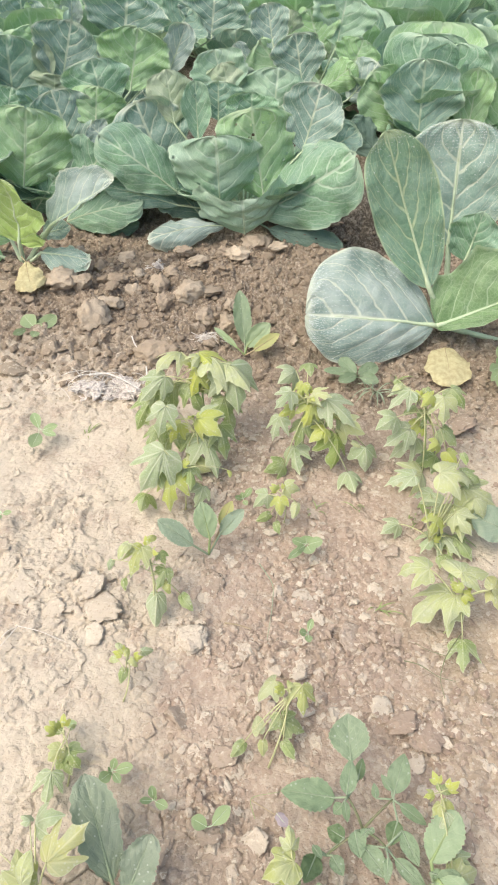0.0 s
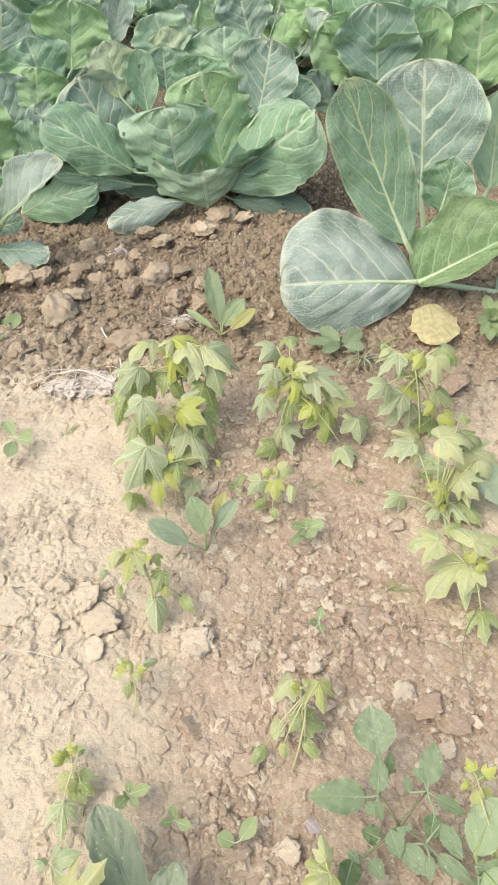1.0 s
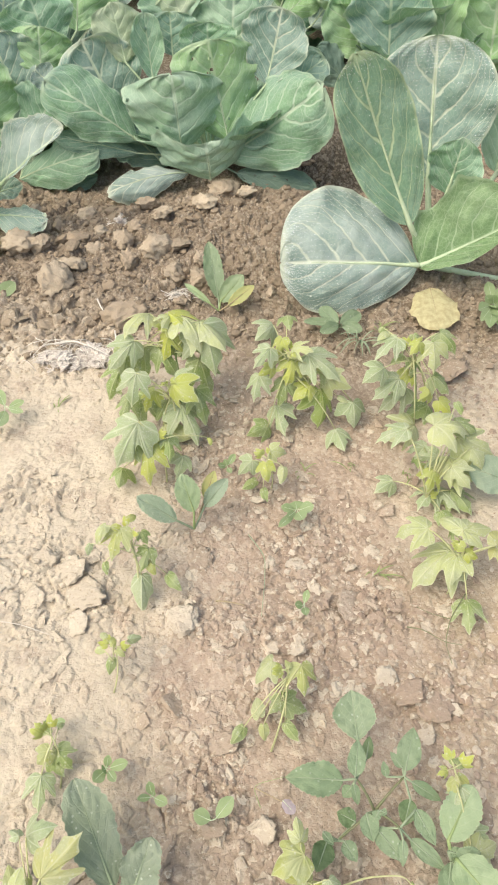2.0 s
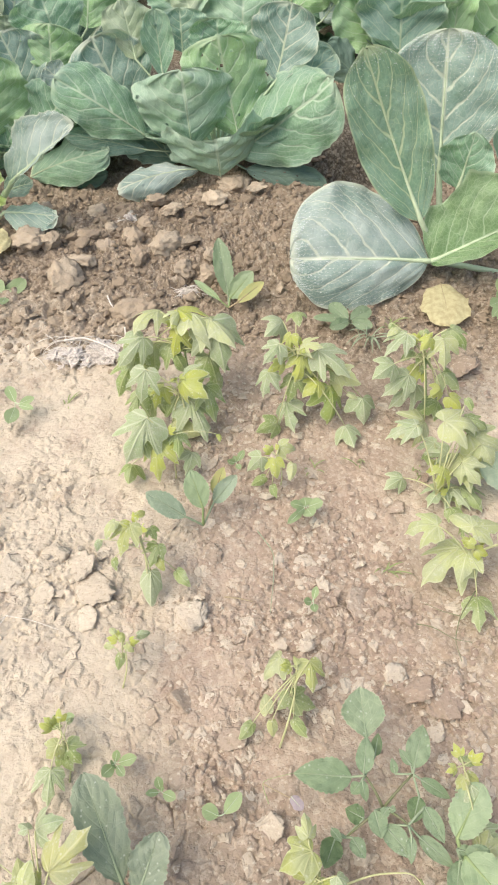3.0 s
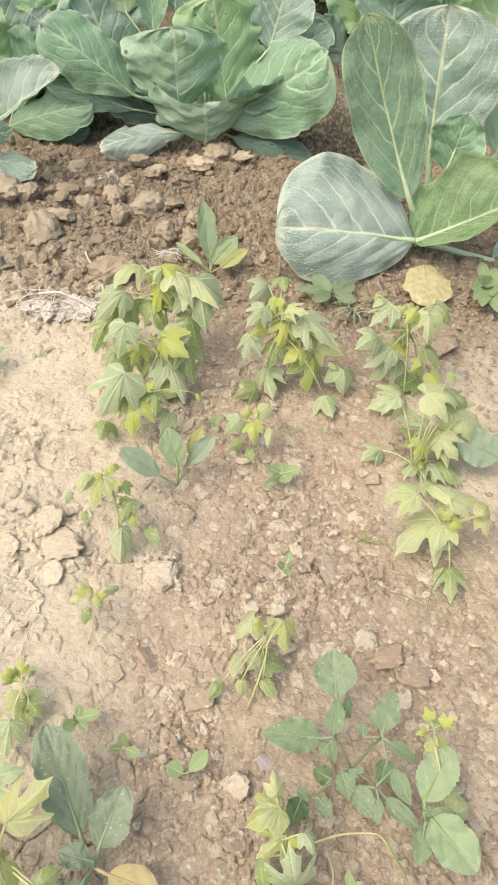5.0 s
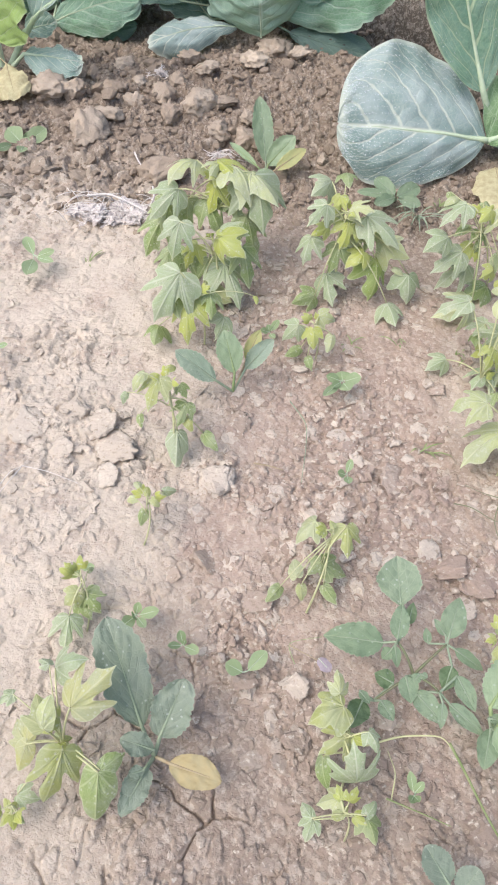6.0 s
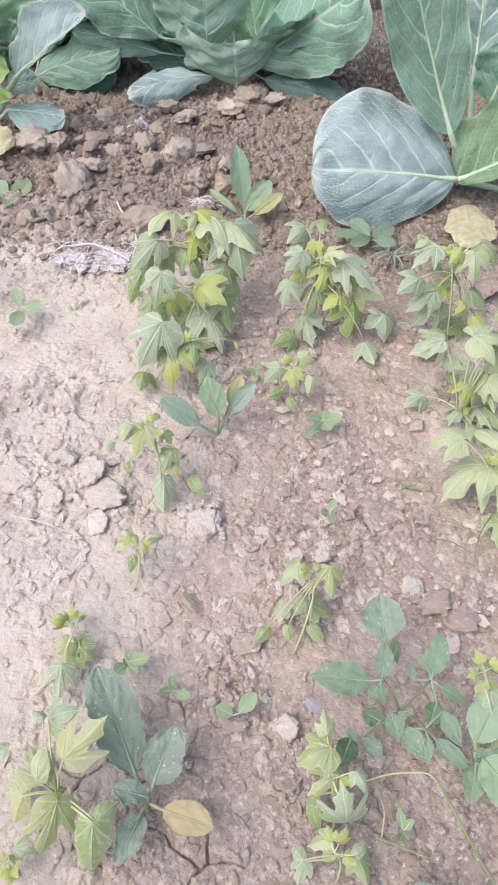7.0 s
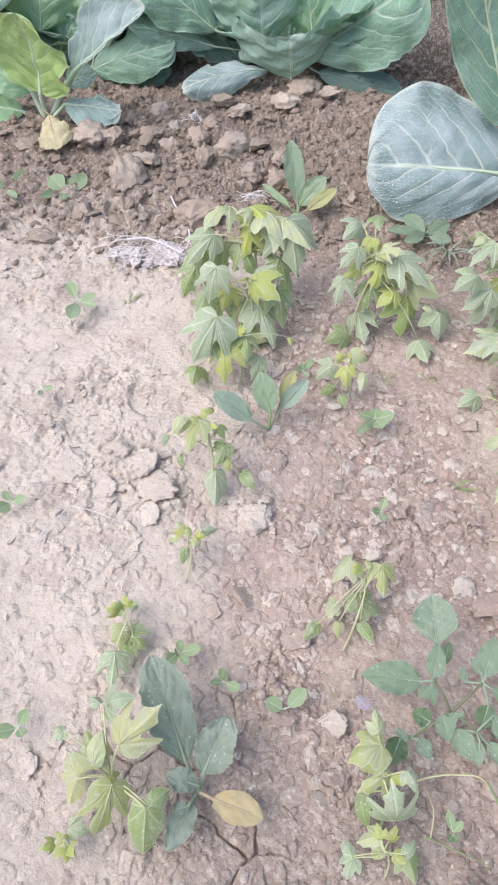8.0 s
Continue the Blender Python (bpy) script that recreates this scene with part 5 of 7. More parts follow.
brassica(
    'weed', 'stout weed with grey-green oval leaves and one yellow leaf', 'weed', (-0.048, 0.285, 0),
    [
        ((-0.02, 0.03, 0.03), (-0.083, 0.146, 0.10), 0.066, 'greyweed', dict(cup=0.2, bend=0.05, ruffle=0.035, peak=0.56, blunt=0.55, tooth=0.10, nu=21, nv=60, pucker=0.035, ragged=0.05)),
        ((0.006, 0.020, 0.03), (0.033, 0.080, 0.085), 0.050, 'greyweed', dict(cup=0.3, bend=0.04, ruffle=0.05, peak=0.5, blunt=0.45, tooth=0.09, nu=21, nv=60, pucker=0.035, ragged=0.06, lop=1.1)),
        ((0.001, 0.003, 0.03), (-0.042, 0.008, 0.05), 0.030, 'greyweed', dict(cup=0.3, bend=0.12, ruffle=0.05, peak=0.55, blunt=0.6, tooth=0.10, nu=15, nv=44, pucker=0.03, ragged=0.06)),
        ((0.022, -0.009, 0.02), (0.092, -0.026, 0.03), 0.040, 'yellowed', dict(cup=0.12, bend=0.05, ruffle=0.03, peak=0.5, blunt=0.62, tooth=0.03, nu=15, nv=44, pucker=0.03, ragged=0.04)),
        ((-0.006, -0.018, 0.02), (-0.027, -0.076, 0.03), 0.034, 'greyweed', dict(cup=0.35, bend=0.06, ruffle=0.05, peak=0.42, blunt=0.6, tooth=0.10, nu=15, nv=44, pucker=0.03, ragged=0.07)),
        ((-0.008, -0.022, 0.03), (-0.026, -0.030, 0.035), 0.016, 'greyweed', dict(cup=0.3, bend=0.06, ruffle=0.05, peak=0.5, blunt=0.6, tooth=0.10, nu=9, nv=24, ragged=0.07)),
    ],
    rib=0.0035, seed=108, group='', foot=(0, 0, 0.01), skirt=0, stems=(),
)

brassica(
    'weed', 'bushy nightshade weed with toothed ovate green leaves', 'weed', (0.296, 0.42, 0),
    [
        ((-0.02, 0.085, 0.06), (-0.027, 0.155, 0.08), 0.062, 'veined', dict(cup=0.16, bend=0.05, ruffle=0.035, peak=0.52, blunt=0.9, tooth=0.09, ragged=0.03, nu=15, nv=44, pucker=0.03, root=(-0.026, 0.034, 0.055))),
        ((-0.045, 0.033, 0.05), (-0.129, 0.036, 0.05), 0.046, 'shade', dict(cup=0.16, bend=0.05, ruffle=0.035, peak=0.4, blunt=0.9, tooth=0.09, ragged=0.03, nu=15, nv=44, pucker=0.03, root=(-0.026, 0.034, 0.055))),
        ((-0.029, 0.032, 0.07), (-0.022, 0.081, 0.08), 0.026, 'shade', dict(cup=0.16, bend=0.05, ruffle=0.035, peak=0.4, blunt=0.9, tooth=0.09, ragged=0.03, nu=15, nv=44, pucker=0.03, root=(-0.026, 0.034, 0.055))),
        ((-0.009, 0.063, 0.05), (-0.002, 0.093, 0.06), 0.017, 'dusk', dict(cup=0.16, bend=0.05, ruffle=0.035, peak=0.4, blunt=0.9, tooth=0.09, ragged=0.03, nu=15, nv=44, pucker=0.03, root=(-0.026, 0.034, 0.055))),
        ((0.047, 0.048, 0.05), (0.066, 0.107, 0.06), 0.035, 'shade', dict(cup=0.16, bend=0.05, ruffle=0.035, peak=0.4, blunt=0.9, tooth=0, ragged=0.03, nu=15, nv=44, pucker=0.03, root=(0.045, 0.041, 0.045))),
        ((0.043, 0.052, 0.05), (0.026, 0.071, 0.06), 0.013, 'shade', dict(cup=0.16, bend=0.05, ruffle=0.035, peak=0.4, blunt=0.9, tooth=0.09, ragged=0.03, nu=15, nv=44, pucker=0.03, root=(0.045, 0.041, 0.045))),
        ((0.02, 0.042, 0.04), (0.016, 0.061, 0.05), 0.012, 'shade', dict(cup=0.16, bend=0.05, ruffle=0.035, peak=0.4, blunt=0.9, tooth=0.09, ragged=0.03, nu=15, nv=44, pucker=0.03, root=(0.045, 0.041, 0.045))),
        ((0.054, 0.033, 0.05), (0.097, 0.014, 0.03), 0.019, 'shade', dict(cup=0.16, bend=0.05, ruffle=0.035, peak=0.4, blunt=0.9, tooth=0, ragged=0.03, nu=15, nv=44, pucker=0.03, root=(0.045, 0.041, 0.045))),
        ((-0.031, 0.026, 0.06), (-0.025, 0.003, 0.04), 0.013, 'shade', dict(cup=0.16, bend=0.05, ruffle=0.035, peak=0.4, blunt=0.9, tooth=0.09, ragged=0.03, nu=15, nv=44, pucker=0.03, root=(-0.026, 0.034, 0.055))),
        ((-0.033, 0.025, 0.05), (-0.046, 0.013, 0.04), 0.018, 'shade', dict(cup=0.16, bend=0.05, ruffle=0.035, peak=0.4, blunt=0.9, tooth=0.09, ragged=0.03, nu=15, nv=44, pucker=0.03, root=(-0.026, 0.034, 0.055))),
        ((-0.029, -0.016, 0.03), (-0.055, -0.004, 0.03), 0.026, 'dusk', dict(cup=0.16, bend=0.05, ruffle=0.035, peak=0.4, blunt=0.9, tooth=0.09, ragged=0.03, nu=15, nv=44, pucker=0.03, root=(-0.055, -0.038, 0.018))),
        ((-0.014, -0.008, 0.04), (-0.006, -0.041, 0.03), 0.027, 'shade', dict(cup=0.16, bend=0.05, ruffle=0.035, peak=0.4, blunt=0.9, tooth=0, ragged=0.03, nu=15, nv=44, pucker=0.03, root=(-0.001, -0.002, 0.03))),
        ((-0.001, -0.024, 0.03), (0.035, -0.064, 0.03), 0.030, 'shade', dict(cup=0.16, bend=0.05, ruffle=0.035, peak=0.4, blunt=0.9, tooth=0, ragged=0.03, nu=15, nv=44, pucker=0.03, root=(0.032, -0.024, 0.035))),
        ((0.034, -0.039, 0.04), (0.031, -0.071, 0.03), 0.014, 'shade', dict(cup=0.16, bend=0.05, ruffle=0.035, peak=0.4, blunt=0.9, tooth=0.09, ragged=0.03, nu=15, nv=44, pucker=0.03, root=(0.032, -0.024, 0.035))),
        ((0.051, 0.012, 0.04), (0.039, -0.02, 0.03), 0.026, 'dusk', dict(cup=0.16, bend=0.05, ruffle=0.035, peak=0.4, blunt=0.9, tooth=0.09, ragged=0.03, nu=15, nv=44, pucker=0.03, root=(0.045, 0.041, 0.045))),
        ((0.057, -0.001, 0.04), (0.08, -0.044, 0.03), 0.025, 'shade', dict(cup=0.16, bend=0.05, ruffle=0.035, peak=0.4, blunt=0.9, tooth=0, ragged=0.03, nu=15, nv=44, pucker=0.03, root=(0.032, -0.024, 0.035))),
        ((0.046, -0.037, 0.03), (0.091, -0.071, 0.02), 0.023, 'shade', dict(cup=0.16, bend=0.05, ruffle=0.035, peak=0.4, blunt=0.9, tooth=0, ragged=0.03, nu=15, nv=44, pucker=0.03, root=(0.032, -0.024, 0.035))),
        ((-0.07, -0.039, 0.02), (-0.087, -0.078, 0.02), 0.031, 'dusk', dict(cup=0.16, bend=0.05, ruffle=0.035, peak=0.4, blunt=0.9, tooth=0.09, ragged=0.03, nu=15, nv=44, pucker=0.03, root=(-0.055, -0.038, 0.018))),
        ((-0.076, -0.03, 0.03), (-0.062, -0.047, 0.03), 0.012, 'shade', dict(cup=0.16, bend=0.05, ruffle=0.035, peak=0.4, blunt=0.9, tooth=0.09, ragged=0.03, nu=15, nv=44, pucker=0.03, root=(-0.055, -0.038, 0.018))),
        ((-0.047, -0.041, 0.03), (-0.031, -0.066, 0.03), 0.021, 'shade', dict(cup=0.16, bend=0.05, ruffle=0.035, peak=0.4, blunt=0.9, tooth=0.14, ragged=0.03, nu=15, nv=44, pucker=0.03, root=(-0.055, -0.038, 0.018))),
        ((0.004, -0.005, 0.045), (-0.006, -0.018, 0.04), 0.013, 'veined', dict(cup=0.16, bend=0.05, ruffle=0.035, peak=0.4, blunt=0.9, tooth=0.09, ragged=0.03, nu=15, nv=44, pucker=0.03, root=(-0.001, -0.002, 0.03))),
        ((0.007, -0.005, 0.045), (0.015, -0.009, 0.045), 0.010, 'veined', dict(cup=0.16, bend=0.05, ruffle=0.035, peak=0.4, blunt=0.9, tooth=0.09, ragged=0.03, nu=15, nv=44, pucker=0.03, root=(-0.001, -0.002, 0.03))),
    ],
    rib=0.0022, seed=109, group='', foot=(0, 0, 0.01), skirt=0, stems=(((0, 0, 0), (-0.001, -0.002, 0.03)), ((-0.001, -0.002, 0.03), (-0.026, 0.034, 0.055)), ((-0.001, -0.002, 0.03), (0.045, 0.041, 0.045)), ((-0.001, -0.002, 0.03), (-0.055, -0.038, 0.018)), ((-0.001, -0.002, 0.03), (0.032, -0.024, 0.035)), ),
)

brassica(
    'weed', 'pale thick-stemmed weed with broad grey-green leaves beside the nightshade', 'weed', (0.402, 0.352, 0),
    [
        ((-0.012, 0.026, 0.05), (0.03, 0.091, 0.07), 0.051, 'weed', dict(cup=0.12, bend=0.04, ruffle=0.02, peak=0.5, blunt=0.6, tooth=0.11, nu=15, nv=44, pucker=0.02, ragged=0.03)),
        ((-0.004, 0.004, 0.05), (0.046, -0.055, 0.05), 0.058, 'weed', dict(cup=0.15, bend=0.06, ruffle=0.04, peak=0.45, blunt=0.6, tooth=0.06, nu=15, nv=44, pucker=0.03, ragged=0.04)),
        ((-0.008, 0.004, 0.03), (-0.024, -0.047, 0.03), 0.028, 'shade', dict(cup=0.25, bend=0.08, ruffle=0.04, peak=0.5, blunt=0.7, tooth=0.06, nu=15, nv=44, pucker=0.03, ragged=0.04)),
        ((-0.008, 0.004, 0.03), (0.032, -0.013, 0.03), 0.033, 'shade', dict(cup=0.12, bend=0.04, ruffle=0.02, peak=0.5, blunt=0.68, tooth=0.11, nu=15, nv=44, pucker=0.02, ragged=0.03)),
        ((-0.012, 0.015, 0.04), (0.008, 0.012, 0.04), 0.015, 'shade', dict(cup=0.12, bend=0.04, ruffle=0.02, peak=0.5, blunt=0.68, tooth=0.11, nu=15, nv=44, pucker=0.02, ragged=0.03)),
        ((-0.005, -0.004, 0.04), (0.029, 0.014, 0.05), 0.030, 'shade', dict(cup=0.12, bend=0.04, ruffle=0.02, peak=0.5, blunt=0.68, tooth=0.11, nu=15, nv=44, pucker=0.02, ragged=0.03)),
    ],
    rib=0.0035, seed=110, group='', foot=(0, 0, 0.01), skirt=0, stems=(),
)

brassica(
    'weed', 'low grey-green weed with oval leaves on crusted soil', 'weed', (0.337, 0.165, 0),
    [
        ((-0.011, 0.011, 0.02), (-0.041, 0.046, 0.04), 0.036, 'greyweed', dict(cup=0.2, bend=0.04, ruffle=0.02, peak=0.5, blunt=0.52, tooth=0.11, nu=15, nv=44, pucker=0.02, ragged=0.03)),
        ((0.001, 0.002, 0.02), (0.021, 0.028, 0.04), 0.032, 'greyweed', dict(cup=0.2, bend=0.04, ruffle=0.02, peak=0.5, blunt=0.52, tooth=0.11, nu=15, nv=44, pucker=0.02, ragged=0.03)),
        ((-0.013, -0.005, 0.02), (-0.045, -0.017, 0.03), 0.029, 'greyweed', dict(cup=0.2, bend=0.04, ruffle=0.02, peak=0.5, blunt=0.68, tooth=0.11, nu=15, nv=44, pucker=0.02, ragged=0.03)),
    ],
    rib=0.003, seed=111, group='', foot=(0, 0, 0.01), skirt=0, stems=(),
)

brassica(
    'small_weed', 'small four-leaved weed rosette on pale crust', 'weed', (-0.5, 1.292, 0),
    [
        ((0.002, -0.004, 0.012), (-0.026, 0.04, 0.025), 0.026, 'sprout', dict(cup=0.15, bend=0.04, ruffle=0.01, peak=0.55, blunt=0.72, ragged=0.03, nu=7, nv=11)),
        ((0.013, -0.01, 0.012), (0.052, -0.001, 0.025), 0.020, 'sprout', dict(cup=0.15, bend=0.04, ruffle=0.01, peak=0.55, blunt=0.72, ragged=0.03, nu=7, nv=11)),
        ((0.014, -0.015, 0.012), (0.06, -0.04, 0.025), 0.017, 'sprout', dict(cup=0.15, bend=0.04, ruffle=0.01, peak=0.55, blunt=0.72, ragged=0.03, nu=7, nv=11)),
        ((0.007, -0.022, 0.012), (0.014, -0.089, 0.025), 0.034, 'sprout', dict(cup=0.15, bend=0.04, ruffle=0.01, peak=0.55, blunt=0.72, ragged=0.03, nu=7, nv=11)),
    ],
    rib=0.0011, seed=112, group='', foot=(0, 0, 0.01), skirt=0, stems=(),
)

brassica(
    'small_weed', 'tiny green weed seedling with round leaves', 'weed', (-0.112, 0.477, 0),
    [
        ((0.003, -0.001, 0.012), (0.006, 0.013, 0.025), 0.013, 'sprout', dict(cup=0.15, bend=0.04, ruffle=0.01, peak=0.55, blunt=0.72, ragged=0.03, nu=7, nv=11)),
        ((0.008, -0.002, 0.012), (0.038, 0.003, 0.025), 0.018, 'sprout', dict(cup=0.15, bend=0.04, ruffle=0.01, peak=0.55, blunt=0.72, ragged=0.03, nu=7, nv=11)),
        ((0.006, -0.006, 0.012), (0.023, -0.025, 0.025), 0.014, 'sprout', dict(cup=0.15, bend=0.04, ruffle=0.01, peak=0.55, blunt=0.72, ragged=0.03, nu=7, nv=11)),
        ((0.001, -0.006, 0.012), (-0.011, -0.026, 0.025), 0.020, 'sprout', dict(cup=0.15, bend=0.04, ruffle=0.01, peak=0.55, blunt=0.72, ragged=0.03, nu=7, nv=11)),
        ((0.002, -0.004, 0.012), (0, -0.01, 0.025), 0.015, 'sprout', dict(cup=0.15, bend=0.04, ruffle=0.01, peak=0.55, blunt=0.72, ragged=0.03, nu=7, nv=11)),
    ],
    rib=0.0011, seed=113, group='', foot=(0, 0, 0.01), skirt=0, stems=(),
)

brassica(
    'small_weed', 'tiny green weed seedling with round leaves', 'weed', (-0.034, 0.439, 0),
    [
        ((0.001, -0.001, 0.012), (-0.005, 0.014, 0.025), 0.014, 'sprout', dict(cup=0.15, bend=0.04, ruffle=0.01, peak=0.55, blunt=0.72, ragged=0.03, nu=7, nv=11)),
        ((-0.001, -0.004, 0.012), (-0.019, -0.01, 0.025), 0.011, 'sprout', dict(cup=0.15, bend=0.04, ruffle=0.01, peak=0.55, blunt=0.72, ragged=0.03, nu=7, nv=11)),
        ((0.005, -0.005, 0.012), (0.027, -0.016, 0.025), 0.016, 'sprout', dict(cup=0.15, bend=0.04, ruffle=0.01, peak=0.55, blunt=0.72, ragged=0.03, nu=7, nv=11)),
        ((0.002, -0.003, 0.012), (0.005, 0.002, 0.025), 0.007, 'sprout', dict(cup=0.15, bend=0.04, ruffle=0.01, peak=0.55, blunt=0.72, ragged=0.03, nu=7, nv=11)),
    ],
    rib=0.0011, seed=114, group='', foot=(0, 0, 0.01), skirt=0, stems=(),
)

brassica(
    'small_weed', 'two-leaved green seedling on crumbly soil', 'weed', (0.061, 0.407, 0),
    [
        ((-0.004, -0.001, 0.01), (-0.029, 0.006, 0.02), 0.023, 'sprout', dict(cup=0.15, bend=0.04, ruffle=0.01, peak=0.55, blunt=0.72, ragged=0.03, nu=7, nv=11)),
        ((0.004, 0.002, 0.01), (0.028, 0.029, 0.02), 0.023, 'sprout', dict(cup=0.15, bend=0.04, ruffle=0.01, peak=0.55, blunt=0.72, ragged=0.03, nu=7, nv=11)),
    ],
    rib=0.0011, seed=115, group='', foot=(0, 0, 0.01), skirt=0, stems=(),
)

brassica(
    'small_weed', 'flat grey-green weed on crumbly soil', 'weed', (0.194, 0.986, 0),
    [
        ((-0.005, -0.008, 0.012), (-0.032, -0.009, 0.025), 0.019, 'sprout', dict(cup=0.15, bend=0.04, ruffle=0.01, peak=0.55, blunt=0.72, ragged=0.03, nu=7, nv=11)),
        ((0.005, -0.008, 0.012), (0.034, -0.005, 0.025), 0.024, 'sprout', dict(cup=0.15, bend=0.04, ruffle=0.01, peak=0.55, blunt=0.72, ragged=0.03, nu=7, nv=11)),
        ((0, -0.006, 0.012), (-0.003, 0.005, 0.025), 0.034, 'sprout', dict(cup=0.15, bend=0.04, ruffle=0.01, peak=0.55, blunt=0.72, ragged=0.03, nu=7, nv=11)),
        ((0.002, -0.013, 0.012), (0.012, -0.042, 0.025), 0.029, 'sprout', dict(cup=0.15, bend=0.04, ruffle=0.01, peak=0.55, blunt=0.72, ragged=0.03, nu=7, nv=11)),
        ((-0.003, -0.012, 0.012), (-0.021, -0.038, 0.025), 0.014, 'sprout', dict(cup=0.15, bend=0.04, ruffle=0.01, peak=0.55, blunt=0.72, ragged=0.03, nu=7, nv=11)),
        ((-0.005, -0.016, 0.012), (-0.037, -0.061, 0.025), 0.017, 'sprout', dict(cup=0.15, bend=0.04, ruffle=0.01, peak=0.55, blunt=0.72, ragged=0.03, nu=7, nv=11)),
    ],
    rib=0.0011, seed=116, group='', foot=(0, 0, 0.01), skirt=0, stems=(),
)

brassica(
    'small_weed', 'tiny grey-green seedling on crumbly soil', 'weed', (0.204, 0.767, 0),
    [
        ((-0.003, -0.007, 0.012), (-0.018, -0.012, 0.025), 0.015, 'sprout', dict(cup=0.15, bend=0.04, ruffle=0.01, peak=0.55, blunt=0.72, ragged=0.03, nu=7, nv=11)),
        ((0, -0.002, 0.012), (0.006, 0.018, 0.025), 0.013, 'sprout', dict(cup=0.15, bend=0.04, ruffle=0.01, peak=0.55, blunt=0.72, ragged=0.03, nu=7, nv=11)),
        ((0, -0.01, 0.012), (0.002, -0.034, 0.025), 0.015, 'sprout', dict(cup=0.15, bend=0.04, ruffle=0.01, peak=0.55, blunt=0.72, ragged=0.03, nu=7, nv=11)),
    ],
    rib=0.0011, seed=117, group='', foot=(0, 0, 0.01), skirt=0, stems=(),
)

brassica(
    'small_weed', 'tiny green seedling between papaya plants', 'weed', (0.044, 1.106, 0),
    [
        ((-0.001, -0.01, 0.012), (-0.017, -0.017, 0.025), 0.013, 'sprout', dict(cup=0.15, bend=0.04, ruffle=0.01, peak=0.55, blunt=0.72, ragged=0.03, nu=7, nv=11)),
        ((0.004, -0.006, 0.012), (0.018, 0.015, 0.025), 0.015, 'sprout', dict(cup=0.15, bend=0.04, ruffle=0.01, peak=0.55, blunt=0.72, ragged=0.03, nu=7, nv=11)),
        ((0.001, -0.008, 0.012), (-0.003, -0.001, 0.025), 0.013, 'sprout', dict(cup=0.15, bend=0.04, ruffle=0.01, peak=0.55, blunt=0.72, ragged=0.03, nu=7, nv=11)),
        ((0.003, -0.014, 0.012), (0.013, -0.04, 0.025), 0.013, 'sprout', dict(cup=0.15, bend=0.04, ruffle=0.01, peak=0.55, blunt=0.72, ragged=0.03, nu=7, nv=11)),
    ],
    rib=0.0011, seed=118, group='', foot=(0, 0, 0.01), skirt=0, stems=(),
)

brassica(
    'small_weed', 'low grey-green weed under the cabbage leaf', 'weed', (0.318, 1.590, 0),
    [
        ((-0.006, -0.012, 0.032), (-0.095, -0.003, 0.032), 0.022, 'shade', dict(cup=0.2, bend=0.05, ruffle=0.03, peak=0.52, blunt=0.55, tooth=0.03, nu=15, nv=30, ragged=0.03)),
        ((-0.006, -0.018, 0.038), (-0.052, 0.038, 0.045), 0.036, 'shade', dict(cup=0.2, bend=0.05, ruffle=0.03, peak=0.52, blunt=0.55, tooth=0.03, nu=15, nv=30, ragged=0.03)),
        ((-0.005, -0.019, 0.032), (-0.054, -0.046, 0.03), 0.032, 'shade', dict(cup=0.2, bend=0.05, ruffle=0.03, peak=0.52, blunt=0.55, tooth=0.03, nu=15, nv=30, ragged=0.03)),
        ((0.0, -0.02, 0.038), (0.054, 0.011, 0.045), 0.040, 'shade', dict(cup=0.2, bend=0.05, ruffle=0.03, peak=0.52, blunt=0.55, tooth=0.03, nu=15, nv=30, ragged=0.03)),
        ((0.006, -0.02, 0.032), (0.055, -0.045, 0.032), 0.030, 'shade', dict(cup=0.2, bend=0.05, ruffle=0.03, peak=0.52, blunt=0.55, tooth=0.03, nu=15, nv=30, ragged=0.03)),
    ],
    rib=0.0025, seed=122, group='', foot=(0, 0, 0.01), skirt=0, stems=(),
)

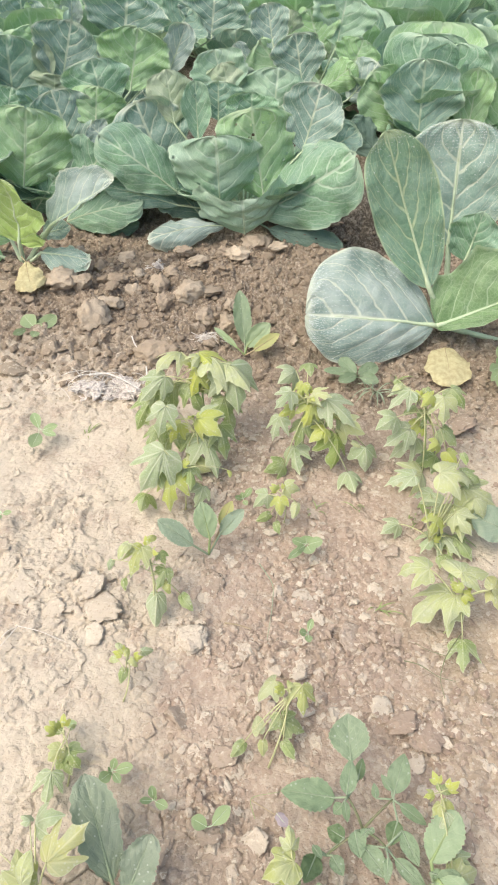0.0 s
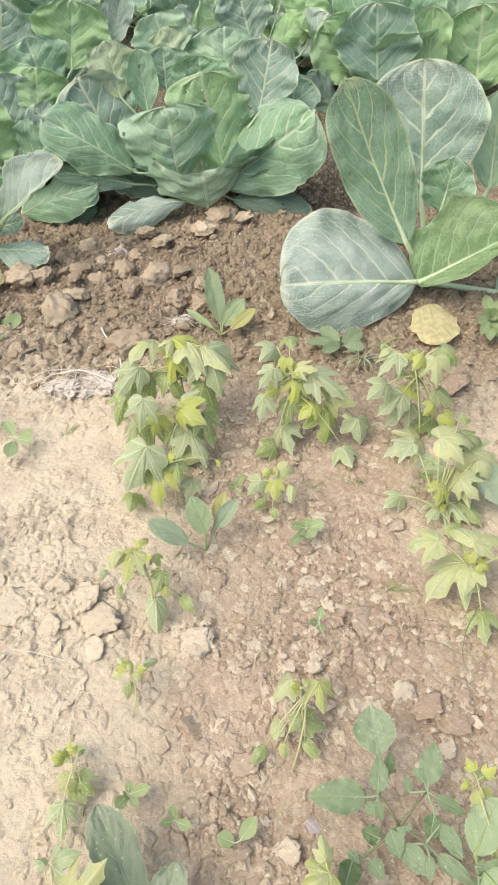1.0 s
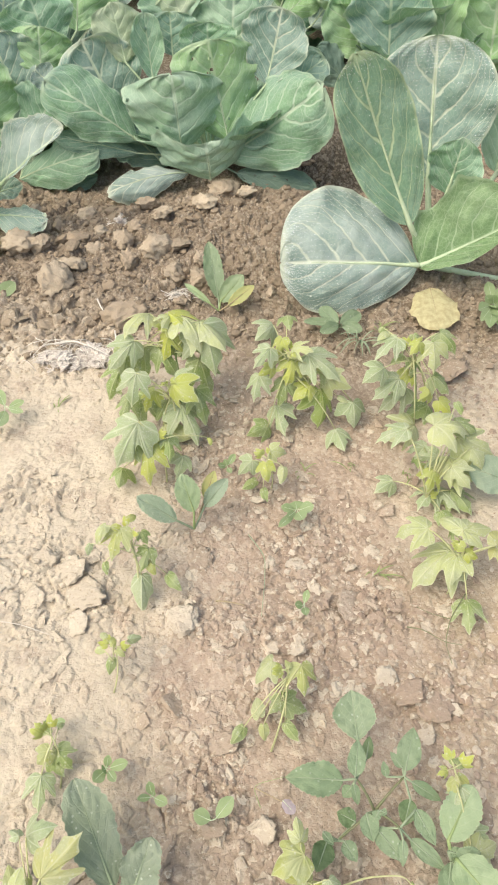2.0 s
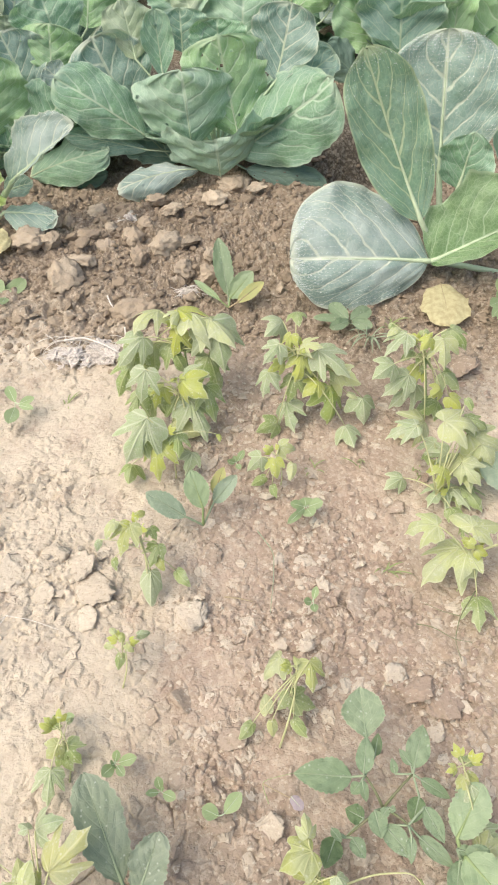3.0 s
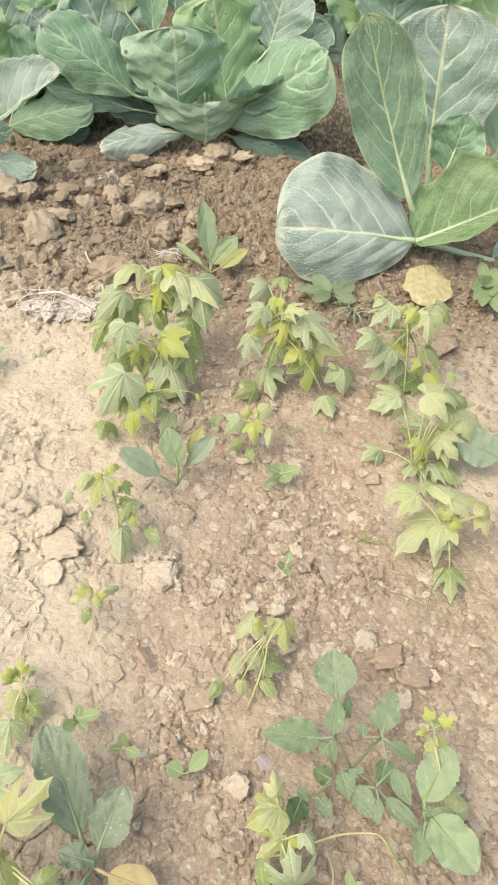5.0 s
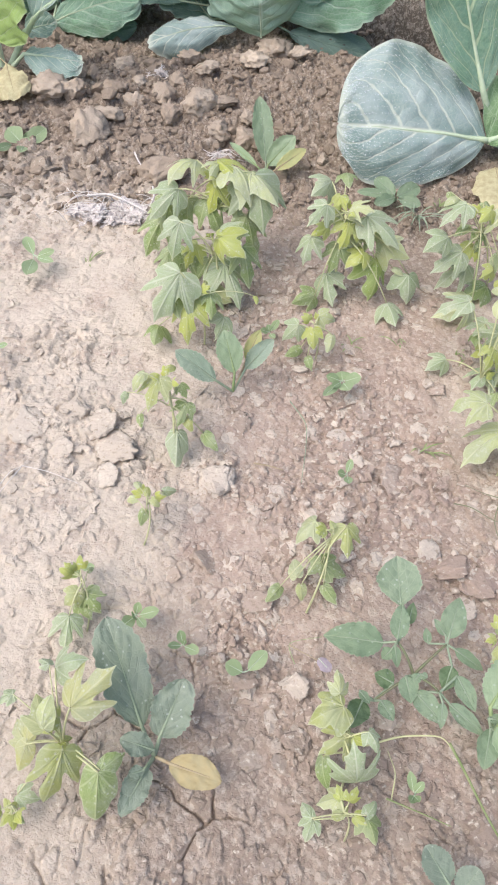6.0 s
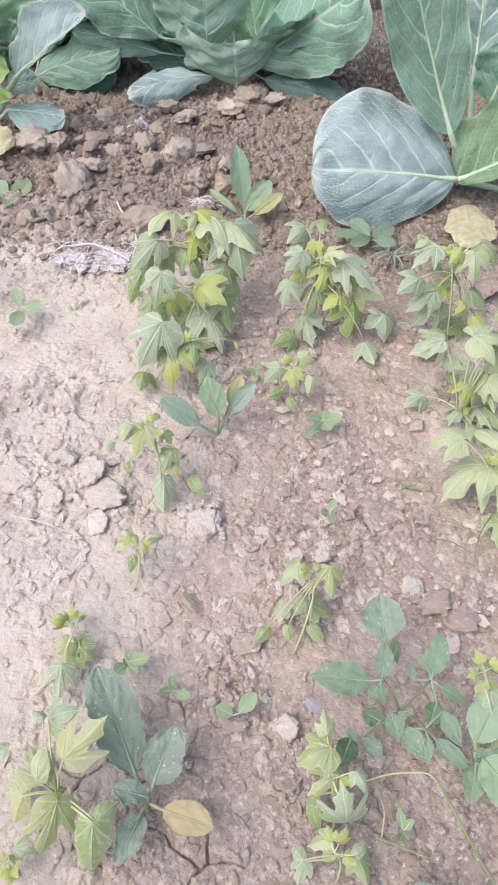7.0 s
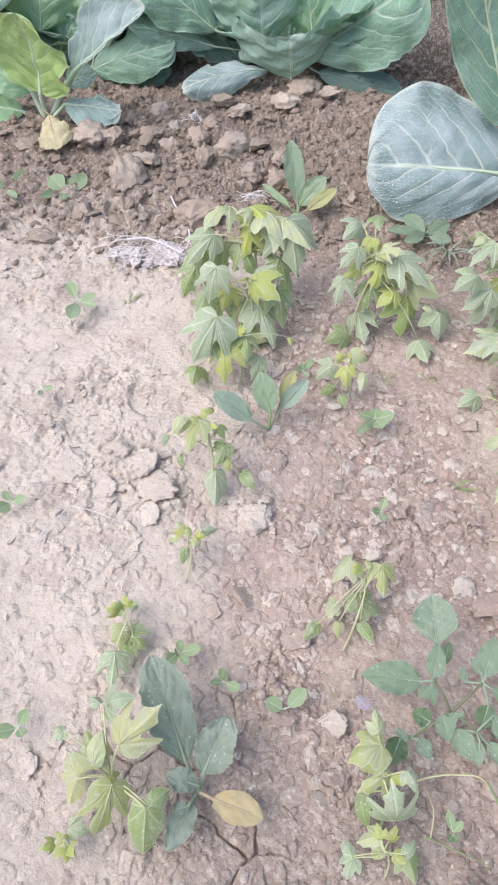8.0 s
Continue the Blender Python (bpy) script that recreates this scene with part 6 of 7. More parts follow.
brassica(
    'small_weed', 'green purslane clump beside the cabbage stalk', 'weed', (0.746, 1.698, 0),
    [
        ((-0.012, -0.02, 0.025), (-0.019, 0.037, 0.05), 0.029, 'sprout', dict(cup=0.15, bend=0.04, ruffle=0.01, peak=0.55, blunt=0.72, ragged=0.03, nu=7, nv=11)),
        ((-0.006, -0.024, 0.025), (0.023, 0.006, 0.05), 0.036, 'sprout', dict(cup=0.15, bend=0.04, ruffle=0.01, peak=0.55, blunt=0.72, ragged=0.03, nu=7, nv=11)),
        ((-0.007, -0.036, 0.025), (0.017, -0.074, 0.05), 0.035, 'sprout', dict(cup=0.15, bend=0.04, ruffle=0.01, peak=0.55, blunt=0.72, ragged=0.03, nu=7, nv=11)),
        ((-0.019, -0.038, 0.025), (-0.069, -0.093, 0.05), 0.035, 'sprout', dict(cup=0.15, bend=0.04, ruffle=0.01, peak=0.55, blunt=0.72, ragged=0.03, nu=7, nv=11)),
        ((-0.012, -0.03, 0.025), (-0.017, -0.031, 0.05), 0.035, 'sprout', dict(cup=0.15, bend=0.04, ruffle=0.01, peak=0.55, blunt=0.72, ragged=0.03, nu=7, nv=11)),
        ((-0.012, -0.042, 0.025), (-0.021, -0.121, 0.05), 0.038, 'sprout', dict(cup=0.15, bend=0.04, ruffle=0.01, peak=0.55, blunt=0.72, ragged=0.03, nu=7, nv=11)),
        ((-0.018, -0.049, 0.025), (-0.057, -0.168, 0.05), 0.031, 'sprout', dict(cup=0.15, bend=0.04, ruffle=0.01, peak=0.55, blunt=0.72, ragged=0.03, nu=7, nv=11)),
        ((-0.011, -0.054, 0.025), (-0.014, -0.194, 0.05), 0.034, 'sprout', dict(cup=0.15, bend=0.04, ruffle=0.01, peak=0.55, blunt=0.72, ragged=0.03, nu=7, nv=11)),
        ((-0.01, -0.03, 0.025), (-0.002, -0.033, 0.05), 0.032, 'sprout', dict(cup=0.15, bend=0.04, ruffle=0.01, peak=0.55, blunt=0.72, ragged=0.03, nu=7, nv=11)),
        ((-0.015, -0.029, 0.025), (-0.039, -0.03, 0.05), 0.026, 'sprout', dict(cup=0.15, bend=0.04, ruffle=0.01, peak=0.55, blunt=0.72, ragged=0.03, nu=7, nv=11)),
        ((-0.012, -0.048, 0.025), (-0.016, -0.159, 0.05), 0.028, 'sprout', dict(cup=0.15, bend=0.04, ruffle=0.01, peak=0.55, blunt=0.72, ragged=0.03, nu=7, nv=11)),
        ((-0.013, -0.037, 0.025), (-0.022, -0.083, 0.05), 0.029, 'sprout', dict(cup=0.15, bend=0.04, ruffle=0.01, peak=0.55, blunt=0.72, ragged=0.03, nu=7, nv=11)),
        ((-0.02, -0.046, 0.025), (-0.073, -0.142, 0.05), 0.025, 'sprout', dict(cup=0.15, bend=0.04, ruffle=0.01, peak=0.55, blunt=0.72, ragged=0.03, nu=7, nv=11)),
    ],
    rib=0.0011, seed=120, group='', foot=(0, 0, 0.01), skirt=0, stems=(),
)

brassica(
    'small_weed', 'green weed leaf pair at the clods', 'weed', (-0.658, 1.746, 0),
    [
        ((0.019, -0.017, 0.02), (0.062, 0.025, 0.04), 0.041, 'sprout', dict(cup=0.15, bend=0.04, ruffle=0.01, peak=0.55, blunt=0.72, ragged=0.03, nu=7, nv=11)),
        ((0.005, -0.019, 0.02), (-0.038, 0.014, 0.04), 0.051, 'sprout', dict(cup=0.15, bend=0.04, ruffle=0.01, peak=0.55, blunt=0.72, ragged=0.03, nu=7, nv=11)),
        ((0.015, -0.035, 0.02), (0.029, -0.098, 0.04), 0.027, 'sprout', dict(cup=0.15, bend=0.04, ruffle=0.01, peak=0.55, blunt=0.72, ragged=0.03, nu=7, nv=11)),
    ],
    rib=0.0011, seed=121, group='', foot=(0, 0, 0.01), skirt=0, stems=(),
)

brassica(
    'small_weed', 'small weed rosette among clods', 'weed', (-0.684, 1.754, 0),
    [
        ((0.019, -0.013, 0.015), (0.077, 0.03, 0.03), 0.025, 'sprout', dict(cup=0.15, bend=0.04, ruffle=0.01, peak=0.55, blunt=0.72, ragged=0.03, nu=7, nv=11)),
        ((0.006, -0.029, 0.015), (-0.015, -0.084, 0.03), 0.023, 'sprout', dict(cup=0.15, bend=0.04, ruffle=0.01, peak=0.55, blunt=0.72, ragged=0.03, nu=7, nv=11)),
        ((0.008, -0.014, 0.015), (0.004, 0.025, 0.03), 0.015, 'sprout', dict(cup=0.15, bend=0.04, ruffle=0.01, peak=0.55, blunt=0.72, ragged=0.03, nu=7, nv=11)),
        ((0.016, -0.021, 0.015), (0.056, -0.024, 0.03), 0.016, 'sprout', dict(cup=0.15, bend=0.04, ruffle=0.01, peak=0.55, blunt=0.72, ragged=0.03, nu=7, nv=11)),
    ],
    rib=0.0011, seed=122, group='', foot=(0, 0, 0.01), skirt=0, stems=(),
)

brassica(
    'small_weed', 'green weed with narrow leaves among clods', 'weed', (-0.835, 1.753, 0),
    [
        ((0.021, -0.018, 0.02), (0.065, 0.038, 0.04), 0.026, 'sprout', dict(cup=0.15, bend=0.04, ruffle=0.01, peak=0.55, blunt=0.72, ragged=0.03, nu=7, nv=11)),
        ((0.011, -0.027, 0.02), (-0.011, -0.025, 0.04), 0.026, 'sprout', dict(cup=0.15, bend=0.04, ruffle=0.01, peak=0.55, blunt=0.72, ragged=0.03, nu=7, nv=11)),
        ((0.024, -0.038, 0.02), (0.08, -0.103, 0.04), 0.019, 'sprout', dict(cup=0.15, bend=0.04, ruffle=0.01, peak=0.55, blunt=0.72, ragged=0.03, nu=7, nv=11)),
    ],
    rib=0.0011, seed=123, group='', foot=(0, 0, 0.01), skirt=0, stems=(),
)

brassica(
    'small_weed', 'grey-green seedling on pale crust', 'weed', (-0.326, 0.342, 0),
    [
        ((0, -0.004, 0.012), (-0.023, -0.016, 0.025), 0.022, 'sprout', dict(cup=0.15, bend=0.04, ruffle=0.01, peak=0.55, blunt=0.72, ragged=0.03, nu=7, nv=11)),
        ((0.005, 0.001, 0.012), (0.013, 0.022, 0.025), 0.017, 'sprout', dict(cup=0.15, bend=0.04, ruffle=0.01, peak=0.55, blunt=0.72, ragged=0.03, nu=7, nv=11)),
        ((0.006, -0.004, 0.012), (0.019, -0.017, 0.025), 0.015, 'sprout', dict(cup=0.15, bend=0.04, ruffle=0.01, peak=0.55, blunt=0.72, ragged=0.03, nu=7, nv=11)),
    ],
    rib=0.0011, seed=124, group='', foot=(0, 0, 0.01), skirt=0, stems=(),
)

brassica(
    'small_weed', 'small green seedling on pale crust', 'weed', (-0.468, 0.726, 0),
    [
        ((0.004, -0.01, 0.012), (-0.006, -0.035, 0.025), 0.026, 'sprout', dict(cup=0.15, bend=0.04, ruffle=0.01, peak=0.55, blunt=0.72, ragged=0.03, nu=7, nv=11)),
        ((0.009, -0.005, 0.012), (0.035, -0.001, 0.025), 0.017, 'sprout', dict(cup=0.15, bend=0.04, ruffle=0.01, peak=0.55, blunt=0.72, ragged=0.03, nu=7, nv=11)),
        ((0.003, -0.004, 0.012), (-0.011, 0.008, 0.025), 0.015, 'sprout', dict(cup=0.15, bend=0.04, ruffle=0.01, peak=0.55, blunt=0.72, ragged=0.03, nu=7, nv=11)),
    ],
    rib=0.0011, seed=125, group='', foot=(0, 0, 0.01), skirt=0, stems=(),
)

brassica(
    'small_weed', 'tiny seedling on pale crust', 'weed', (-0.497, 1.008, 0),
    [
        ((0.01, -0.01, 0.012), (0.035, -0.013, 0.025), 0.012, 'sprout', dict(cup=0.15, bend=0.04, ruffle=0.01, peak=0.55, blunt=0.72, ragged=0.03, nu=7, nv=11)),
        ((0.007, -0.013, 0.012), (0.013, -0.038, 0.025), 0.012, 'sprout', dict(cup=0.15, bend=0.04, ruffle=0.01, peak=0.55, blunt=0.72, ragged=0.03, nu=7, nv=11)),
    ],
    rib=0.0011, seed=126, group='', foot=(0, 0, 0.01), skirt=0, stems=(),
)

brassica(
    'small_weed', 'small green weed beside the yellowing papaya', 'weed', (0.294, 0.272, 0),
    [
        ((-0.004, 0.001, 0.015), (-0.01, 0.022, 0.03), 0.012, 'sprout', dict(cup=0.15, bend=0.04, ruffle=0.01, peak=0.55, blunt=0.72, ragged=0.03, nu=7, nv=11)),
        ((-0.002, 0, 0.015), (0.007, 0.011, 0.03), 0.011, 'sprout', dict(cup=0.15, bend=0.04, ruffle=0.01, peak=0.55, blunt=0.72, ragged=0.03, nu=7, nv=11)),
        ((-0.004, -0.004, 0.015), (-0.012, -0.015, 0.03), 0.011, 'sprout', dict(cup=0.15, bend=0.04, ruffle=0.01, peak=0.55, blunt=0.72, ragged=0.03, nu=7, nv=11)),
        ((-0.003, -0.004, 0.015), (0, -0.013, 0.03), 0.011, 'sprout', dict(cup=0.15, bend=0.04, ruffle=0.01, peak=0.55, blunt=0.72, ragged=0.03, nu=7, nv=11)),
    ],
    rib=0.0011, seed=127, group='', foot=(0, 0, 0.01), skirt=0, stems=(),
)

brassica(
    'small_weed', 'tiny round-leaved seedling beside papaya', 'weed', (-0.215, 0.545, 0),
    [
        ((0.003, -0.006, 0.015), (-0.003, -0.012, 0.03), 0.013, 'sprout', dict(cup=0.15, bend=0.04, ruffle=0.01, peak=0.55, blunt=0.72, ragged=0.03, nu=7, nv=11)),
        ((0.008, -0.005, 0.015), (0.032, -0.006, 0.03), 0.013, 'sprout', dict(cup=0.15, bend=0.04, ruffle=0.01, peak=0.55, blunt=0.72, ragged=0.03, nu=7, nv=11)),
    ],
    rib=0.0011, seed=128, group='', foot=(0, 0, 0.01), skirt=0, stems=(),
)

papaya(
    'yellow-green papaya seedling with drooping lobed leaves', (-0.075, 1.300, 0), 0.200,
    [
        ((-0.013, 0.041, 0.181), (-0.026, 0.012, 0.127), 'py'),
        ((-0.09, 0.023, 0.177), (-0.147, -0.028, 0.135), 'pg'),
        ((-0.058, 0.079, 0.21), (-0.111, 0.017, 0.19), 'pl'),
        ((-0.018, 0.083, 0.21), (0.039, 0.016, 0.2), 'py'),
        ((-0.011, 0.07, 0.21), (-0.028, 0.022, 0.2), 'pl'),
        ((0.057, 0.049, 0.21), (0.117, -0.016, 0.17), 'pl', 'three'),
        ((0.066, 0.04, 0.21), (0.09, -0.018, 0.106), 'pg'),
        ((0.051, 0.022, 0.126), (0.075, -0.021, 0.038), 'pm'),
        ((-0.13, 0.045, 0.094), (-0.17, -0.009, 0.024), 'pm'),
        ((0.026, 0.042, 0.161), (0.031, 0.014, 0.109), 'pm'),
        ((-0.076, 0.053, 0.135), (-0.078, 0.02, 0.069), 'pm'),
        ((-0.036, 0.037, 0.148), (0.002, 0.002, 0.086), 'pm'),
        ((-0.109, 0.035, 0.146), (-0.128, -0.01, 0.09), 'pm'),
        ((0.016, 0.068, 0.21), (0.065, -0.013, 0.173), 'pl', 'three'),
    ],
    seed=129, lean=(-0.014, 0.044), form='full',
)

papaya(
    'yellow-green papaya seedling with drooping lobed leaves', (-0.075, 1.200, 0), 0.152,
    [
        ((0.006, 0.036, 0.149), (0.068, 0.015, 0.155), 'pg'),
        ((-0.07, 0.015, 0.176), (-0.086, -0.022, 0.106), 'pg'),
        ((-0.041, 0.031, 0.113), (-0.063, 0.007, 0.067), 'py'),
        ((0.014, 0.025, 0.076), (0.051, -0.044, 0.01), 'pg'),
        ((0.006, 0.004, 0.154), (0.066, -0.035, 0.136), 'py', 'three'),
        ((-0.03, 0.006, 0.027), (0.037, -0.019, 0.01), 'pl', 'three'),
        ((-0.019, 0.036, 0.076), (-0.003, 0.003, 0.01), 'pm'),
        ((-0.067, 0.047, 0.081), (-0.088, 0.014, 0.012), 'pm'),
        ((0.051, 0.038, 0.109), (0.072, -0.012, 0.043), 'pm'),
        ((-0.096, 0.017, 0.104), (-0.12, -0.022, 0.059), 'pm'),
    ],
    seed=130, lean=(-0.009, 0.016), form='full',
)

papaya(
    'yellow-green papaya seedling with drooping lobed leaves', (-0.085, 1.070, 0), 0.110,
    [
        ((-0.044, 0.029, 0.146), (-0.093, -0.028, 0.066), 'pg'),
        ((-0.028, 0.017, 0.096), (-0.027, -0.043, 0.024), 'py'),
        ((-0.093, 0.012, 0.022), (-0.095, -0.037, 0.01), 'pm', 'three'),
        ((0.038, 0.026, 0.046), (0.024, -0.02, 0.02), 'pg', 'three'),
        ((0.01, 0.033, 0.1), (0.019, -0.018, 0.073), 'pm'),
        ((0.1, 0.011, 0.117), (0.105, -0.002, 0.108), 'py', 'oval'),
        ((-0.014, 0.038, 0.095), (-0.002, 0.009, 0.06), 'pm'),
        ((-0.066, 0.045, 0.101), (-0.043, -0.016, 0.067), 'pm'),
    ],
    seed=131, lean=(-0.016, 0.021), form='full',
)

papaya(
    'yellow-green papaya seedling with drooping lobed leaves', (0.165, 1.250, 0), 0.184,
    [
        ((0.01, 0.118, 0.21), (0.017, 0.074, 0.2), 'pm', 'three'),
        ((-0.019, 0.083, 0.21), (-0.06, 0.04, 0.2), 'pg', 'three'),
        ((-0.026, 0.015, 0.202), (-0.063, -0.012, 0.166), 'pg'),
        ((-0.001, 0.044, 0.205), (-0.008, 0.021, 0.167), 'py'),
        ((0.023, 0.023, 0.196), (0.067, 0.003, 0.2), 'pl'),
        ((0.056, 0.029, 0.173), (0.127, -0.014, 0.132), 'pg'),
        ((-0.05, 0.013, 0.126), (-0.062, -0.025, 0.079), 'pg'),
        ((-0.02, 0.007, 0.156), (-0.052, -0.009, 0.144), 'py', 'three'),
        ((0.02, 0.027, 0.163), (0.003, -0.015, 0.115), 'py'),
        ((0.096, 0.023, 0.114), (0.154, 0, 0.099), 'pl', 'three'),
        ((0.061, 0, 0.109), (0.023, -0.03, 0.087), 'py', 'three'),
        ((0.087, 0.008, 0.086), (0.077, -0.036, 0.01), 'pd'),
        ((-0.011, 0, 0.047), (0.01, -0.065, 0.01), 'pg'),
        ((-0.032, -0.043, 0.022), (-0.081, -0.06, 0.01), 'pm', 'three'),
        ((0.158, -0.005, 0.063), (0.164, -0.039, 0.01), 'pg', 'three'),
        ((0.119, -0.051, 0.022), (0.137, -0.11, 0.01), 'pg', 'three'),
        ((0.052, 0.029, 0.125), (0.014, 0.011, 0.111), 'pl', 'three'),
        ((0.126, 0.003, 0.07), (0.148, -0.007, 0.059), 'pl', 'oval'),
        ((0.043, 0.044, 0.12), (0.041, 0.004, 0.068), 'pm'),
        ((0.008, 0.014, 0.111), (-0.007, -0.016, 0.059), 'pm'),
        ((0.079, 0.052, 0.13), (0.106, 0.013, 0.086), 'pm'),
        ((-0.008, 0.042, 0.169), (-0.029, 0.016, 0.123), 'pm'),
    ],
    seed=132, lean=(0.012, 0.022), form='full',
)

papaya(
    'small yellowing papaya seedling on crusted soil', (0.142, 1.052, 0), 0.070,
    [
        ((-0.002, 0.029, 0.079), (0.033, 0.035, 0.062), 'pl'),
        ((-0.011, 0.005, 0.069), (-0.007, -0.024, 0.038), 'py'),
        ((-0.039, 0.009, 0.071), (-0.071, -0.004, 0.037), 'pg'),
        ((0.026, 0.004, 0.056), (0.02, -0.026, 0.036), 'pl', 'oval'),
        ((-0.032, -0.004, 0.022), (-0.063, -0.018, 0.01), 'pm', 'oval'),
        ((-0.018, -0.026, 0.022), (-0.007, -0.053, 0.01), 'pm', 'oval'),
    ],
    seed=133, lean=(-0.009, 0.014), form='three',
)

papaya(
    'yellow-green papaya seedling with drooping lobed leaves', (0.470, 1.250, 0), 0.193,
    [
        ((-0.061, 0.037, 0.21), (-0.111, -0.004, 0.178), 'pg'),
        ((-0.022, 0.064, 0.197), (-0.014, 0.053, 0.18), 'pm', 'three'),
        ((0.034, 0.063, 0.202), (0.069, 0.035, 0.162), 'pm'),
        ((0.013, 0.022, 0.207), (0.017, -0.011, 0.148), 'pl'),
        ((-0.015, 0.022, 0.21), (-0.037, 0.001, 0.19), 'py', 'three'),
        ((-0.039, 0.05, 0.152), (-0.067, 0.035, 0.133), 'pm', 'oval'),
        ((-0.086, 0.003, 0.155), (-0.134, -0.022, 0.132), 'pg', 'three'),
        ((-0.049, 0.009, 0.118), (-0.109, -0.022, 0.082), 'pg'),
        ((-0.026, 0.024, 0.078), (-0.088, -0.01, 0.033), 'pg'),
        ((-0.023, 0.031, 0.12), (-0.051, 0.003, 0.094), 'py', 'three'),
        ((0.028, 0.022, 0.115), (0.065, 0, 0.079), 'pm', 'three'),
        ((0.021, -0.007, 0.092), (-0.009, -0.022, 0.078), 'py', 'three'),
        ((0.031, 0.026, 0.022), (-0.028, -0.009, 0.01), 'pm', 'three'),
        ((-0.009, -0.037, 0.022), (-0.095, -0.073, 0.01), 'pl'),
        ((-0.077, 0.055, 0.21), (-0.103, 0.039, 0.2), 'pl', 'oval'),
        ((-0.018, 0.038, 0.149), (-0.023, 0.016, 0.108), 'pm'),
        ((0.042, -0.01, 0.071), (0.07, -0.029, 0.041), 'py', 'three'),
        ((-0.091, 0.074, 0.21), (-0.087, 0.05, 0.2), 'pm', 'oval'),
    ],
    seed=134, lean=(-0.029, 0.024), form='full',
)

papaya(
    'yellow-green papaya seedling with drooping lobed leaves', (0.475, 1.050, 0), 0.030,
    [
        ((-0.01, -0.03, 0.085), (-0.03, -0.075, 0.07), 'py'),
        ((0.025, -0.02, 0.09), (0.06, -0.06, 0.065), 'pl'),
        ((0.0, 0.0, 0.095), (-0.045, 0.01, 0.085), 'pg'),
        ((-0.063, 0.03, 0.143), (-0.126, 0.023, 0.11), 'pg'),
        ((-0.022, 0.027, 0.094), (-0.055, 0.035, 0.067), 'pg'),
        ((-0.016, 0.018, 0.167), (0.062, 0.021, 0.131), 'pl'),
        ((0.04, 0.03, 0.12), (0.123, 0.015, 0.08), 'pl'),
        ((0.067, 0.015, 0.105), (0.091, -0.014, 0.07), 'pl', 'three'),
        ((0.027, 0.015, 0.078), (0.046, -0.059, 0.038), 'pl'),
        ((0.002, -0.023, 0.022), (-0.04, -0.077, 0.01), 'pg'),
        ((0.008, -0.022, 0.022), (0.047, -0.079, 0.01), 'pg'),
        ((-0.08, -0.003, 0.022), (-0.121, -0.026, 0.01), 'pg', 'three'),
        ((-0.007, 0.011, 0.035), (-0.014, 0.049, 0.02), 'py', 'three'),
        ((0, -0.011, 0.04), (-0.01, -0.03, 0.029), 'py', 'oval'),
        ((0.035, 0.04, 0.15), (0.08, 0.033, 0.125), 'pm'),
        ((0.033, -0.027, 0.022), (0.069, -0.083, 0.01), 'pm'),
        ((0.006, -0.082, 0.022), (0.024, -0.122, 0.01), 'pm'),
        ((-0.031, 0.031, 0.062), (-0.031, 0.006, 0.05), 'pm', 'three'),
        ((0.026, 0.048, 0.199), (0.035, 0.025, 0.186), 'pm', 'oval'),
        ((0.072, 0.018, 0.063), (0.116, -0.005, 0.038), 'pl'),
    ],
    seed=135, lean=(-0.022, -0.055), form='full',
)

papaya(
    'yellow-green papaya seedling with drooping lobed leaves', (0.470, 0.800, 0), 0.079,
    [
        ((-0.046, 0.056, 0.117), (-0.103, 0.061, 0.084), 'pl'),
        ((0.015, 0.055, 0.115), (-0.013, 0.097, 0.09), 'pl', 'oval'),
        ((0.017, 0.057, 0.111), (0.074, 0.076, 0.086), 'pl', 'three'),
        ((0.002, 0.046, 0.063), (-0.07, -0.007, 0.011), 'pl'),
        ((0.011, 0.035, 0.071), (-0.007, -0.019, 0.037), 'pl', 'three'),
        ((0.016, 0.028, 0.098), (0, 0.041, 0.093), 'py', 'three'),
        ((0.022, 0.025, 0.087), (0.045, 0.022, 0.075), 'py', 'three'),
        ((0.079, 0.044, 0.08), (0.09, 0.015, 0.06), 'pc', 'three'),
        ((0.074, 0.036, 0.095), (0.092, 0.082, 0.08), 'pc', 'oval'),
        ((0.024, -0.031, 0.022), (0.021, -0.092, 0.01), 'pm'),
        ((0.003, 0.067, 0.097), (0.003, 0.048, 0.084), 'pm'),
    ],
    seed=136, lean=(0.024, 0.035), form='full',
)

papaya(
    'small yellowing papaya seedling on crusted soil', (-0.104, 0.771, 0), 0.126,
    [
        ((-0.022, 0.072, 0.134), (-0.038, 0.022, 0.098), 'po', 'full'),
        ((-0.012, 0.088, 0.134), (0.001, 0.106, 0.124), 'po', 'oval'),
        ((-0.046, 0.07, 0.143), (-0.064, 0.044, 0.122), 'pl', 'oval'),
        ((-0.077, 0.052, 0.111), (-0.081, 0.034, 0.099), 'pg', 'oval'),
        ((-0.058, 0.044, 0.064), (-0.053, 0.024, 0.051), 'pm', 'oval'),
        ((0.024, 0.062, 0.084), (0.008, 0.029, 0.056), 'pm', 'full'),
        ((0.02, 0.048, 0.062), (0.035, 0.029, 0.046), 'po', 'oval'),
        ((0.008, 0.033, 0.041), (0.012, -0.024, 0.01), 'pg', 'oval'),
        ((0.052, 0.045, 0.024), (0.081, 0.017, 0.013), 'pm', 'oval'),
        ((0.009, 0.084, 0.105), (0.023, 0.065, 0.089), 'pm'),
    ],
    seed=137, lean=(-0.009, 0.071), form='three',
)

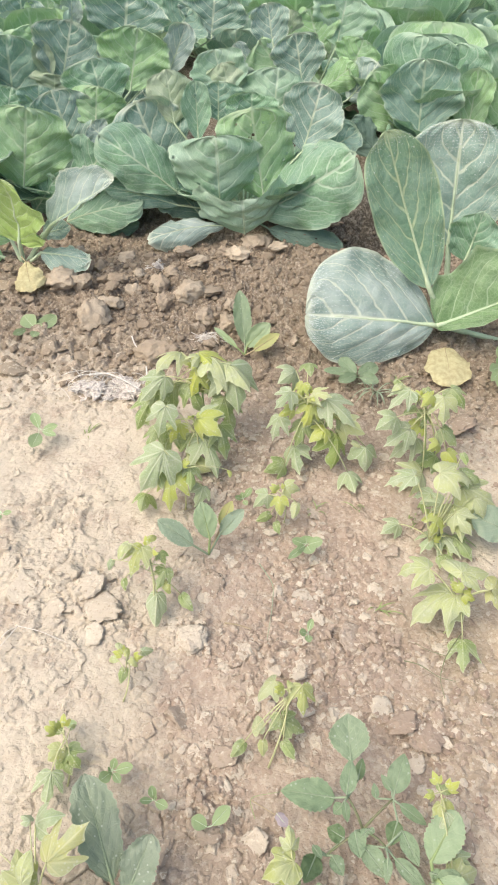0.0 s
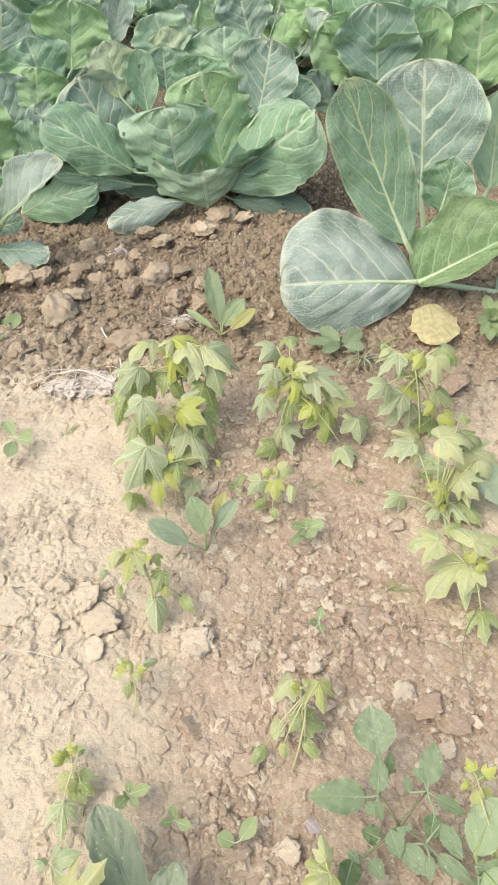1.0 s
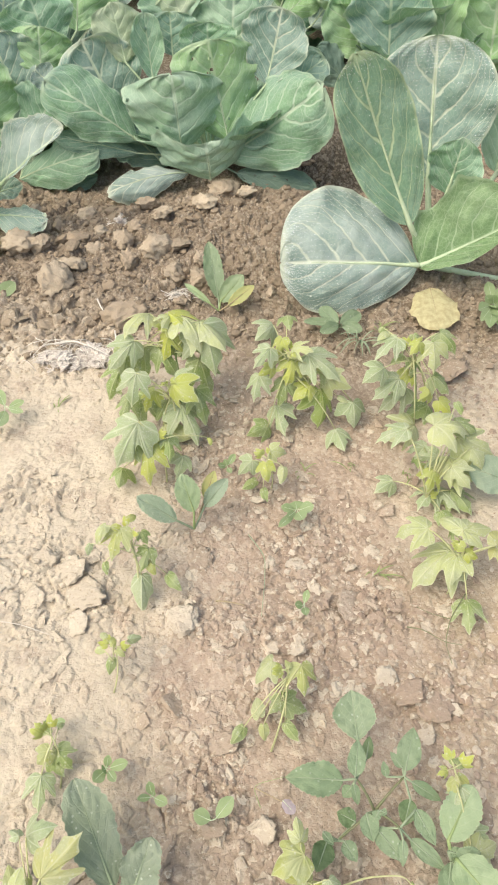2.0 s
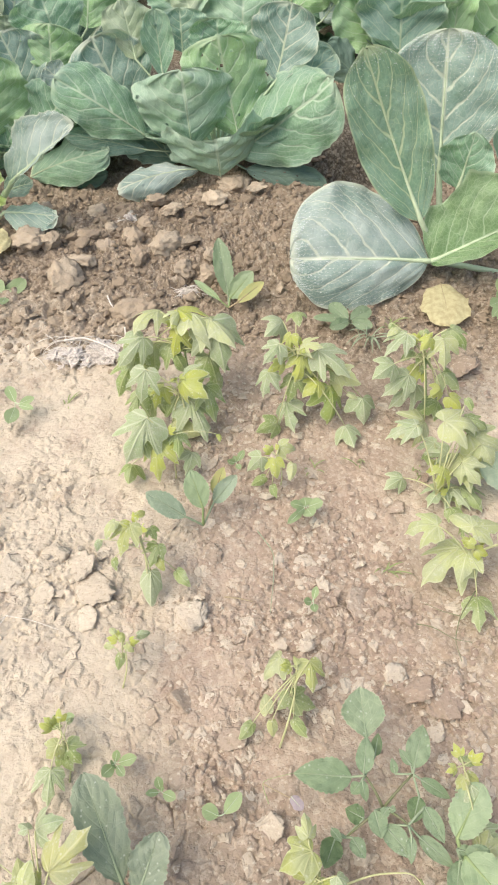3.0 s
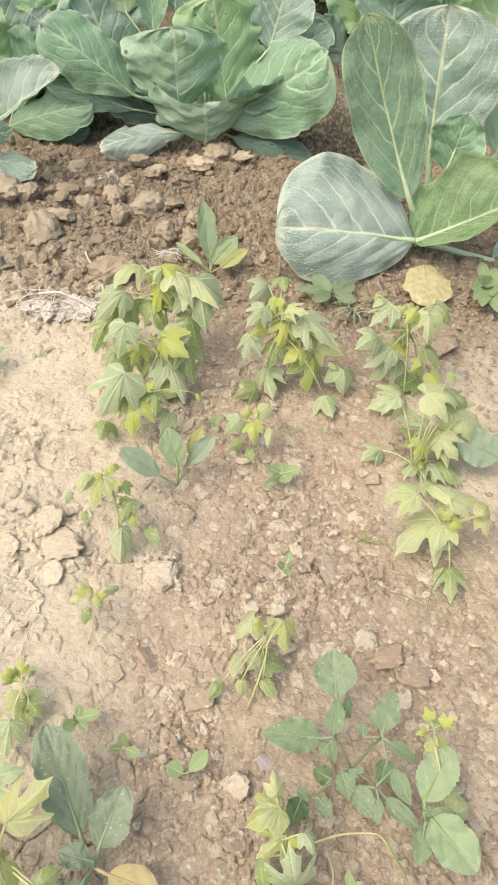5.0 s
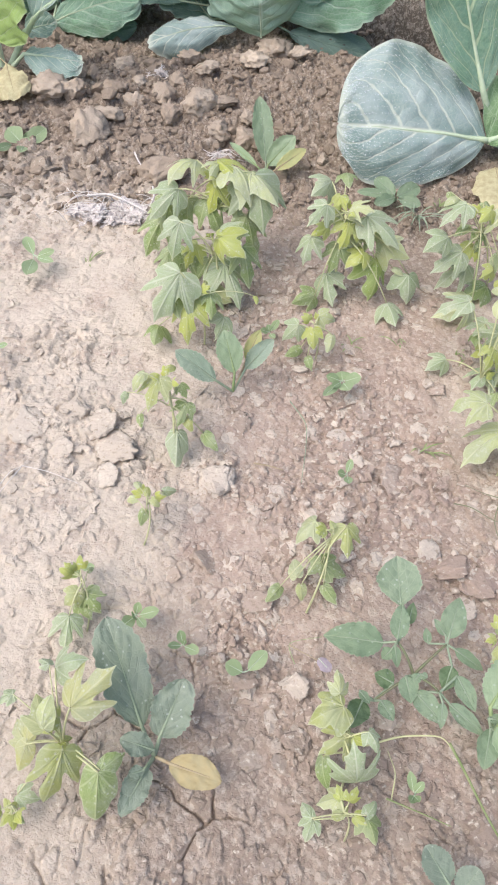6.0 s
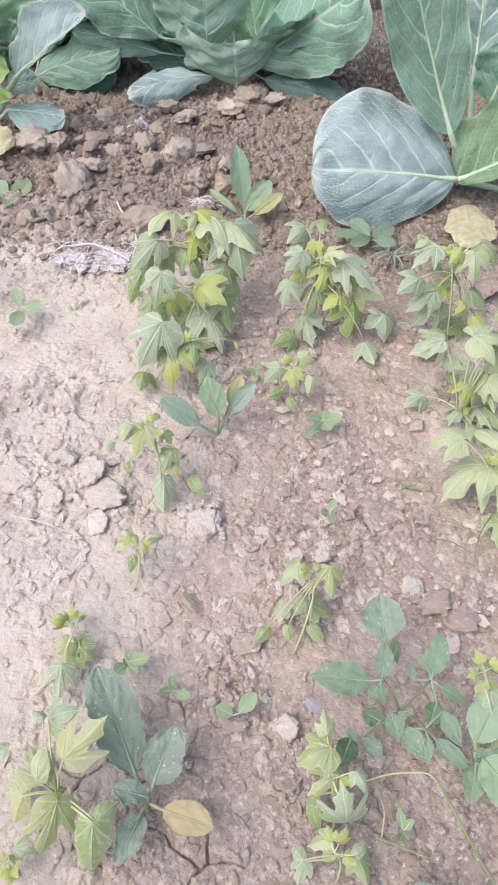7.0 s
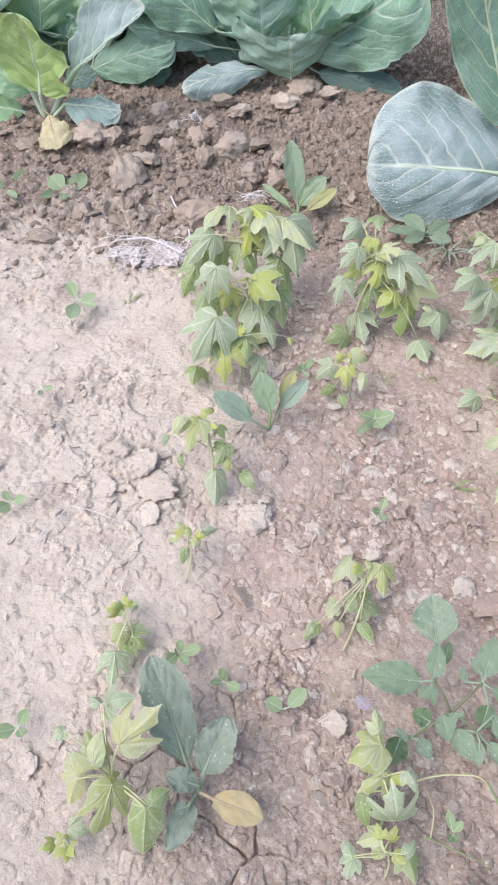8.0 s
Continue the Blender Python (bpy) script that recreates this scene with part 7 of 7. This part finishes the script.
papaya(
    'small yellowing papaya seedling on crusted soil', (-0.123, 0.603, 0), 0.064,
    [
        ((0.014, 0.035, 0.077), (0.028, 0.029, 0.066), 'po'),
        ((0.006, 0.044, 0.074), (0.001, 0.063, 0.07), 'po'),
        ((-0.012, 0.043, 0.061), (-0.029, 0.042, 0.051), 'pl'),
        ((0.028, 0.061, 0.062), (0.046, 0.072, 0.05), 'pg'),
        ((-0.002, 0.04, 0.036), (-0.006, 0.017, 0.02), 'pm'),
        ((-0.009, 0.057, 0.076), (-0.02, 0.07, 0.069), 'pl'),
    ],
    seed=138, lean=(0.006, 0.045), form='oval',
)

papaya(
    'small yellowing papaya seedling on crusted soil', (0.145, 0.512, 0), 0.095,
    [
        ((0.002, 0.102, 0.093), (-0.024, 0.076, 0.064), 'pl'),
        ((0.047, 0.092, 0.105), (0.052, 0.054, 0.073), 'po', 'full'),
        ((0.02, 0.061, 0.038), (0.06, 0.056, 0.012), 'pm'),
        ((0.016, 0.06, 0.044), (-0.004, 0.046, 0.026), 'pm'),
        ((-0.043, 0.025, 0.022), (-0.063, 0.002, 0.01), 'pm', 'oval'),
        ((0.022, 0.033, 0.022), (0.045, 0.009, 0.01), 'pm', 'oval'),
        ((-0.012, 0.025, 0.034), (-0.009, 0.005, 0.018), 'po', 'oval'),
        ((0.028, 0.085, 0.108), (0.022, 0.099, 0.104), 'po', 'oval'),
        ((-0.019, 0.039, 0.03), (-0.026, 0.075, 0.02), 'pl', 'oval'),
    ],
    seed=139, lean=(0.029, 0.088), form='three',
)

papaya(
    'small yellowing papaya seedling on crusted soil', (-0.181, 0.451, 0), 0.065,
    [
        ((-0.02, 0.071, 0.039), (-0.039, 0.064, 0.033), 'pm', 'oval'),
        ((-0.006, 0.071, 0.046), (0.001, 0.081, 0.039), 'pm', 'oval'),
        ((-0.005, 0.042, 0.036), (0.02, 0.022, 0.01), 'pm', 'full'),
        ((-0.012, 0.038, 0.043), (-0.034, 0.023, 0.024), 'po'),
        ((-0.012, 0.034, 0.022), (0.009, 0.01, 0.01), 'pm'),
        ((-0.02, 0.005, 0.033), (-0.019, -0.044, 0.014), 'pg', 'full'),
    ],
    seed=140, lean=(-0.008, 0.052), form='three',
)

papaya(
    'yellow-green papaya seedling with drooping lobed leaves', (-0.161, 0.261, 0), 0.058,
    [
        ((-0.02, 0.097, 0.1), (0.025, 0.108, 0.115), 'pg'),
        ((0.015, 0.047, 0.115), (0.065, 0.098, 0.135), 'pc', 'full'),
        ((-0.016, 0.026, 0.09), (-0.04, 0.068, 0.09), 'po'),
        ((-0.015, 0.023, 0.1), (-0.011, 0.059, 0.12), 'pl', 'oval'),
        ((-0.055, 0.022, 0.022), (-0.083, 0.054, 0.01), 'pc'),
        ((-0.044, 0.014, 0.054), (-0.056, -0.013, 0.023), 'pc', 'oval'),
        ((-0.065, 0.061, 0.097), (-0.083, 0.048, 0.088), 'pg'),
        ((0.009, 0.006, 0.08), (-0.009, -0.049, 0.04), 'po', 'full'),
        ((0.056, -0.013, 0.07), (0.055, -0.062, 0.02), 'pm', 'oval'),
        ((0.058, -0.01, 0.07), (0.083, 0.015, 0.06), 'pm', 'oval'),
        ((-0.049, -0.039, 0.022), (-0.021, -0.038, 0.01), 'pg'),
        ((-0.003, 0.023, 0.056), (0.01, 0.028, 0.047), 'po', 'oval'),
        ((-0.009, 0.027, 0.035), (-0.017, 0.042, 0.027), 'po', 'oval'),
        ((-0.019, 0.091, 0.132), (-0.037, 0.098, 0.126), 'pg'),
    ],
    seed=141, lean=(-0.003, 0.029), form='three',
)

papaya(
    'small yellowing papaya seedling on crusted soil', (-0.214, 0.188, 0), 0.060,
    [
        ((0, 0.013, 0.022), (-0.011, -0.002, 0.01), 'po'),
        ((0.002, 0.016, 0.022), (0.004, 0.029, 0.01), 'po'),
        ((0.007, 0.01, 0.022), (0.019, 0.006, 0.01), 'pm'),
        ((-0.002, 0.018, 0.024), (-0.014, 0.029, 0.014), 'po'),
    ],
    seed=142, lean=(0.012, 0.017), form='oval',
)

papaya(
    'yellow-green papaya seedling with drooping lobed leaves', (0.200, 0.269, 0), 0.084,
    [
        ((-0.015, 0.092, 0.1), (-0.02, 0.121, 0.105), 'pl'),
        ((-0.01, 0.077, 0.1), (-0.053, 0.056, 0.08), 'po'),
        ((0.001, 0.053, 0.076), (-0.037, 0.027, 0.057), 'po', 'full'),
        ((0.021, 0.051, 0.096), (0.033, 0.029, 0.085), 'pg'),
        ((0.012, 0.001, 0.05), (0, 0.042, 0.1), 'pg', 'full'),
        ((-0.027, 0.034, 0.022), (-0.018, -0.004, 0.01), 'pm', 'oval'),
        ((-0.002, 0.054, 0.082), (-0.006, 0.065, 0.077), 'po', 'oval'),
    ],
    seed=143, lean=(-0.007, 0.050), form='three',
)

papaya(
    'small yellowing papaya seedling on crusted soil', (0.205, 0.213, 0), 0.060,
    [
        ((-0.014, 0.038, 0.054), (-0.041, 0.029, 0.038), 'pl', 'three'),
        ((-0.045, 0.012, 0.046), (-0.053, -0.012, 0.034), 'pg', 'three'),
        ((-0.047, 0.012, 0.056), (-0.059, 0.03, 0.043), 'pg'),
        ((0.024, 0.023, 0.024), (0.036, -0.004, 0.01), 'pm', 'three'),
        ((0.016, 0.018, 0.073), (0.028, 0.036, 0.061), 'pg'),
        ((-0.009, 0.02, 0.057), (-0.025, 0.014, 0.047), 'po'),
        ((-0.007, 0.024, 0.037), (-0.001, 0.033, 0.032), 'po'),
    ],
    seed=144, lean=(-0.009, 0.022), form='oval',
)

papaya(
    'small yellowing papaya seedling on crusted soil', (0.424, 0.381, 0), 0.094,
    [
        ((-0.013, 0.092, 0.068), (-0.018, 0.104, 0.064), 'pm', 'oval'),
        ((-0.011, 0.088, 0.076), (0.01, 0.097, 0.07), 'pm', 'oval'),
        ((-0.017, 0.069, 0.074), (-0.024, 0.052, 0.056), 'po', 'oval'),
        ((-0.011, 0.075, 0.071), (0.006, 0.063, 0.062), 'po', 'oval'),
        ((-0.009, 0.06, 0.07), (-0.024, 0.034, 0.059), 'pg', 'full'),
        ((-0.008, 0.019, 0.054), (-0.032, 0.026, 0.044), 'pl', 'full'),
        ((0.011, 0.018, 0.022), (0.035, 0, 0.01), 'pg'),
        ((0.002, -0.013, 0.022), (0.044, 0.006, 0.01), 'pl'),
    ],
    seed=145, lean=(-0.020, 0.078), form='three',
)


# ---- field of cabbages behind the front row ----
def field():
    rng = np.random.default_rng(12)
    # the front row goes on to both sides
    kinds = [field_cabbage(40 + k, (x, 2.5 + 0.05 * (k % 2), 0.0), 1.3) for k, x in enumerate((-2.8, -2.1, 1.75, 2.45))]
    for row in range(9):
        y = 3.05 + 0.60 * row
        for col in range(-5, 8):
            x = -1.0 + 0.68 * col + (0.34 if row % 2 else 0.0)
            if row < 2 and -1.3 < x < (1.1, 0.5)[row]:
                continue
            m = Matrix.Translation((x + rng.normal(0, 0.05), y + rng.normal(0, 0.05), 0)) @ Matrix.Rotation(rng.uniform(0, 6.28), 4, "Z") @ Matrix.Scale(rng.uniform(0.92, 1.12), 4)
            copy_thing(kinds[rng.integers(4)], m)


field()
for x, y, k in ((-1.4, 2.5, 61),):
    field_cabbage(k, (x, y, 0.0), 1.2)


# ---- single clods ----
clod_rng = np.random.default_rng(5)
for x, y, s in ((-0.464, 2.012, 0.078), (-0.325, 1.996, 0.074), (-0.214, 1.938, 0.124), (-0.279, 1.866, 0.061), (-0.143, 1.821, 0.063), (-0.071, 1.879, 0.057), (-0.065, 1.804, 0.075), (-0.268, 1.640, 0.118), (-0.489, 1.773, 0.102), (-0.438, 1.848, 0.077), (-0.084, 2.223, 0.075), (-0.126, 2.265, 0.065), (-0.219, 2.155, 0.063), (-0.143, 1.954, 0.059)):
    clod(x, y, s, clod_rng, False)
for x, y, s in ((-0.565, 1.947, 0.077), (-0.628, 1.950, 0.088), (-0.386, 1.939, 0.052), (-0.026, 2.360, 0.102), (-0.546, 2.100, 0.044), (-0.395, 2.040, 0.039), (-0.291, 2.069, 0.047), (0.045, 2.294, 0.065), (-0.276, 2.234, 0.065), (0.134, 1.739, 0.041), (-0.111, 1.706, 0.041), (-0.635, 2.159, 0.064), (-0.469, 2.188, 0.060)):
    clod(x, y, s, clod_rng, False)
for x, y, s in ((-0.553, 1.632, 0.069), (-0.468, 1.625, 0.068), (0.135, 1.734, 0.044), (0.578, 1.422, 0.072), (-0.001, 0.873, 0.048), (0.342, 0.895, 0.037), (0.293, 0.773, 0.063), (0.333, 0.637, 0.036), (0.245, 0.928, 0.042), (0.382, 0.999, 0.046), (0.321, 0.831, 0.027), (0.375, 0.744, 0.044), (0.126, 0.394, 0.050), (0.061, 0.399, 0.036), (0.061, 0.527, 0.054)):
    clod(x, y, s, clod_rng, True)
for x, y, s in ((-0.377, 0.822, 0.075), (-0.319, 0.780, 0.060), (-0.209, 0.726, 0.052), (-0.305, 0.868, 0.066), (-0.026, 0.735, 0.060), (-0.420, 0.775, 0.060), (-0.216, 0.796, 0.077), (-0.252, 0.840, 0.055), (-0.264, 0.584, 0.028), (-0.014, 0.458, 0.031), (0.272, 0.694, 0.039), (0.378, 0.620, 0.065), (0.331, 0.749, 0.034), (-0.017, 0.739, 0.061), (-0.066, 0.756, 0.035), (0.419, 0.592, 0.055), (0.390, 0.551, 0.036), (-0.017, 0.589, 0.056), (-0.210, 0.430, 0.037), (0.020, 0.590, 0.028)):
    clod(x, y, s, clod_rng, True)
for x, y, s in ((-0.427, 1.754, 0.031), (-0.473, 1.616, 0.065), (-0.570, 1.622, 0.060), (-0.654, 1.528, 0.064), (-0.813, 1.928, 0.074), (-0.741, 1.807, 0.077), (-0.900, 2.006, 0.069), (0.141, 0.327, 0.037), (0.123, 0.297, 0.030), (0.081, 0.299, 0.034), (-0.307, 0.294, 0.032), (0.337, 0.632, 0.037)):
    clod(x, y, s, clod_rng, True)

# ---- dead leaves and litter ----

brassica('fallen_leaf', 'yellow spotted fallen cabbage leaf lying on soil', 'dead leaf', (0.572, 1.729, 0), [((0, 0, 0.034), (0.003, -0.164, 0.019), 0.127, 'dry', dict(facing=(0, -0.3, 1), cup=-0.12, bend=0.06, ruffle=0.05, peak=0.5, blunt=0.5, nu=11, nv=14))], rib=0.003, seed=147)

brassica('fallen_leaf', 'dry tan fallen leaf hanging beside the young cabbage', 'dead leaf', (-0.765, 1.985, 0), [((0.012, 0, 0.10), (0.066, -0.12, 0.065), 0.100, 'dry', dict(facing=(0, -0.45, 0.9), fan=0.8, cup=-0.25, bend=0.05, ruffle=0.06, ragged=0.06, nu=21, nv=30))], rib=0.003, seed=148, foot=(-0.03, 0.07, 0.08))

brassica('fallen_leaf', 'brown withered leaf under the cabbage stalk', 'dead leaf', (0.535, 1.874, 0), [((0, 0, 0.034), (-0.076, 0.131, 0.034), 0.049, 'dry', dict(facing=(0, -0.3, 1), cup=-0.12, bend=0.06, ruffle=0.05, peak=0.5, blunt=0.5, nu=11, nv=14))], rib=0.003, seed=149)

root_mat((-0.375, 1.495), (0.115, 0.05), 3)
root_mat((-0.124, 1.748), (0.02, 0.015), 4)
root_mat((-0.349, 2.109), (0.012, 0.008), 6)
strand('straw', 'bleached curved root on crusted soil', 'dead root', [(-0.428, 1.513, 0.02), (-0.378, 1.526, 0.02), (-0.328, 1.501, 0.02), (-0.272, 1.463, 0.02)], 0.0033, 'bleached')
strand('straw', 'thin pale straw lying among clods', 'straw', [(-0.346, 1.698, 0.03), (-0.332, 1.665, 0.03), (-0.32, 1.644, 0.03)], 0.0028, 'bleached')
strand('straw', 'thin pale straw lying on soil', 'straw', [(-0.277, 1.567, 0.02), (-0.266, 1.526, 0.02), (-0.27, 1.486, 0.02)], 0.0027, 'bleached')
strand('twig', 'thin grey-green dead stalk lying on crumbly soil', 'twig', [(0.097, 0.918, 0.01), (0.131, 0.868, 0.01), (0.131, 0.808, 0.01), (0.126, 0.738, 0.01)], 0.0011, 'greystem')
strand('straw', 'dry yellow grass straw on the soil', 'straw', [(0.042, 0.768, 0.012), (0.068, 0.766, 0.012), (0.094, 0.759, 0.012)], 0.0017, 'straw')
strand('straw', 'dry straw beside the nightshade', 'straw', [(0.121, 0.451, 0.012), (0.15, 0.438, 0.012), (0.179, 0.425, 0.012)], 0.0010, 'straw')
strand('straw', 'thin dry straw beside the nightshade', 'straw', [(0.13, 0.424, 0.012), (0.117, 0.455, 0.012), (0.168, 0.468, 0.012)], 0.0007, 'stem')
strand('twig', 'pale arching dry stem beside the papaya', 'twig', [(0.230, 0.322, 0.02), (0.275, 0.335, 0.035), (0.324, 0.336, 0.05), (0.345, 0.318, 0.03)], 0.0016, 'petiole')
strand('straw', 'forked dry root on pale crust', 'dead root', [(-0.394, 0.639, 0.01), (-0.375, 0.71, 0.01), (-0.353, 0.725, 0.01)], 0.0010, 'bleached')
strand('straw', 'thin dry root on pale crust', 'dead root', [(-0.356, 0.724, 0.01), (-0.309, 0.717, 0.01), (-0.252, 0.698, 0.01)], 0.0009, 'bleached')
strand('straw', 'thin dry root on pale crust', 'dead root', [(-0.356, 0.724, 0.01), (-0.375, 0.675, 0.01), (-0.383, 0.651, 0.01)], 0.0009, 'bleached')
strand('twig', 'long green grass stem lying beside the weeds', 'grass', [(0.335, 0.330, 0.04), (0.354, 0.300, 0.03), (0.379, 0.253, 0.02), (0.402, 0.212, 0.02), (0.425, 0.160, 0.02)], 0.0020, 'grass')
strand('straw', 'thin green grass straw lying under the weeds', 'grass', [(0.255, 0.262, 0.015), (0.29, 0.252, 0.015), (0.335, 0.238, 0.015)], 0.0014, 'grass')
strand('straw', 'thin pale straw standing at the papaya', 'straw', [(0.262, 0.262, 0.012), (0.266, 0.29, 0.03), (0.258, 0.318, 0.02)], 0.0011, 'petiole')
strand('twig', 'thin dead brown vine tangled on crumbly soil', 'twig', [(0.492, 0.777, 0.03), (0.458, 0.73, 0.024), (0.444, 0.69, 0.015), (0.45, 0.652, 0.012)], 0.0012, 'vine')
strand('twig', 'thin dead brown vine tangled on crumbly soil', 'twig', [(0.383, 0.72, 0.012), (0.409, 0.711, 0.02), (0.444, 0.69, 0.015), (0.472, 0.684, 0.018)], 0.0010, 'vine')
strand('twig', 'forked dead vine end on crumbly soil', 'twig', [(0.458, 0.73, 0.024), (0.43, 0.742, 0.018), (0.405, 0.76, 0.012)], 0.0008, 'vine')
grass_tuft((0.362, 1.524), 'fine grass blades beside the papaya under the cabbage leaf', 18, 0.15, 150, (0.1, -0.5), 'greystem')
grass_tuft((0.417, 1.57), 'fine grass blades under the cabbage leaf', 12, 0.08, 151, (0.2, 0.3), 'grass')
grass_tuft((0.343, 0.847), 'thin grass blades on crumbly soil', 7, 0.07, 152, (0.4, 0.3), 'grass')
grass_tuft((0.31, 1.116), 'flat grass blades beside the papaya', 6, 0.07, 153, (-0.5, 0), 'grass')
grass_tuft((0.211, 1.1), 'short grass blades beside the papaya', 5, 0.05, 154, (0.4, 0.2), 'grass')
grass_tuft((-0.386, 1.311), 'thin grass blades on pale crust', 5, 0.05, 155, (0.5, 0.2), 'grass')
grass_tuft((0.433, 1.088), 'thin grass blades between the papaya seedlings', 6, 0.06, 156, (-0.5, 0.2), 'grass')
grass_tuft((0.46, 1.501), 'thin grass blades at the papaya', 5, 0.07, 157, (0.2, 0.4), 'grass')
brassica('fallen_petal', 'faded mauve petal lying beside the nightshade', 'dead leaf', (0.167, 0.426, 0), [((-0.004, 0.006, 0.022), (0.013, -0.012, 0.024), 0.017, 'petal', dict(facing=(0, -0.3, 1), cup=-0.12, bend=0.06, ruffle=0.05, peak=0.5, blunt=0.5, nu=11, nv=14))], rib=0.0005, seed=158)


# ---- single crust flakes of the bed, pieces of the ground ----
def single_flakes(count, seed):
    rng = np.random.default_rng(seed)
    kinds = []
    for k in range(24):
        v, f, _ = flake_shape(1.0, rng)
        kinds.append(mesh_of("flake", v, f, MAT["flake_single"], smooth=False))
    xs, ys = loose_places(4 * count, rng, (-0.38, 0.22), (0.48, 1.35))
    for x, y, z in list(zip(xs, ys, ground_height(xs, ys)))[:count]:
        size = rng.uniform(0.010, 0.020)
        ob = new("flake", kinds[rng.integers(24)])
        ob.parent = soil
        ob.location = (x, y, z + 0.06 * size)
        ob.rotation_euler = (rng.normal(0, 0.14), rng.normal(0, 0.14), rng.uniform(0, 6.28))
        ob.scale = (size, size, size)


single_flakes(300, 33)
